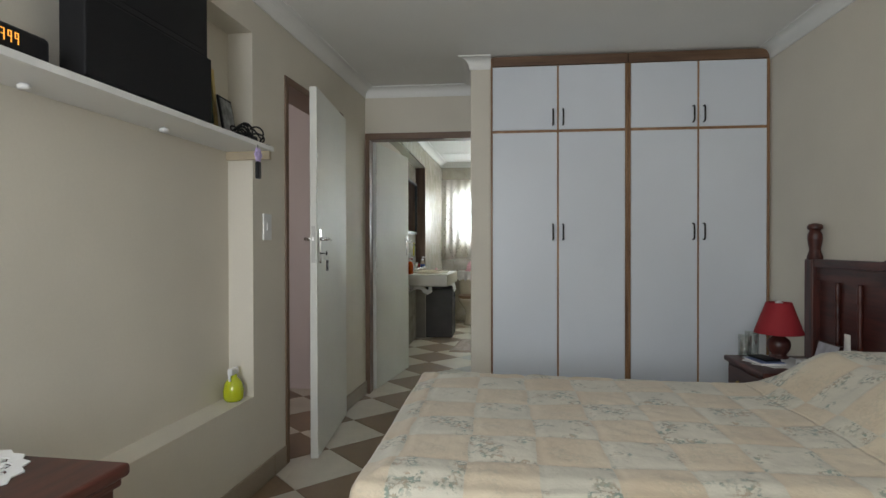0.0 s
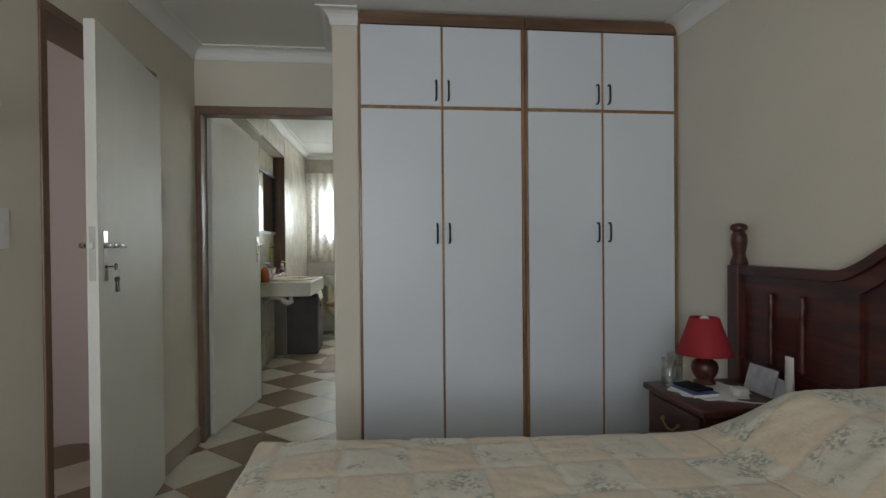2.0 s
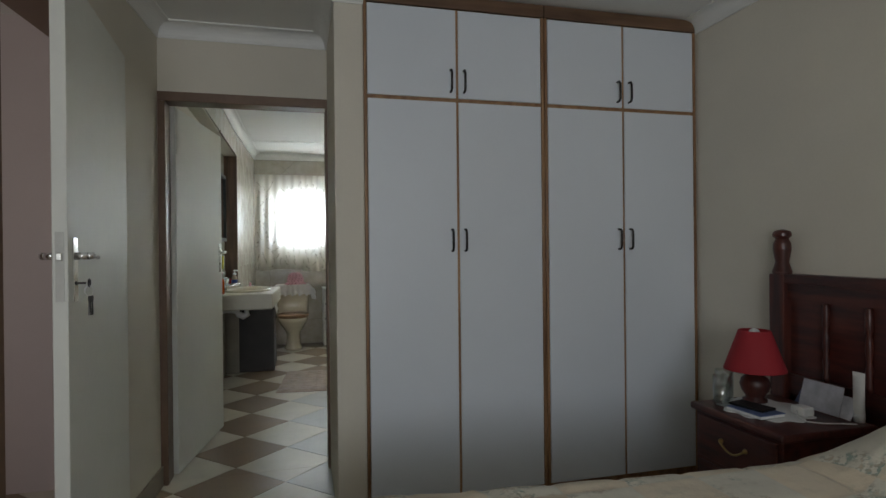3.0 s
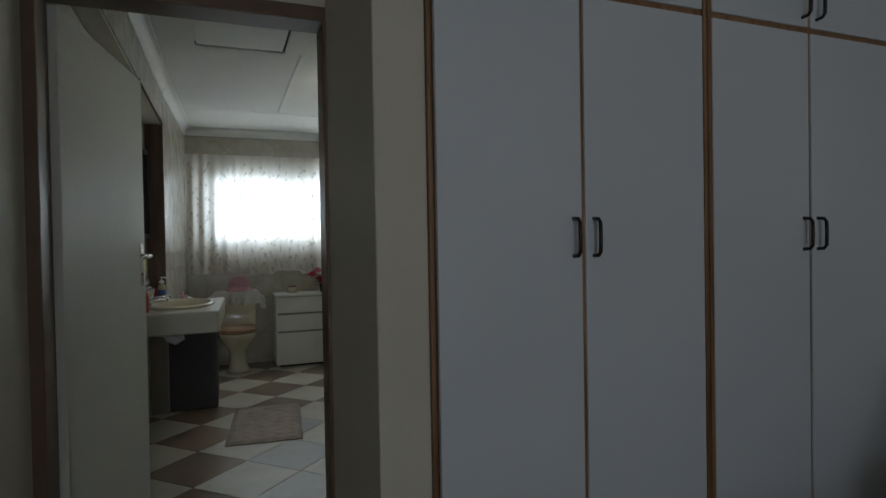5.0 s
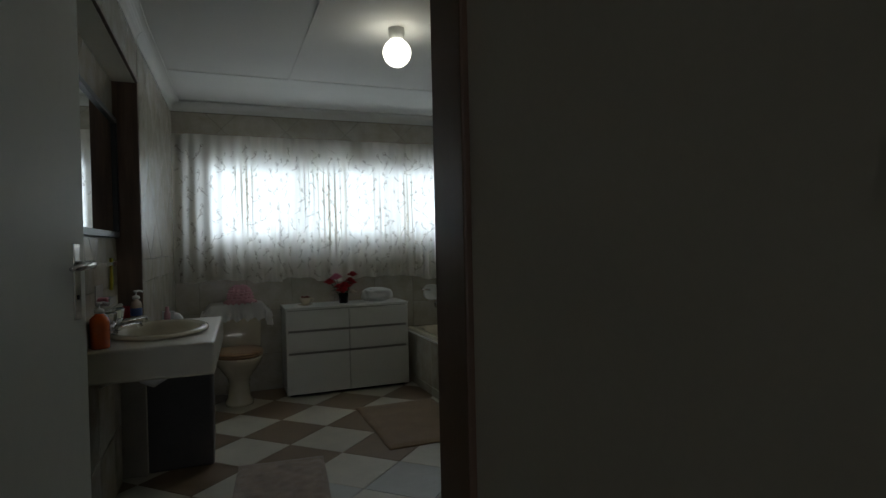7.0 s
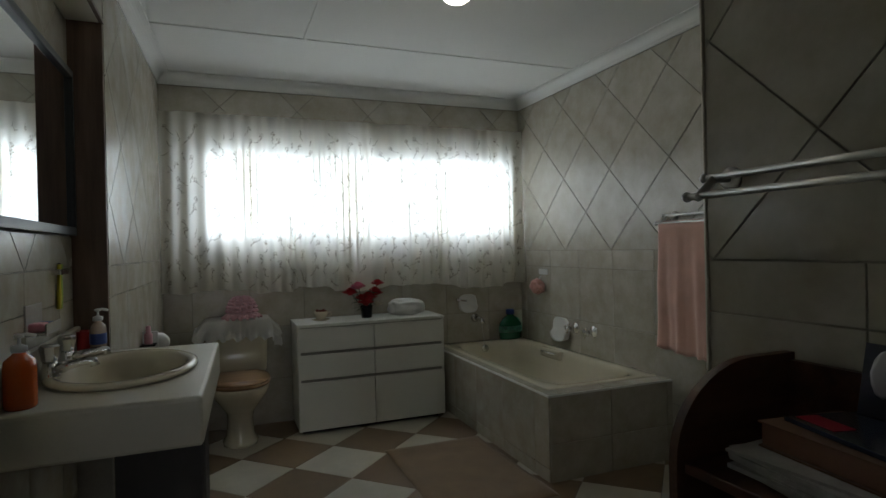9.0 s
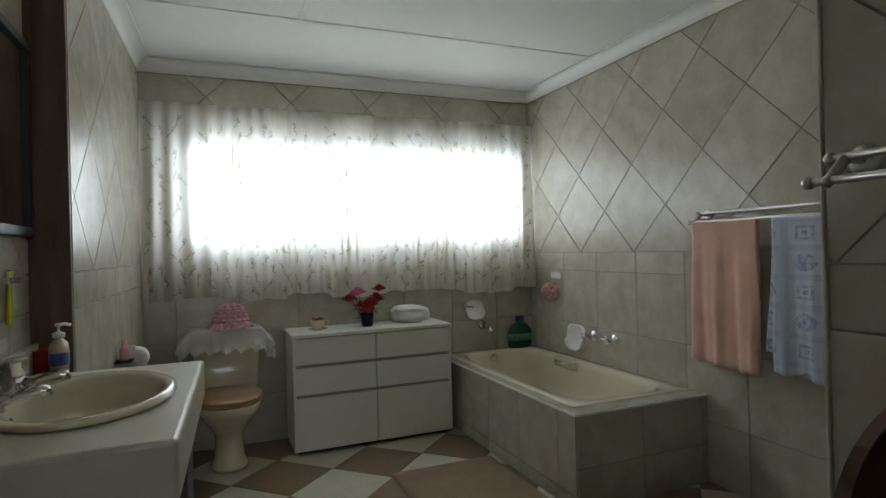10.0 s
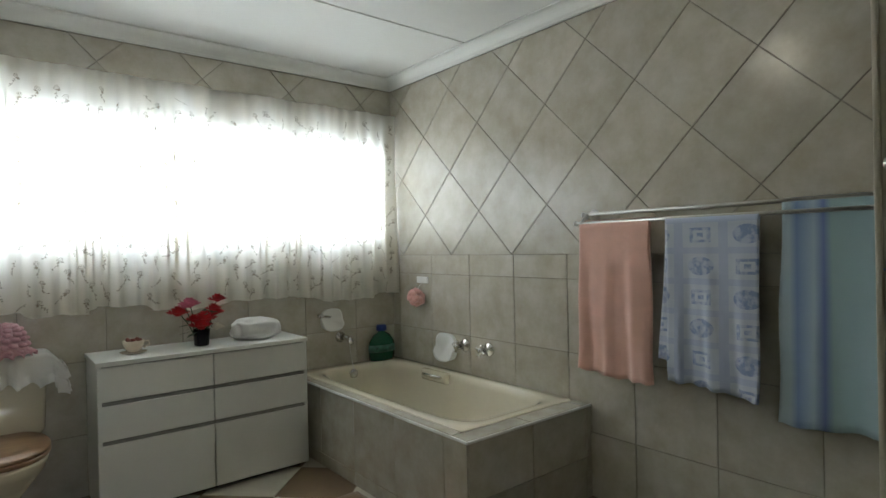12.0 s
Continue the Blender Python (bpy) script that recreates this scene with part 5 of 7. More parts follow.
part("body", lathe(bmesh.new(), [(0.026, 0), (0.029, 0.004), (0.033, 0.09), (0.030, 0.09), (0.026, 0.006), (0.002, 0.005)], (-0.974, 7.14, VZ + 0.001), 24), material("red_plastic", (0.42, 0.02, 0.02), 0.3, bump=0.0), cup, smooth=True)
sd = thing("soap_dish", (-1.02, 6.66, 1.01), "clear wall dish with pink and blue toiletries", "soap dish")
DISH = material("pale_dish", (0.55, 0.53, 0.50), 0.2, bump=0.0)
bm = boxed(-1.012, -0.955, 6.60, 6.76, 0.995, 1.003, 0.003)
box(bm, -0.960, -0.955, 6.60, 6.76, 1.0, 1.03, 0.002)
box(bm, -1.012, -1.006, 6.60, 6.76, 1.0, 1.085, 0.002)
part("tray", bm, DISH, sd)
part("soap", boxed(-1.015, -0.965, 6.615, 6.68, 1.0035, 1.03, 0.01, segments=3), material("pink_soap", (0.62, 0.22, 0.28), 0.4), sd, "pink soap bar")
part("sponge", boxed(-1.01, -0.965, 6.69, 6.75, 1.0035, 1.025, 0.006), material("blue_sponge", (0.10, 0.16, 0.36), 0.7), sd, "blue sponge")
th = thing("toothbrush_holder", (-1.03, 6.97, 1.18), "chrome wall holder with yellow toothbrushes", "toothbrush holder")
bm = boxed(-1.012, -0.980, 6.88, 6.985, 1.164, 1.184, 0.004)
box(bm, -1.012, -1.004, 6.945, 6.985, 1.150, 1.205, 0.003)
part("bar", bm, CHROME, th)
for y, m_ in ((6.945, material("yellow_plastic", (0.62, 0.50, 0.03), 0.35, bump=0.0)), (6.965, material("green_plastic", (0.30, 0.42, 0.05), 0.35, bump=0.0))):
    bm = tube(bmesh.new(), [(-1.0, y, 1.20), (-1.001, y, 1.15), (-1.003, y + 0.004, 1.09), (-1.005, y + 0.006, 1.045)], [0.007, 0.0055, 0.008, 0.007], 8)
    part("toothbrush", bm, m_, th, smooth=True)
bin_ = thing("laundry_bin", (-0.75, 7.47, 0), "dark charcoal laundry bin under the counter end", "laundry bin")
CHAR = material("charcoal_weave", (0.085, 0.08, 0.078), 0.7, vary=0.2, small=220, bump=0.4)
bm = boxed(-0.94, -0.555, 7.22, 7.74, 0.0, 0.625, 0.018, segments=3)
part("body", bm, CHAR, bin_)
part("lid", boxed(-0.945, -0.55, 7.215, 7.745, 0.626, 0.655, 0.012, segments=3), CHAR, bin_)
part("handle", boxed(-0.549, -0.543, 7.40, 7.55, 0.50, 0.53, 0.002), BLACK_FLAT, bin_)
cl = thing("white_cloth", (-0.72, 7.45, 0.655), "crumpled white cloth lying on the laundry bin", "cloth")
part("cloth", sheet(bmesh.new(), 26, 26, lambda u, v: (-0.86 + 0.33 * u, 7.235 + 0.36 * v, 0.662 + 0.022 * abs(noise.noise(Vector((u * 5, v * 5, 1)))) - max(0, u - 0.93) * 1.1), 0.004), PLASTIC_WHITE, cl, smooth=True)

# ---- bathroom: toilet ----
TX = -0.385
wc = thing("toilet", (TX, 8.5, 0), "ivory close-coupled toilet with a wooden seat lid", "toilet")
part("pedestal", loft([(TX, 8.50, 0.105, 0.125, 0), (TX, 8.50, 0.108, 0.128, 0.02), (TX, 8.50, 0.085, 0.11, 0.06), (TX, 8.50, 0.078, 0.10, 0.16), (TX, 8.49, 0.085, 0.115, 0.21), (TX, 8.46, 0.13, 0.17, 0.28), (TX, 8.43, 0.168, 0.215, 0.345), (TX, 8.42, 0.178, 0.228, 0.385), (TX, 8.42, 0.176, 0.226, 0.398)], 40, 2.15), SANITARY, wc, smooth=True)
part("shelf", loft([(TX, 8.66, 0.10, 0.12, 0.25), (TX, 8.68, 0.165, 0.13, 0.34), (TX, 8.68, 0.17, 0.135, 0.40)], 36, 4), SANITARY, wc, smooth=True)
part("cistern", loft([(TX, 8.725, 0.165, 0.085, 0.40), (TX, 8.725, 0.185, 0.095, 0.43), (TX, 8.725, 0.195, 0.10, 0.735)], 36, 5), SANITARY, wc, smooth=True)
part("cistern_lid", loft([(TX, 8.725, 0.20, 0.105, 0.735), (TX, 8.725, 0.203, 0.107, 0.745), (TX, 8.725, 0.20, 0.105, 0.765), (TX, 8.725, 0.18, 0.09, 0.772)], 36, 5), SANITARY, wc, smooth=True)
SEATWOOD = wood("varnished_pine_seat", (0.20, 0.105, 0.045), (0.36, 0.205, 0.10), 0.4, along=(0.12, 1, 1))
part("seat", loft([(TX, 8.425, 0.18, 0.23, 0.40), (TX, 8.425, 0.186, 0.236, 0.408), (TX, 8.425, 0.184, 0.234, 0.418)], 40, 2.2), SEATWOOD, wc, "varnished wooden seat", smooth=True)
part("lid", loft([(TX, 8.43, 0.182, 0.232, 0.4195), (TX, 8.43, 0.187, 0.237, 0.427), (TX, 8.43, 0.180, 0.230, 0.437), (TX, 8.43, 0.10, 0.13, 0.441)], 40, 2.2), SEATWOOD, wc, "closed varnished wooden lid", smooth=True)
part("lever", tube(bmesh.new(), [(TX - 0.14, 8.628, 0.68), (TX - 0.14, 8.605, 0.68), (TX - 0.07, 8.60, 0.675)], 0.006, 8), CHROME, wc, smooth=True)
WLACE = sheer("white_lace_cloth", (0.92, 0.91, 0.90), 0.03)


def lace(u, v):
    a, b = (u - 0.5) * 0.56, (v - 0.62) * 0.36
    fx, fy = max(0, abs(a) - 0.195), max(0, -b - 0.10)
    x, y = TX + max(-0.205, min(0.205, a)), 8.725 + max(-0.108, min(0.098, b))
    d = fx + fy
    edge_ = step(0.07, 0.13, d)
    along_ = a if fy > fx else b
    frill = (0.006 + 0.010 * edge_) * math.sin(along_ * 78 + 2 * math.sin(along_ * 17)) * min(1, d * 12)
    if fx > 0:
        x += math.copysign(0.62 * fx + frill * 0.7, a)
    if fy > 0:
        y -= 0.30 * fy + frill
    drop_ = d * 0.85 + 0.012 * edge_ * math.cos(along_ * 78)
    return (x, y, 0.779 - drop_ + 0.003 * noise.noise(Vector((u * 9, v * 9, 0))))


lc = thing("lace_cover", (TX, 8.72, 0.775), "white frilled lace cover over the toilet cistern", "lace cover")
part("cloth", sheet(bmesh.new(), 120, 80, lace), WLACE, lc, smooth=True)


def lace_edge(u, v):
    # gathered border sewn along the two sides and the front
    q = u * 3
    pu, pv = ((0.0, 1 - q) if q < 1 else (q - 1, 0.0) if q < 2 else (1.0, q - 2))
    p_ = Vector(lace(pu, pv))
    n_ = Vector(((pu - 0.5) * 1.1, -0.5 + pv * 0.3, 0)).normalized()
    wave = math.sin(u * 260)
    return p_ + n_ * (0.004 + 0.010 * v + 0.006 * v * wave) + Vector((0, 0, 0.012 - 0.036 * v + 0.004 * v * math.cos(u * 260)))


part("frill", sheet(bmesh.new(), 520, 4, lace_edge), sheer("gathered_lace", (0.95, 0.94, 0.93), 0.02), lc, "gathered white lace frill", smooth=True)
PINK = material("pink_crochet", (0.72, 0.40, 0.44), 0.9, vary=0.15, small=260, bump=0.6, sheen=0.3)
roll = thing("roll_cover", (TX + 0.03, 8.70, 0.78), "pink crocheted skirt cover for a spare toilet roll", "roll cover")
RCX, RCY = TX + 0.03, 8.695
bm = lathe(bmesh.new(), [(0.088, 0.782), (0.084, 0.82), (0.074, 0.865), (0.058, 0.895), (0.03, 0.913), (0.004, 0.917)], (RCX, RCY, 0), 36)
for ring_ in range(7):
    q = ring_ / 6
    rad, z = 0.088 * math.cos(q * 1.25) + 0.006, 0.80 + 0.118 * math.sin(q * 1.45)
    count = max(6, round(rad * 150))
    for k in range(count):
        a = 2 * math.pi * (k + 0.5 * (ring_ % 2)) / count
        blob(bm, (RCX + rad * math.cos(a), RCY + rad * math.sin(a), z), (0.018, 0.018, 0.0125), 2, 0.35, k + 9 * ring_)
part("skirt", bm, PINK, roll, smooth=True)


def frill_(u, v):
    a = 2 * math.pi * u
    rad = 0.090 + 0.036 * v + 0.007 * v * math.sin(a * 17)
    return (RCX + rad * math.cos(a), RCY + rad * math.sin(a) * 0.92, 0.815 - 0.034 * v + 0.009 * v * math.cos(a * 17))


part("frill", sheet(bmesh.new(), 170, 5, frill_, 0.003), PINK, roll, "ruffled pink edge", smooth=True)
tr = thing("toilet_roll", (-0.84, 8.02, 0.73), "white toilet roll on a wall holder", "toilet roll")
part("paper", lathe(bmesh.new(), [(0.02, -0.05), (0.052, -0.05), (0.053, 0.05), (0.02, 0.05)], (-0.80, 8.02, 0.745), 28, Euler((math.pi / 2, 0, 0)).to_matrix().to_4x4()), material("tissue", (0.80, 0.80, 0.78), 0.95, bump=0.2), tr, smooth=True)
part("holder", boxed(-0.872, -0.795, 7.955, 7.966, 0.735, 0.82, 0.004), PLASTIC_WHITE, tr)
pk = thing("pink_bottle", (-0.835, 7.90, 0.80), "small pink air freshener on the wall bracket", "bottle")
part("bracket", boxed(-0.876, -0.80, 7.86, 7.94, 0.755, 0.762, 0.002), PLASTIC_BLACK, pk)
part("body", lathe(bmesh.new(), [(0.018, 0), (0.02, 0.004), (0.02, 0.05), (0.012, 0.062), (0.012, 0.09), (0.006, 0.094)], (-0.835, 7.90, 0.763), 18), material("pink_plastic", (0.66, 0.34, 0.38), 0.35, bump=0.0), pk, smooth=True)

# ---- bathroom: white drawer cabinet ----
cab = thing("drawer_cabinet", (0.5, 8.62, 0), "low white laminate cabinet with six drawer fronts", "cabinet")
CX0, CX1, CY0, CY1, CZ = -0.02, 1.015, 8.445, 8.80, 0.735
# carcass coloured grey behind white fronts, giving the drawer gaps their shade
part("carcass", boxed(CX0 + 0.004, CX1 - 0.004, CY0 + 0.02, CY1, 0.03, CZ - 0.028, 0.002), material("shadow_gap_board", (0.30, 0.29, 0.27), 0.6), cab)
part("side", boxed(CX0, CX0 + 0.018, CY0 + 0.003, CY1, 0.022, CZ - 0.022, 0.002), WHITE_GLOSS, cab)
part("side", boxed(CX1 - 0.018, CX1, CY0 + 0.003, CY1, 0.022, CZ - 0.022, 0.002), WHITE_GLOSS, cab)
part("top", boxed(CX0 - 0.006, CX1 + 0.004, CY0 - 0.006, CY1 + 0.004, CZ - 0.022, CZ, 0.003), WHITE_GLOSS, cab)
part("plinth", boxed(CX0 + 0.03, CX1 - 0.03, CY0 + 0.05, CY1 - 0.02, 0.0, 0.03), BLACK_FLAT, cab)
for x0, x1 in ((CX0 + 0.003, 0.4955), (0.5005, CX1 - 0.003)):
    for z0, z1 in ((0.548, CZ - 0.029), (0.366, 0.528), (0.025, 0.346)):
        d = part("drawer", boxed(x0, x1, CY0, CY0 + 0.018, z0, z1, 0.0025), WHITE_GLOSS, cab)
        part("finger_pull", boxed(x0 + 0.004, x1 - 0.004, CY0 + 0.006, CY0 + 0.012, z1 + 0.001, z1 + 0.012, 0.001), material("grey_pull_strip", (0.34, 0.33, 0.31), 0.5), d, "grey recessed pull strip")
tc = thing("teacup", (0.16, 8.60, CZ), "small cream china cup with a red and dark motif", "cup")
CHINA = material("cream_china", (0.72, 0.62, 0.48), 0.2, bump=0.0, vary=0.1)
part("saucer", lathe(bmesh.new(), [(0.03, 0), (0.055, 0.006), (0.062, 0.010), (0.055, 0.011), (0.03, 0.005)], (0.16, 8.60, CZ + 0.001), 28), CHINA, tc, smooth=True)
part("bowl", lathe(bmesh.new(), [(0.022, 0.008), (0.030, 0.012), (0.046, 0.04), (0.050, 0.066), (0.047, 0.066), (0.042, 0.04), (0.02, 0.016)], (0.16, 8.60, CZ + 0.001), 28), CHINA, tc, smooth=True)
part("ear", tube(bmesh.new(), [(0.205, 8.60, CZ + 0.055), (0.228, 8.60, CZ + 0.058), (0.232, 8.60, CZ + 0.04), (0.205, 8.60, CZ + 0.026)], 0.004, 8), CHINA, tc, smooth=True)
bm = bmesh.new()
for k in range(7):
    a = 0.9 * k
    blob(bm, (0.16 + 0.028 * math.cos(a), 8.59 + 0.026 * math.sin(a), CZ + 0.066 + 0.006 * (k % 2)), (0.012, 0.012, 0.010), 1, 0.4, k)
part("filling", bm, material("dried_petals", (0.20, 0.06, 0.04), 0.8, vary=0.5), tc, "dark red dried petals")
va = thing("flower_vase", (0.485, 8.60, CZ), "black vase of red and pink artificial roses", "flowers")
part("vase", lathe(bmesh.new(), [(0.034, 0), (0.037, 0.004), (0.040, 0.05), (0.043, 0.088), (0.039, 0.088), (0.035, 0.01), (0.002, 0.008)], (0.485, 8.60, CZ + 0.001), 24), material("black_glaze", (0.016, 0.016, 0.02), 0.25, bump=0.0), va, smooth=True)
ROSE, ROSE2 = material("red_silk", (0.42, 0.012, 0.018), 0.7, vary=0.25, big=30), material("pink_silk", (0.68, 0.20, 0.30), 0.7, vary=0.2, big=30)
LEAFM = material("green_silk", (0.045, 0.085, 0.04), 0.6, vary=0.3, big=20)
random.seed(21)


def rose(at, r, mat):
    bm_ = bmesh.new()
    for layer in range(4):
        n_ = 3 + layer
        for k in range(n_):
            a = 2 * math.pi * (k / n_ + 0.13 * layer)
            rad, tip = r * (0.25 + 0.22 * layer), r * (0.8 - 0.22 * layer)
            w = r * (0.36 + 0.08 * layer)
            cen = Vector((at[0] + rad * math.cos(a), at[1] + rad * math.sin(a), at[2] - r * 0.25))
            side_, out_ = Vector((-math.sin(a), math.cos(a), 0)), Vector((math.cos(a), math.sin(a), 0))
            vs = []
            for q, lift in ((0, -0.3), (0.5, 0.4), (1, 1.0)):
                row = []
                for s in (-1, -0.4, 0.4, 1):
                    curve = (1 - s * s) * 0.25 * r
                    row.append(bm_.verts.new(cen + side_ * s * w * (0.6 + 0.5 * q - 0.3 * q * q * abs(s)) + out_ * (curve - 0.12 * r + layer * 0.10 * r * q) + Vector((0, 0, lift * tip * (1 - 0.15 * abs(s) * q) + 0.1 * r))))
                vs.append(row)
            for i in range(2):
                for j in range(3):
                    bm_.faces.new((vs[i][j], vs[i][j + 1], vs[i + 1][j + 1], vs[i + 1][j]))
    blob(bm_, (at[0], at[1], at[2]), (r * 0.55, r * 0.55, r * 0.55), 2, 0.4, at[0] * 9)
    part("rose", bm_, mat, va, smooth=True)
    part("stem", tube(bmesh.new(), [at, (0.485 + (at[0] - 0.485) * 0.55, 8.60 + (at[1] - 8.60) * 0.5, CZ + 0.12), (0.485 + (at[0] - 0.485) * 0.15, 8.60, CZ + 0.02)], 0.0025, 6), LEAFM, va)


for at, r, m_ in (((0.44, 8.56, CZ + 0.165), 0.026, ROSE), ((0.535, 8.565, CZ + 0.215), 0.026, ROSE), ((0.40, 8.575, CZ + 0.235), 0.022, ROSE2), ((0.37, 8.58, CZ + 0.205), 0.034, ROSE), ((0.43, 8.60, CZ + 0.245), 0.034, ROSE2), ((0.487, 8.555, CZ + 0.168), 0.040, ROSE), ((0.56, 8.58, CZ + 0.262), 0.030, ROSE), ((0.555, 8.61, CZ + 0.19), 0.032, ROSE), ((0.465, 8.54, CZ + 0.135), 0.036, ROSE), ((0.55, 8.57, CZ + 0.11), 0.026, material("cream_silk", (0.66, 0.60, 0.48), 0.7))):
    rose((0.485 + (at[0] - 0.485) * 1.05, at[1], at[2] - 0.012), r * 1.35, m_)
for k in range(20):
    a, h, ln = random.uniform(0, 6.28), random.uniform(0.07, 0.20), random.uniform(0.045, 0.08)
    bm = bmesh.new()
    base = Vector((0.485 + 0.03 * math.cos(a), 8.60 + 0.03 * math.sin(a), CZ + h))
    d, s_ = Vector((math.cos(a), math.sin(a), random.uniform(-0.5, 0.3))), Vector((-math.sin(a), math.cos(a), 0.2))
    pts = [base, base + d * ln * 0.5 + s_ * ln * 0.28, base + d * ln, base + d * ln * 0.5 - s_ * ln * 0.28]
    prism(bm, pts, (0, 0, 0.0015))
    part("leaf", bm, LEAFM, va)
bag = thing("plastic_bag", (0.79, 8.63, CZ), "crumpled white plastic bag on the cabinet", "bag")
bm = bmesh.new()
blob(bm, (0.79, 8.63, CZ + 0.058), (0.135, 0.085, 0.060), 4, 0.35, 3.0)
for v in bm.verts:
    q = v.co - Vector((0.79, 8.63, CZ + 0.058))
    boxy = [math.copysign((abs(c) / r) ** 0.62 * r, c) for c, r in zip(q, (0.13, 0.08, 0.058))]
    v.co = Vector((0.79, 8.63, CZ + 0.058)) + Vector(boxy)
    v.co += v.co.normalized() * 0.006 * noise.noise(v.co * 38) + Vector((0, 0, 0.010 * noise.noise(v.co * 17)))
    v.co.z = max(CZ + 0.001, v.co.z)
part("film", bm, material("white_plastic_film", (0.74, 0.73, 0.71), 0.35, vary=0.05), bag, smooth=True)

# ---- bathroom: bath ----
TX0, TX1, TY0, TY1, TZ = 1.077, BATH_EAST - 0.008, 7.135, BATH_NORTH - 0.008, 0.448
bath = thing("bathtub", (1.47, 8.0, 0), "ivory built-in bathtub in a tiled surround", "bathtub")
bm = boxed(TX0, TX0 + 0.05, TY0, TY1, 0, TZ)
box(bm, TX0 + 0.05, TX1, TY0, TY0 + 0.05, 0, TZ)
surround = part("surround", bm, WALL_GROUT, bath, "tiled apron")
RX0, RX1, RY0, RY1 = TX0 + 0.055, TX1, TY0 + 0.10, TY1
bm = bmesh.new()


def tub_ring(ix0, ix1, iy0, iy1, z, power, seg=56):
    cx, cy, hx, hy = (ix0 + ix1) / 2, (iy0 + iy1) / 2, (ix1 - ix0) / 2, (iy1 - iy0) / 2
    out = []
    for k in range(seg):
        a = 2 * math.pi * (k + 0.5) / seg
        c, s = math.cos(a), math.sin(a)
        out.append(bm.verts.new((cx + hx * math.copysign(abs(c) ** (2 / power), c), cy + hy * math.copysign(abs(s) ** (2 / power), s), z)))
    return out


loops = [tub_ring(RX0, RX1, RY0, RY1, TZ + 0.002, 40), tub_ring(RX0, RX1, RY0, RY1, TZ + 0.006, 40), tub_ring(RX0 + 0.004, RX1 - 0.003, RY0 + 0.004, RY1 - 0.003, TZ + 0.0095, 40),
         tub_ring(RX0 + 0.05, RX1 - 0.055, RY0 + 0.05, RY1 - 0.08, TZ + 0.010, 7), tub_ring(RX0 + 0.062, RX1 - 0.068, RY0 + 0.065, RY1 - 0.092, TZ + 0.003, 5.5),
         tub_ring(RX0 + 0.070, RX1 - 0.078, RY0 + 0.085, RY1 - 0.10, TZ - 0.03, 5), tub_ring(RX0 + 0.085, RX1 - 0.095, RY0 + 0.17, RY1 - 0.115, TZ - 0.14, 4.5),
         tub_ring(RX0 + 0.10, RX1 - 0.11, RY0 + 0.27, RY1 - 0.135, TZ - 0.27, 4), tub_ring(RX0 + 0.13, RX1 - 0.14, RY0 + 0.34, RY1 - 0.18, TZ - 0.335, 3.5), tub_ring(RX0 + 0.22, RX1 - 0.23, RY0 + 0.5, RY1 - 0.32, TZ - 0.35, 3)]
for a, b in zip(loops, loops[1:]):
    for k in range(56):
        bm.faces.new((a[k], a[(k + 1) % 56], b[(k + 1) % 56], b[k]))
bm.faces.new(loops[-1])
bmesh.ops.recalc_face_normals(bm, faces=bm.faces[:])
bmesh.ops.reverse_faces(bm, faces=bm.faces[:]) if bm.faces[-1].normal.z < 0 else None
tub = part("tub", bm, SANITARY, bath, "glossy ivory tub", smooth=True)
bm = bmesh.new()
tube(bm, [(RX1 - 0.075, 8.16, TZ - 0.03), (RX1 - 0.125, 8.17, TZ - 0.018), (RX1 - 0.132, 8.245, TZ - 0.016), (RX1 - 0.125, 8.32, TZ - 0.018), (RX1 - 0.075, 8.33, TZ - 0.03)], 0.009, 10)
part("grip_surround", boxed(RX1 - 0.108, RX1 - 0.066, 8.115, 8.375, TZ - 0.062, TZ + 0.0085, 0.016, segments=3), SANITARY, bath, "moulded ivory pad behind the grip", smooth=True)
part("plug_chain", tube(bmesh.new(), [(1.45, BATH_NORTH - 0.11, 0.625), (1.455, BATH_NORTH - 0.12, 0.54), (1.47, RY1 - 0.125, TZ - 0.02)], 0.0022, 6), STEEL, bath, "thin steel plug chain")
part("grip", bm, CHROME, bath, "chrome grip on the tub side", smooth=True)
part("overflow", lathe(bmesh.new(), [(0.026, 0), (0.03, 0.004), (0.028, 0.014), (0.015, 0.018)], (1.47, RY1 - 0.112, TZ - 0.035), 22, Euler((math.pi / 2, 0, 0)).to_matrix().to_4x4()), CHROME, bath, "chrome overflow", smooth=True)
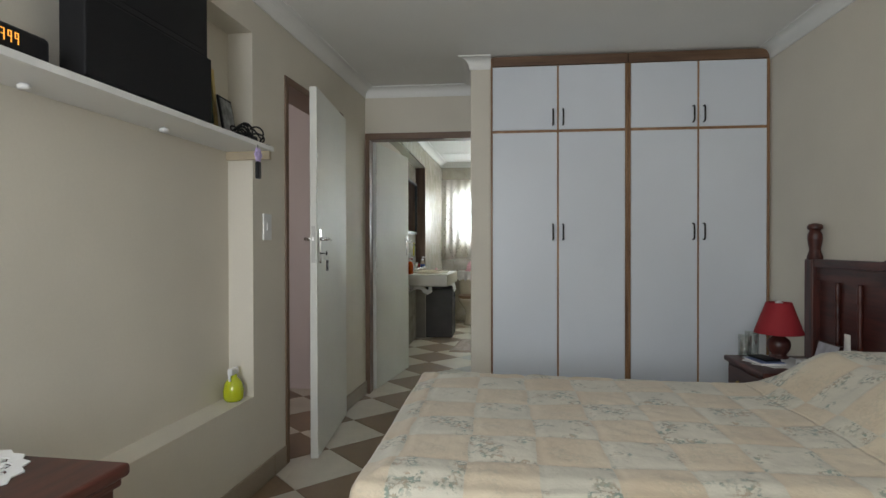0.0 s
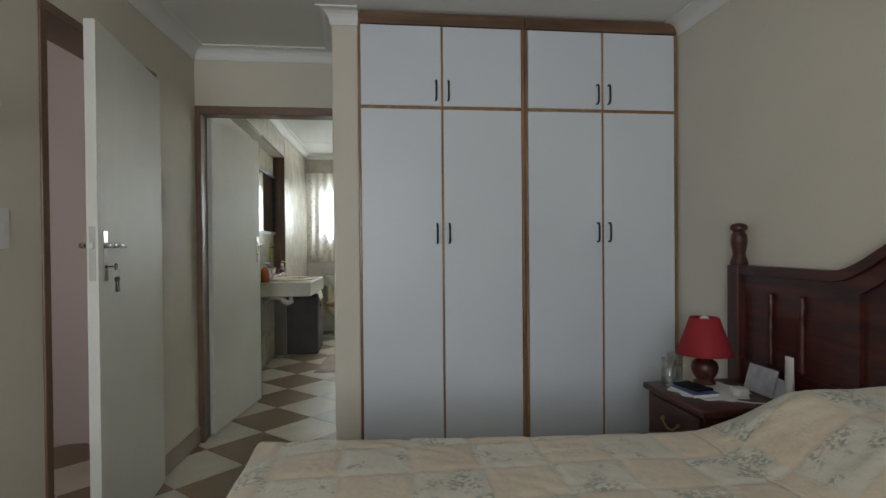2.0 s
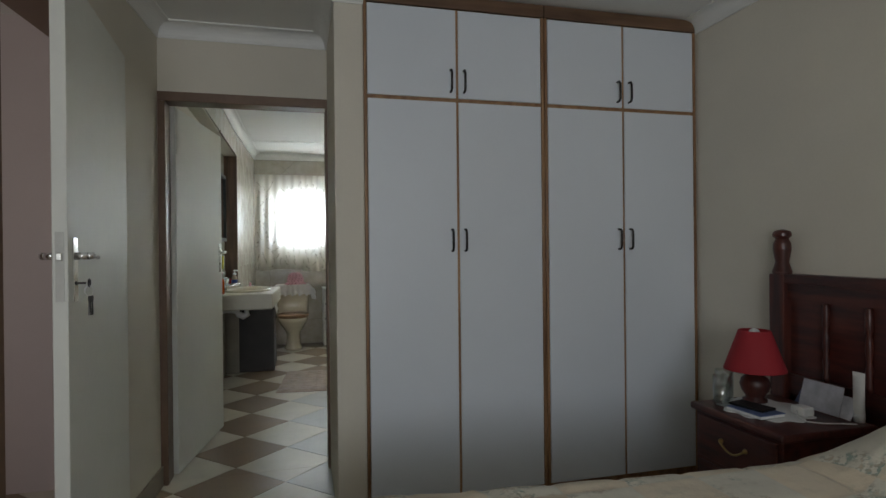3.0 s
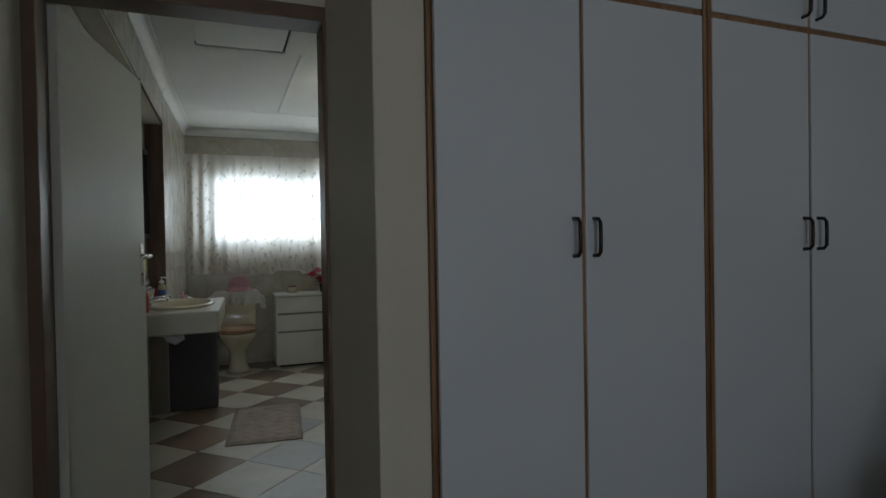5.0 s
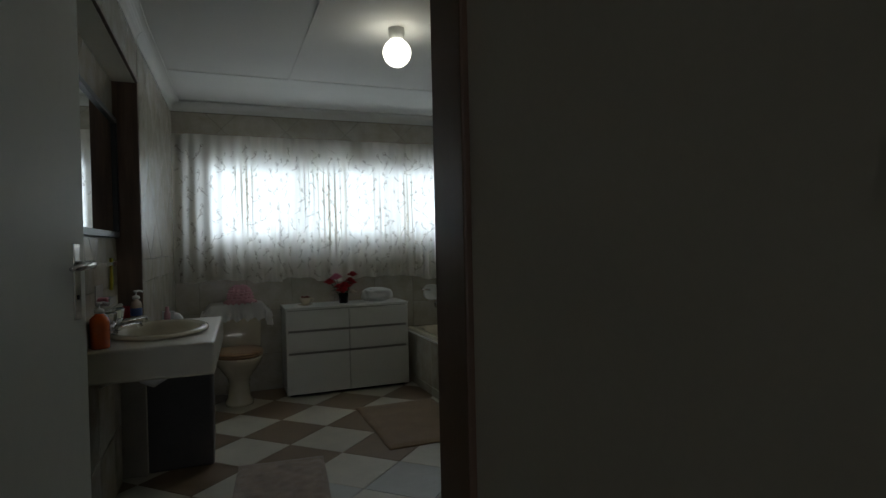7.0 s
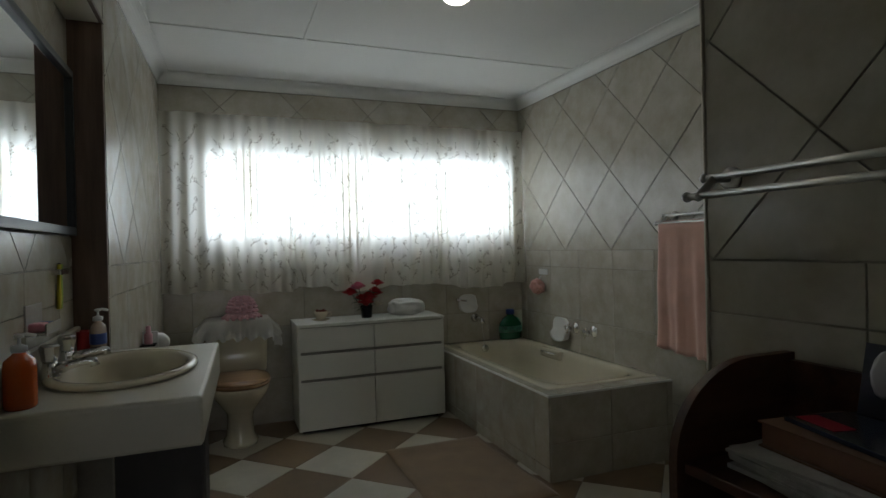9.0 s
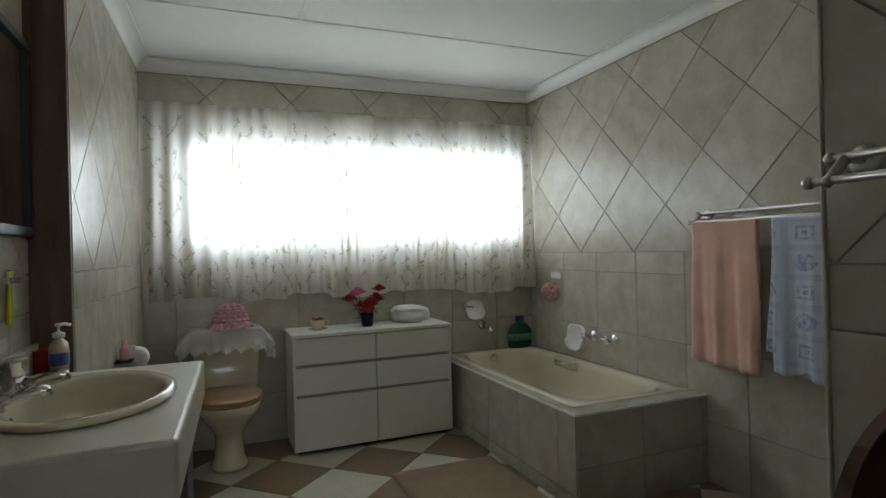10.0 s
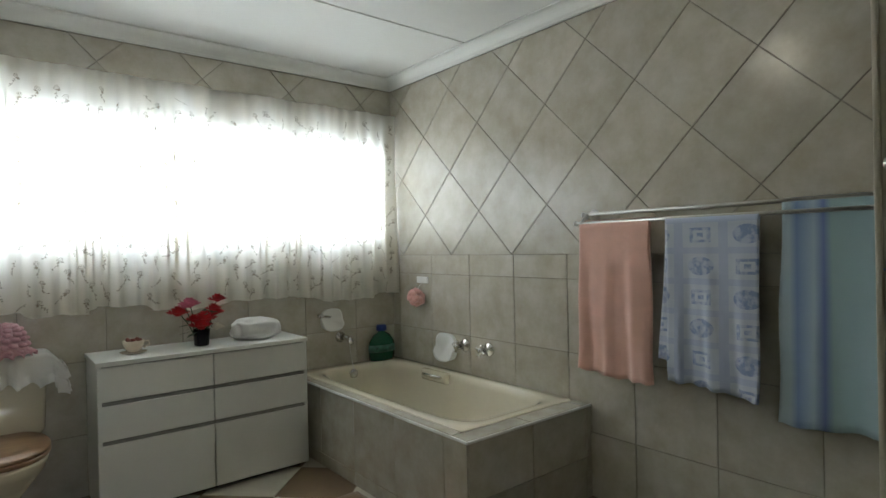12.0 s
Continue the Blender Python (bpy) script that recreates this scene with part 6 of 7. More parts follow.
for x, z, flip in ((1.44, 0.640, 0), (0, 0, 1)):
    t = thing("bath_tap", (1.44, 8.80, 0.64) if not flip else (1.86, 7.95, 0.63), "chrome wall bath tap with spout" if not flip else "pair of chrome wall tap handles over the bath", "tap")
    bm = bmesh.new()
    if not flip:
        lathe(bm, [(0.036, 0), (0.036, 0.006), (0.02, 0.014), (0.02, 0.03)], (1.44, BATH_NORTH - 0.006, 0.645), 18, Euler((math.pi / 2, 0, 0)).to_matrix().to_4x4())
        tube(bm, [(1.44, 8.81, 0.645), (1.44, 8.74, 0.648), (1.44, 8.69, 0.64), (1.44, 8.68, 0.615)], [0.02, 0.019, 0.018, 0.018], 12)
        part("spout", bm, CHROME, t, smooth=True)
    else:
        for y in (7.84, 8.05):
            bm = lathe(bmesh.new(), [(0.040, 0), (0.041, 0.004), (0.036, 0.010), (0.018, 0.018), (0.014, 0.03), (0.014, 0.058), (0.020, 0.062), (0.020, 0.082), (0.012, 0.088)], (BATH_EAST - 0.006, y, 0.628), 20, Euler((0, -math.pi / 2, 0)).to_matrix().to_4x4())
            q = part("handle", bm, CHROME, t, smooth=True)
            for a in (0.35, 0.35 + math.pi / 2):
                d_ = Vector((0, math.cos(a), math.sin(a))) * 0.036
                c_ = Vector((BATH_EAST - 0.078, y, 0.628))
                bm = tube(bmesh.new(), [c_ - d_, c_ - d_ * 0.8, c_, c_ + d_ * 0.8, c_ + d_], [0.009, 0.008, 0.006, 0.008, 0.009], 10)
                part("cross_arm", bm, CHROME, q, smooth=True)
for kind_, at, rz in (("shell", (BATH_EAST - 0.008, 8.22, 0.60), 0), ("shell", (1.37, BATH_NORTH - 0.008, 0.77), 90)):
    s_ = thing("soap_holder", at, "white ceramic shell soap dish fixed to the tiles", "soap dish", "wall soap dishes")
    bm = bmesh.new()
    rr = 0.095 if rz == 0 else 0.078
    prev = None
    for q in range(9):
        f = q / 8
        ring_ = []
        for k in range(28):
            a = 2 * math.pi * k / 28
            c, s = math.cos(a), math.sin(a)
            rad = rr * (1 - f) if q else rr
            ring_.append(bm.verts.new((-0.012 - 0.040 * (1 - f) ** 2 * (1 if s < 0 else 0.35), rad * math.copysign(abs(c) ** 0.7, c), 0.95 * rad * math.copysign(abs(s) ** 0.7, s))))
        if prev:
            for k in range(28):
                bm.faces.new((prev[k], prev[(k + 1) % 28], ring_[(k + 1) % 28], ring_[k]))
        else:
            back = [bm.verts.new((0.004, v.co.y * 0.92, v.co.z * 0.92)) for v in ring_]
            for k in range(28):
                bm.faces.new((back[k], back[(k + 1) % 28], ring_[(k + 1) % 28], ring_[k]))
        prev = ring_
    bmesh.ops.remove_doubles(bm, verts=bm.verts[:], dist=1e-5)
    bmesh.ops.recalc_face_normals(bm, faces=bm.faces[:])
    bmesh.ops.transform(bm, matrix=pose(*at, 0, 0, rz), verts=bm.verts[:])
    part("dish", bm, PLASTIC_WHITE, s_, smooth=True)
    if rz:
        bm = tube(bmesh.new(), [(1.285, BATH_NORTH - 0.03, 0.80), (1.31, BATH_NORTH - 0.036, 0.795), (1.36, BATH_NORTH - 0.03, 0.79)], [0.012, 0.009, 0.008], 10)
        lathe(bm, [(0.016, 0), (0.016, 0.02), (0.010, 0.03)], (1.29, BATH_NORTH - 0.006, 0.80), 16, Euler((math.pi / 2, 0, 0)).to_matrix().to_4x4())
        part("holder", bm, CHROME, s_, "chrome wall holder", smooth=True)
gb = thing("shampoo_bottle", (1.735, 8.735, TZ + 0.02), "large green bottle with a blue cap on the bath rim", "bottle")
bm = lathe(bmesh.new(), [(0.092, 0), (0.10, 0.01), (0.104, 0.08), (0.098, 0.13), (0.065, 0.175), (0.03, 0.195), (0.028, 0.21)], (0, 0, 0), 28)
bmesh.ops.transform(bm, matrix=Matrix.Translation((1.735, 8.775, TZ + 0.010)) @ Matrix.Diagonal((1, 0.48, 1, 1)), verts=bm.verts[:])
gbody = part("body", bm, material("green_plastic_bottle", (0.012, 0.10, 0.05), 0.2, bump=0.0, coat=0.5), gb, smooth=True)
part("cap", lathe(bmesh.new(), [(0.036, 0.205), (0.036, 0.235), (0.03, 0.245)], (1.735, 8.775, TZ + 0.010), 22), material("blue_cap", (0.02, 0.05, 0.22), 0.35, bump=0.0), gb, smooth=True)
part("label", loft([(1.735, 8.775, 0.1045, 0.0505, TZ + 0.07), (1.735, 8.775, 0.1045, 0.0505, TZ + 0.12)], 28, 2.0), material("teal_label", (0.05, 0.20, 0.14), 0.4, vary=0.5, big=30), gbody, "teal printed label", smooth=True)
lo = thing("bath_puff", (1.86, 8.47, 0.9), "pink net bath puff hanging from a wall hook", "bath puff")
bm = bmesh.new()
random.seed(8)
for k in range(60):
    a, b_ = random.uniform(0, 6.28), math.acos(random.uniform(-1, 1))
    d = Vector((math.sin(b_) * math.cos(a), math.sin(b_) * math.sin(a), math.cos(b_)))
    c = Vector((1.822, 8.475, 0.905)) + d * 0.041
    blob(bm, c, (0.020, 0.026, 0.024), 1, 0.6, k)
part("net", bm, material("coral_net", (0.80, 0.44, 0.40), 0.8, vary=0.2, sheen=0.3), lo, smooth=True)
part("hook", boxed(BATH_EAST - 0.018, BATH_EAST - 0.006, 8.41, 8.53, 0.995, 1.04, 0.005), PLASTIC_WHITE, lo, "white plastic hook")
part("cord", tube(bmesh.new(), [(BATH_EAST - 0.018, 8.47, 1.0), (1.84, 8.472, 0.97), (1.824, 8.475, 0.92)], 0.0015, 6), PLASTIC_WHITE, lo)


# ---- bathroom: towel rails and towels ----
def towel_rail(wall_x, y0, y1, label):
    r = thing("towel_rail", (wall_x, (y0 + y1) / 2, 1.33), label, "towel rail", "double towel rails")
    out, mid = wall_x - 0.10, wall_x - 0.055
    part("bar", tube(bmesh.new(), [(out, y0, 1.332), (out, y1, 1.332)], 0.008, 12), STEEL, r, smooth=True)
    part("bar", tube(bmesh.new(), [(mid, y0 + 0.01, 1.375), (mid, y1 - 0.01, 1.375)], 0.008, 12), STEEL, r, smooth=True)
    for y in (y0 + 0.03, y1 - 0.03):
        bm_ = bmesh.new()
        lathe(bm_, [(0.028, 0), (0.028, 0.006), (0.018, 0.012)], (wall_x, y, 1.372), 20, Euler((0, -math.pi / 2, 0)).to_matrix().to_4x4())
        tube(bm_, [(wall_x - 0.01, y, 1.372), (mid, y, 1.372), (out, y, 1.332), (out - 0.008, y, 1.326)], [0.009, 0.010, 0.010, 0.009], 10)
        part("bracket", bm_, STEEL, r, smooth=True)
    for y, x, z in ((y0 - 0.006, out, 1.332), (y1 + 0.006, out, 1.332), (y0 + 0.004, mid, 1.375), (y1 - 0.004, mid, 1.375)):
        part("finial", blob(bmesh.new(), (x, y, z), (0.012, 0.012, 0.012), 2), STEEL, r, smooth=True)


towel_rail(BATH_EAST - 0.006, 5.74, 7.115, "steel double towel rail on the tiled wall")
towel_rail(NIB_X - 0.006, 4.75, 5.632, "empty steel double towel rail on the dividing wall")


def towel(name, y0, y1, bx, bz, front, back, mat, label, seed, flare=0.02, stray=0.0):
    t = thing(name, (bx, (y0 + y1) / 2, bz), label, "towel", "hanging towels")
    total = front + back + 0.03

    def drape(u, v):
        d = v * total
        y = y0 + (y1 - y0) * u
        r = 0.013
        if d < back:
            x, z, f = bx + r, bz - (back - d), (back - d) / back
        elif d < back + 0.03:
            a = (d - back) / 0.03 * math.pi
            x, z, f = bx + r * math.cos(a), bz + r * math.sin(a), 0
        else:
            x, z, f = bx - r, bz - (d - back - 0.03), (d - back - 0.03) / front
        side = -1 if d > back else 1
        fold = 0.013 * math.sin(u * 15 + seed + f * 1.5) + 0.005 * math.sin(u * 37 + seed * 2) + 0.016 * noise.noise(Vector((u * 3, f * 2, seed)))
        x += fold * f * (1 if side < 0 else 0.15) - side * 0.004 + (side < 0) * -0.012 * f
        y += (u - 0.5) * flare * f * side * -1 + 0.008 * noise.noise(Vector((f * 3, seed, u)))
        y += stray * f * (side > 0)
        z -= (0.014 * math.sin(u * 2.5 + seed) + 0.004 * math.sin(u * 31)) * f
        return (x, y, z)

    return t, part("cloth", sheet(bmesh.new(), 30, 54, drape, 0.007), mat, t, smooth=True)


PEACH = material("peach_terry", (0.76, 0.45, 0.36), 0.95, vary=0.08, big=9, small=420, bump=0.6, sheen=0.4)
RAIL_OUT, RAIL_MID = BATH_EAST - 0.106, BATH_EAST - 0.061
t, c = towel("peach_towel", 6.735, 7.095, RAIL_OUT, 1.332, 0.685, 0.55, PEACH, "peach terry towel hanging over the rail", 1.0)


def patterned(name, build):
    m, nt, p = nodes_of(name)
    co_ = nt.nodes.new("ShaderNodeTexCoord")
    sep = nt.nodes.new("ShaderNodeSeparateXYZ")
    nt.links.new(co_.outputs["Object"], sep.inputs[0])
    nt.links.new(build(nt, sep.outputs["Y"], sep.outputs["Z"]), p.inputs["Base Color"])
    p.inputs["Roughness"].default_value, p.inputs["Sheen Weight"].default_value = 0.95, 0.35
    b_ = nt.nodes.new("ShaderNodeBump")
    b_.inputs["Strength"].default_value, b_.inputs["Distance"].default_value = 0.6, 0.004
    nt.links.new(noise_node(nt, 420, 2).outputs["Fac"], b_.inputs["Height"])
    nt.links.new(b_.outputs["Normal"], p.inputs["Normal"])
    return m


def calc(nt, op, a, b=None, c=None):
    n_ = nt.nodes.new("ShaderNodeMath")
    n_.operation = op
    for k, v in enumerate((a, b, c)):
        if v is None:
            continue
        if isinstance(v, (int, float)):
            n_.inputs[k].default_value = v
        else:
            nt.links.new(v, n_.inputs[k])
    return n_.outputs[0]


def block_print(nt, y, z):
    # woven squares in pale grid lines, each with a round or barred motif
    u, v = calc(nt, "FRACT", calc(nt, "MULTIPLY", y, 5.6)), calc(nt, "FRACT", calc(nt, "MULTIPLY", calc(nt, "ADD", z, 0.02), 8.2))
    du, dv = calc(nt, "ABSOLUTE", calc(nt, "SUBTRACT", u, 0.5)), calc(nt, "ABSOLUTE", calc(nt, "SUBTRACT", v, 0.5))
    edge_ = calc(nt, "LESS_THAN", calc(nt, "MAXIMUM", du, dv), 0.40)
    d = calc(nt, "SQRT", calc(nt, "ADD", calc(nt, "MULTIPLY", du, du), calc(nt, "MULTIPLY", dv, dv)))
    disc = calc(nt, "LESS_THAN", d, 0.30)
    top_ = calc(nt, "MAXIMUM", du, dv)
    bars = calc(nt, "MULTIPLY", calc(nt, "LESS_THAN", top_, 0.24), calc(nt, "GREATER_THAN", top_, 0.15))
    bars = calc(nt, "ADD", bars, calc(nt, "LESS_THAN", top_, 0.07))
    cell = calc(nt, "ADD", calc(nt, "FLOOR", calc(nt, "MULTIPLY", y, 5.6)), calc(nt, "FLOOR", calc(nt, "MULTIPLY", calc(nt, "ADD", z, 0.02), 8.2)))
    odd = calc(nt, "FLOORED_MODULO", cell, 2.0)
    motif = calc(nt, "ADD", calc(nt, "MULTIPLY", disc, odd), calc(nt, "MULTIPLY", calc(nt, "MULTIPLY", bars, edge_), calc(nt, "SUBTRACT", 1.0, odd)))
    soft = mixed(nt, (0.50, 0.56, 0.72), (0.60, 0.65, 0.76), edge_)
    return mixed(nt, soft, (0.26, 0.34, 0.58), calc(nt, "MULTIPLY", calc(nt, "MULTIPLY", motif, 0.92), ramp(nt, noise_node(nt, 42, 2).outputs["Fac"], [(0.40, (0.25,) * 3), (0.58, (1, 1, 1))])))


def stripe_print(nt, y, z):
    r = nt.nodes.new("ShaderNodeValToRGB")
    stops = [(0.0, (0.28, 0.36, 0.62)), (0.24, (0.30, 0.38, 0.62)), (0.30, (0.52, 0.62, 0.70)), (0.38, (0.17, 0.24, 0.56)), (0.42, (0.42, 0.58, 0.64)), (0.68, (0.38, 0.54, 0.56)), (0.73, (0.20, 0.27, 0.58)), (0.79, (0.46, 0.60, 0.68)), (0.90, (0.22, 0.32, 0.58)), (0.95, (0.46, 0.58, 0.64))]
    while len(r.color_ramp.elements) < len(stops):
        r.color_ramp.elements.new(0.5)
    for e, (q, c_) in zip(r.color_ramp.elements, stops):
        e.position, e.color = q, (*c_, 1)
    nt.links.new(calc(nt, "DIVIDE", calc(nt, "SUBTRACT", y, 5.76), 0.48), r.inputs["Fac"])
    return r.outputs["Color"]


towel("blue_towel", 6.30, 6.66, RAIL_OUT, 1.332, 0.68, 0.60, patterned("blue_block_terry", block_print), "blue and white towel woven with square motifs", 2.4, 0.0, 0.055)
towel("striped_towel", 5.76, 6.24, RAIL_MID, 1.375, 0.80, 0.70, patterned("blue_green_stripe_terry", stripe_print), "blue and green striped bath towel on the rail", 4.1, 0.05)

# ---- bathroom: mats ----
MATM = material("taupe_bath_mat", (0.40, 0.31, 0.26), 0.98, vary=0.2, big=14, small=240, bump=0.7, sheen=0.3)
bmat = thing("bath_mat", (-0.24, 6.67, 0), "ribbed taupe bath mat on the tiled floor", "mat")


def mat_sheet(x0, x1, y0, y1, ribs):
    def place(u, v):
        x, y = x0 + (x1 - x0) * u, y0 + (y1 - y0) * v
        edge_ = min(u, 1 - u, v, 1 - v)
        z = 0.004 + 0.012 * min(1, edge_ * 18)
        if ribs:
            z += 0.005 * max(0, math.sin(v * 60)) * max(0, math.sin(u * 30)) * (edge_ > 0.06)
        return (x + 0.006 * noise.noise(Vector((u * 4, v * 4, 2))), y + 0.006 * noise.noise(Vector((u * 4, v * 4, 5))), z)
    return place


bm = sheet(bmesh.new(), 80, 120, mat_sheet(-0.235, 0.235, -0.42, 0.42, True), 0.003)
bmesh.ops.transform(bm, matrix=pose(-0.237, 6.685, 0.001, 0, 0, -5.5), verts=bm.verts[:])
part("mat_body", bm, MATM, bmat, smooth=True)
bmat2 = thing("bath_mat", (0.74, 7.5, 0), "plain brown mat beside the bathtub", "mat")
bm = sheet(bmesh.new(), 30, 50, mat_sheet(0.42, 1.04, 7.0, 7.95, False), 0.003)
part("mat_body", bm, material("brown_bath_mat", (0.23, 0.145, 0.078), 0.98, vary=0.15, big=8, small=240, bump=0.6, sheen=0.3), bmat2, smooth=True)

# ---- bathroom: open shelf unit by the dividing wall ----
UNITWOOD = wood("dark_red_stained_wood", (0.055, 0.020, 0.012), (0.14, 0.058, 0.032), 0.4, along=(0.15, 1, 1), coat=0.15)
un = thing("shelf_unit", (0.46, 5.1, 0), "dark stained wooden shelf unit with rounded sides", "shelf unit")
for y in (4.73, 5.445):
    outline = [(0.30, y, 0.0), (0.615, y, 0.0), (0.615, y, 1.0), (0.50, y, 1.0)] + [(0.50 - 0.20 * math.sin(a), y, 0.82 + 0.18 * math.cos(a)) for a in [math.pi / 2 * k / 10 for k in range(1, 11)]]
    bm = prism(bmesh.new(), outline, (0, 0.02, 0))
    bmesh.ops.recalc_face_normals(bm, faces=bm.faces[:])
    part("side", bm, UNITWOOD, un)
part("back", boxed(0.597, 0.614, 4.75, 5.445, 0.08, 0.985), UNITWOOD, un)
for z in (0.10, 0.46, 0.80):
    part("shelf", boxed(0.318, 0.597, 4.75, 5.445, z, z + 0.02, 0.003), UNITWOOD, un)
PAPER = material("magazine_paper", (0.46, 0.45, 0.45), 0.6, vary=0.15, big=20, small=90)
random.seed(31)
z = 0.821
for k in range(6):
    mg = thing("magazine", (0.46, 5.25, z), "white-edged magazine in a pile on the shelf unit", "magazine", "magazine pile")
    T = Matrix.Translation((0.455, 5.235, z)) @ Euler((0, 0, radians(random.uniform(-12, 12)))).to_matrix().to_4x4()
    h = random.uniform(0.005, 0.010)
    part("paper_block", boxed(-0.105, 0.105, -0.145, 0.145, 0, h, 0.001, T), PAPER, mg)
    z += h + 0.0008
bk = thing("thick_book", (0.48, 5.22, z), "thick brown book lying on the magazines", "book")
T = Matrix.Translation((0.478, 5.22, z)) @ Euler((0, 0, radians(-7))).to_matrix().to_4x4()
part("page_block", boxed(-0.09, 0.086, -0.121, 0.121, 0.004, 0.041, 0.001, T), material("red_brown_page_edge", (0.20, 0.095, 0.06), 0.7, vary=0.12, small=200), bk)
part("cover", boxed(0.078, 0.09, -0.125, 0.125, 0.0, 0.045, 0.003, T), material("brown_book_spine", (0.16, 0.075, 0.045), 0.6, vary=0.15), bk)
part("cover", boxed(-0.095, 0.078, -0.125, 0.125, 0.0, 0.0035, 0.001, T), material("brown_book_back", (0.16, 0.075, 0.045), 0.6, vary=0.15), bk)
part("cover", boxed(-0.095, 0.078, -0.125, 0.125, 0.0415, 0.045, 0.001, T), material("brown_book_cloth", (0.16, 0.075, 0.045), 0.6, vary=0.15), bk)
z += 0.046
gm = thing("glossy_magazine", (0.49, 5.2, z), "glossy dark magazine with red and pale shapes", "magazine")
T = Matrix.Translation((0.49, 5.205, z)) @ Euler((0, 0, radians(-14))).to_matrix().to_4x4()
part("cover_sheet", boxed(-0.085, 0.085, -0.11, 0.11, 0.0, 0.008, 0.001, T), material("dark_gloss_print", (0.03, 0.035, 0.06), 0.18, bump=0.0), gm)
part("print", boxed(-0.07, -0.03, 0.02, 0.10, 0.0085, 0.0095, 0.0, T), material("red_print", (0.40, 0.03, 0.05), 0.25, bump=0.0), gm, "red printed shape")
card = thing("standing_card", (0.565, 5.2, z), "dark blue card with pale shapes leaning upright", "card")
T = Matrix.Translation((0.552, 5.205, z + 0.0085)) @ Euler((0, radians(12), radians(-4))).to_matrix().to_4x4()
part("sheet", boxed(0, 0.004, -0.085, 0.085, 0, 0.125, 0.001, T), material("navy_card", (0.02, 0.022, 0.05), 0.3, bump=0.0), card)
for yy, zz in ((0.045, 0.075), (-0.035, 0.06)):
    bm = blob(bmesh.new(), (0, 0, 0), (0.0012, 0.026, 0.042), 2)
    bmesh.ops.transform(bm, matrix=T @ Matrix.Translation((-0.0008, yy, zz)), verts=bm.verts[:])
    part("print", bm, material("pale_print", (0.45, 0.42, 0.46), 0.3, bump=0.0), card, "pale printed oval", smooth=True)
structure("corner_trim", boxed(NIB_X - 0.010, NIB_X - 0.001, NIB_Y + 0.001, NIB_Y + 0.010, 0, BATH_TOP - 0.08, 0.003), material("cream_pvc_trim", (0.66, 0.62, 0.52), 0.35), "cream corner trim of the tiled wall", "trim")

# ---- tiles, last ----
def floor_colour(c):
    col = round((c[0] + 0.39) / H_FLOOR)
    if col % 2 == 0:
        return FLOOR_WHITE
    return FLOOR_GREY if c[0] > -0.3 and c[1] < 6.75 and c[1] > 4.0 else FLOOR_BROWN


def floor_tiles(x0, x1, y0, y1):
    lay(floor, "floor_tile", (0, 0, -0.006), (1, 0, 0), (0, 1, 0), (0, 0, 1), diamonds(-0.39, 4.38, H_FLOOR, x0, x1, y0, y1), (x0, x1, y0, y1), floor_colour)


floor_tiles(WEST, EAST, SOUTH, NORTH + 0.05)
floor_tiles(-1.044, BATH_EAST, NORTH + 0.05, BATH_NORTH)
floor_tiles(-2.29, WEST, 2.06, 4.6)
floor_tiles(WEST - 0.4, WEST, SOUTH, 2.06)
LOW_ROWS = ((0.0, 0.3155), (0.3155, 0.688), (0.688, LINE_LOW), (LINE_LOW, LINE_TOP))


def wall_tiles(parent, o, u, n, w, low0=0.0, holes=((None),), a0=0.0, d0=0.0, top=BATH_TOP - 0.07, field=None):
    for f in field or [(0, w, low0, top)]:
        u0, u1, v0, v1 = f
        if v0 < LINE_TOP:
            lay(parent, "wall_tile", o, u, (0, 0, 1), n, squares(a0, PITCH, LOW_ROWS, u0, u1), (u0, u1, v0, min(v1, LINE_TOP)), TILE)
        if v1 > LINE_TOP:
            lay(parent, "wall_tile", o, u, (0, 0, 1), n, diamonds(d0, LINE_TOP, H_WALL, u0, u1, LINE_TOP, v1), (u0, u1, max(v0, LINE_TOP + 0.002), v1), TILE)


# tiles end short so bare grout draws the shadow line under the cornice
WT = BATH_TOP - 0.083
# u runs so that u x z points into the room
wall_tiles(wall_bath_east, (BATH_EAST, BATH_NORTH, 0), (0, -1, 0), (-1, 0, 0), BATH_NORTH - NIB_Y, a0=BATH_NORTH - 8.75, d0=BATH_NORTH - 7.645, field=[(0, BATH_NORTH - 5.5, 0, WT)])
wx = lambda x: x + 0.9
wall_tiles(wall_window, (-0.9, BATH_NORTH, 0), (1, 0, 0), (0, -1, 0), 0, a0=wx(0.077), d0=wx(0.585),
           field=[(wx(-0.9), wx(BATH_EAST - 0.006), 0, WZ0 - 0.022), (wx(-0.9), wx(BATH_EAST - 0.006), WZ1 + 0.002, WT), (wx(-0.9), wx(W0), WZ0 - 0.022, WZ1 + 0.002), (wx(W1), wx(BATH_EAST - 0.006), WZ0 - 0.022, WZ1 + 0.002)])
lw = (L1 - L0).normalized()
wall_tiles(wall_bath_west, tuple(L0), tuple(lw), (lw.y, -lw.x, 0), 0, a0=7.575 - 7.205, d0=7.51 - 7.205, field=[(0.004, (L1 - L0).length - 0.006, 0, WT)])
wall_tiles(wall_niche, (-1.018, 6.0, 0), (0, 1, 0), (1, 0, 0), 0, a0=0.24, d0=0.62, field=[(0, 1.185, 0, 1.30), (0, 1.185, 1.94, 2.14)])
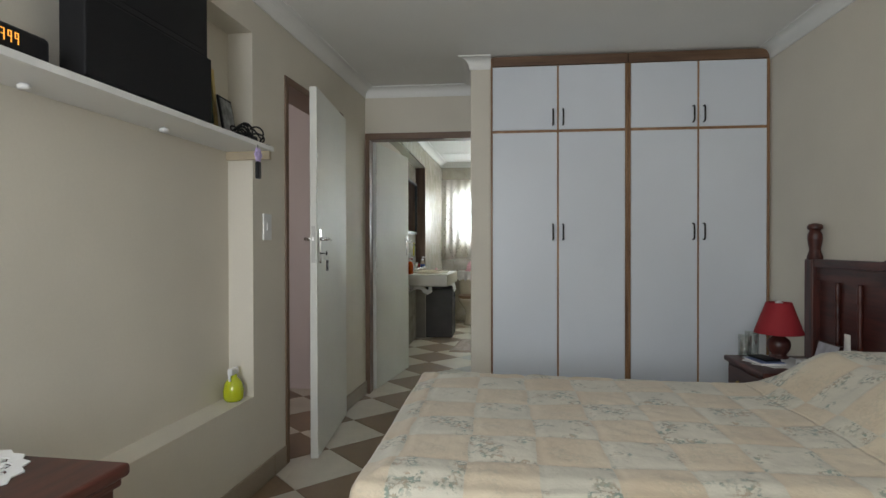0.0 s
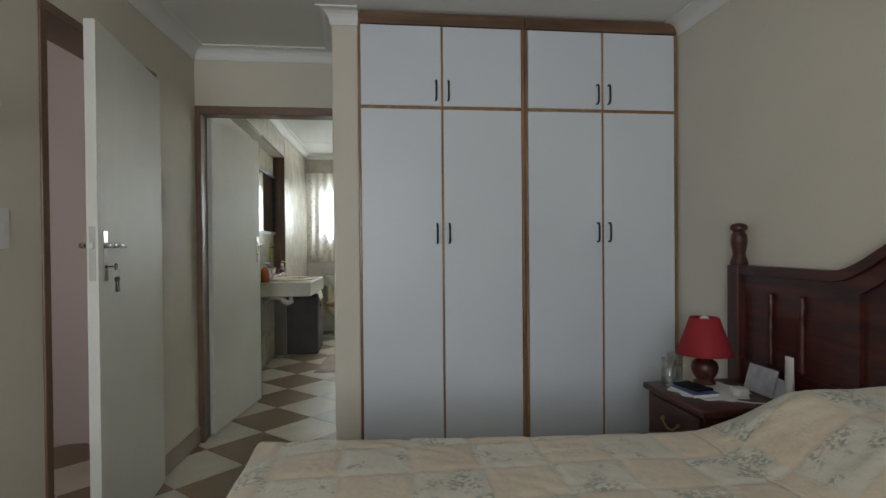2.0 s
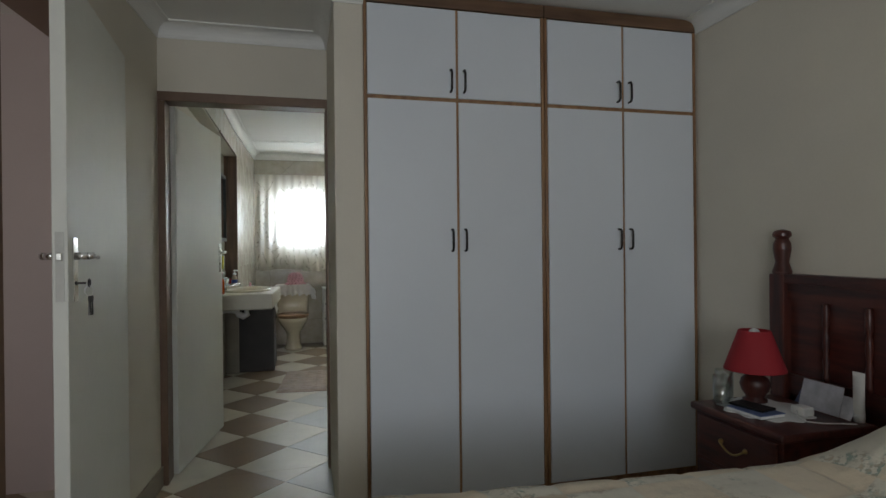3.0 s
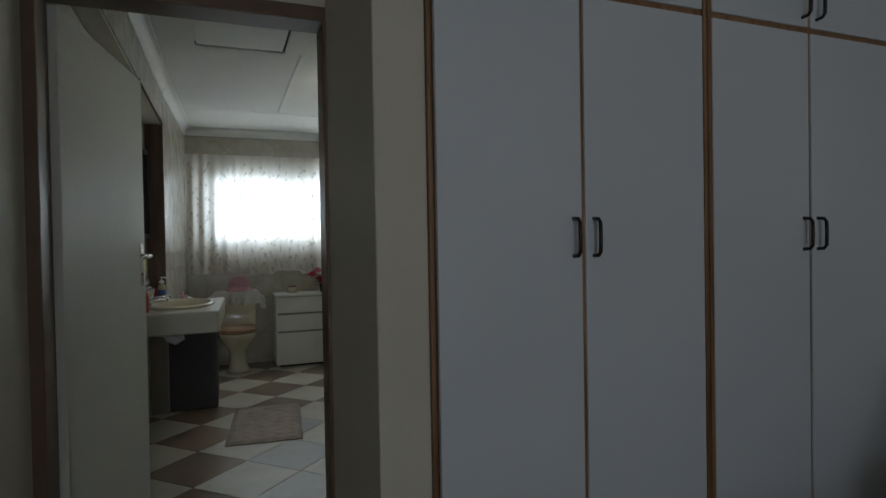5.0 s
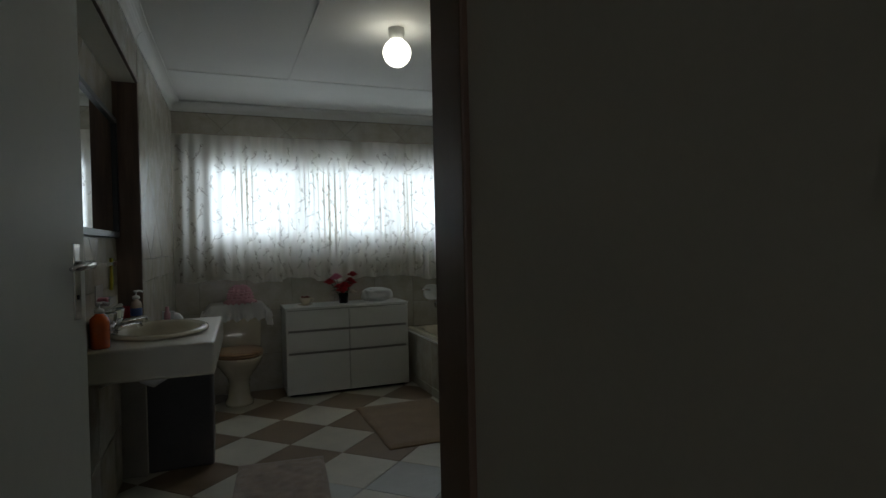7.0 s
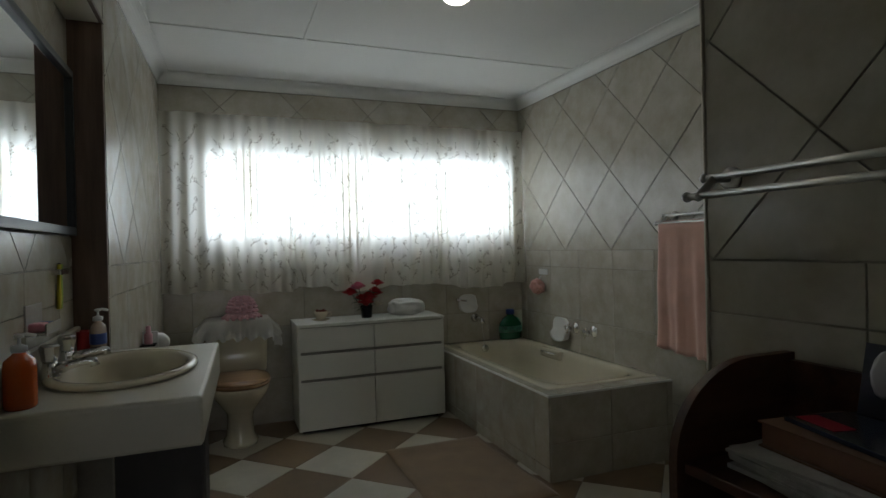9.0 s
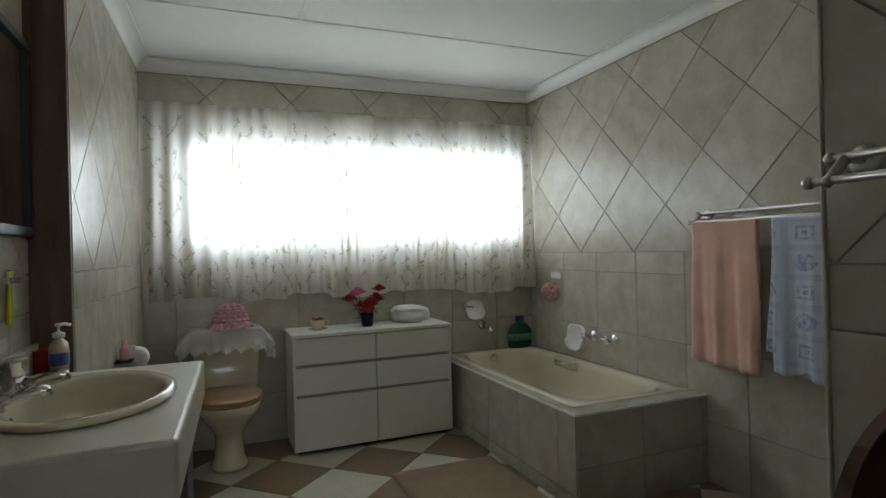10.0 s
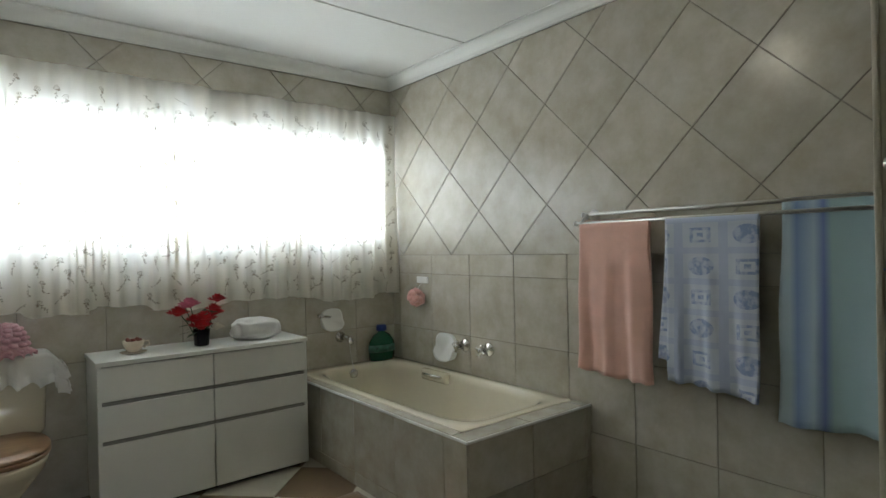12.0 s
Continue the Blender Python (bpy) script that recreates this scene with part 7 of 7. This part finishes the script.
wall_tiles(wall_niche, (-0.90, 4.612, 0), (0, 1, 0), (1, 0, 0), 0, d0=1.158, field=[(0, 2.593, 2.152, WT)])
wall_tiles(wall_nib, (NIB_X, NIB_Y, 0), (0, -1, 0), (-1, 0, 0), 0, a0=0.36, d0=0.014, field=[(0, NIB_Y - NORTH - 0.12, 0, WT)])
wall_tiles(wall_nib, (NIB_X + 0.14, NIB_Y, 0), (-1, 0, 0), (0, 1, 0), 0, field=[(0, 0.14, 0, WT)])
# bath surround: front, end and top edge
lay(surround, "surround_tile", (TX0, TY1, 0), (0, -1, 0), (0, 0, 1), (-1, 0, 0), squares(TY1 - 8.77, PITCH, ((0.0, 0.072), (0.072, TZ)), 0, TY1 - TY0), (0, TY1 - TY0, 0, TZ), TILE)
lay(surround, "surround_tile", (TX0, TY0, 0), (1, 0, 0), (0, 0, 1), (0, -1, 0), squares(0.0, PITCH + 0.01, ((0.0, 0.20), (0.20, TZ)), 0, TX1 - TX0), (0, TX1 - TX0, 0, TZ), TILE)
lay(surround, "surround_tile", (TX0, TY0, TZ), (0, 1, 0), (-1, 0, 0), (0, 0, 1), [((0.1 + 0.3725 * (k + 0.5), -0.0265), [(-0.1837, -0.0245), (0.1837, -0.0245), (0.1837, 0.0245), (-0.1837, 0.0245)]) for k in range(5)], (0.1, TY1 - TY0, -0.056, 0), TILE)
lay(surround, "surround_tile", (TX0, TY0, TZ), (1, 0, 0), (0, 1, 0), (0, 0, 1), [((0.3725 * (k + 0.5), 0.048), [(-0.1837, -0.046), (0.1837, -0.046), (0.1837, 0.046), (-0.1837, 0.046)]) for k in range(3)], (0, TX1 - TX0, 0, 0.1), TILE)
bm = boxed(TX0 - 0.009, TX0 - 0.001, TY0 - 0.008, TY1, TZ - 0.006, TZ + 0.006, 0.002)
box(bm, TX0 - 0.001, TX1, TY0 - 0.009, TY0 - 0.001, TZ - 0.006, TZ + 0.006, 0.002)
part("edge_strip", bm, CORNICE, bath, "white tile edge strip")
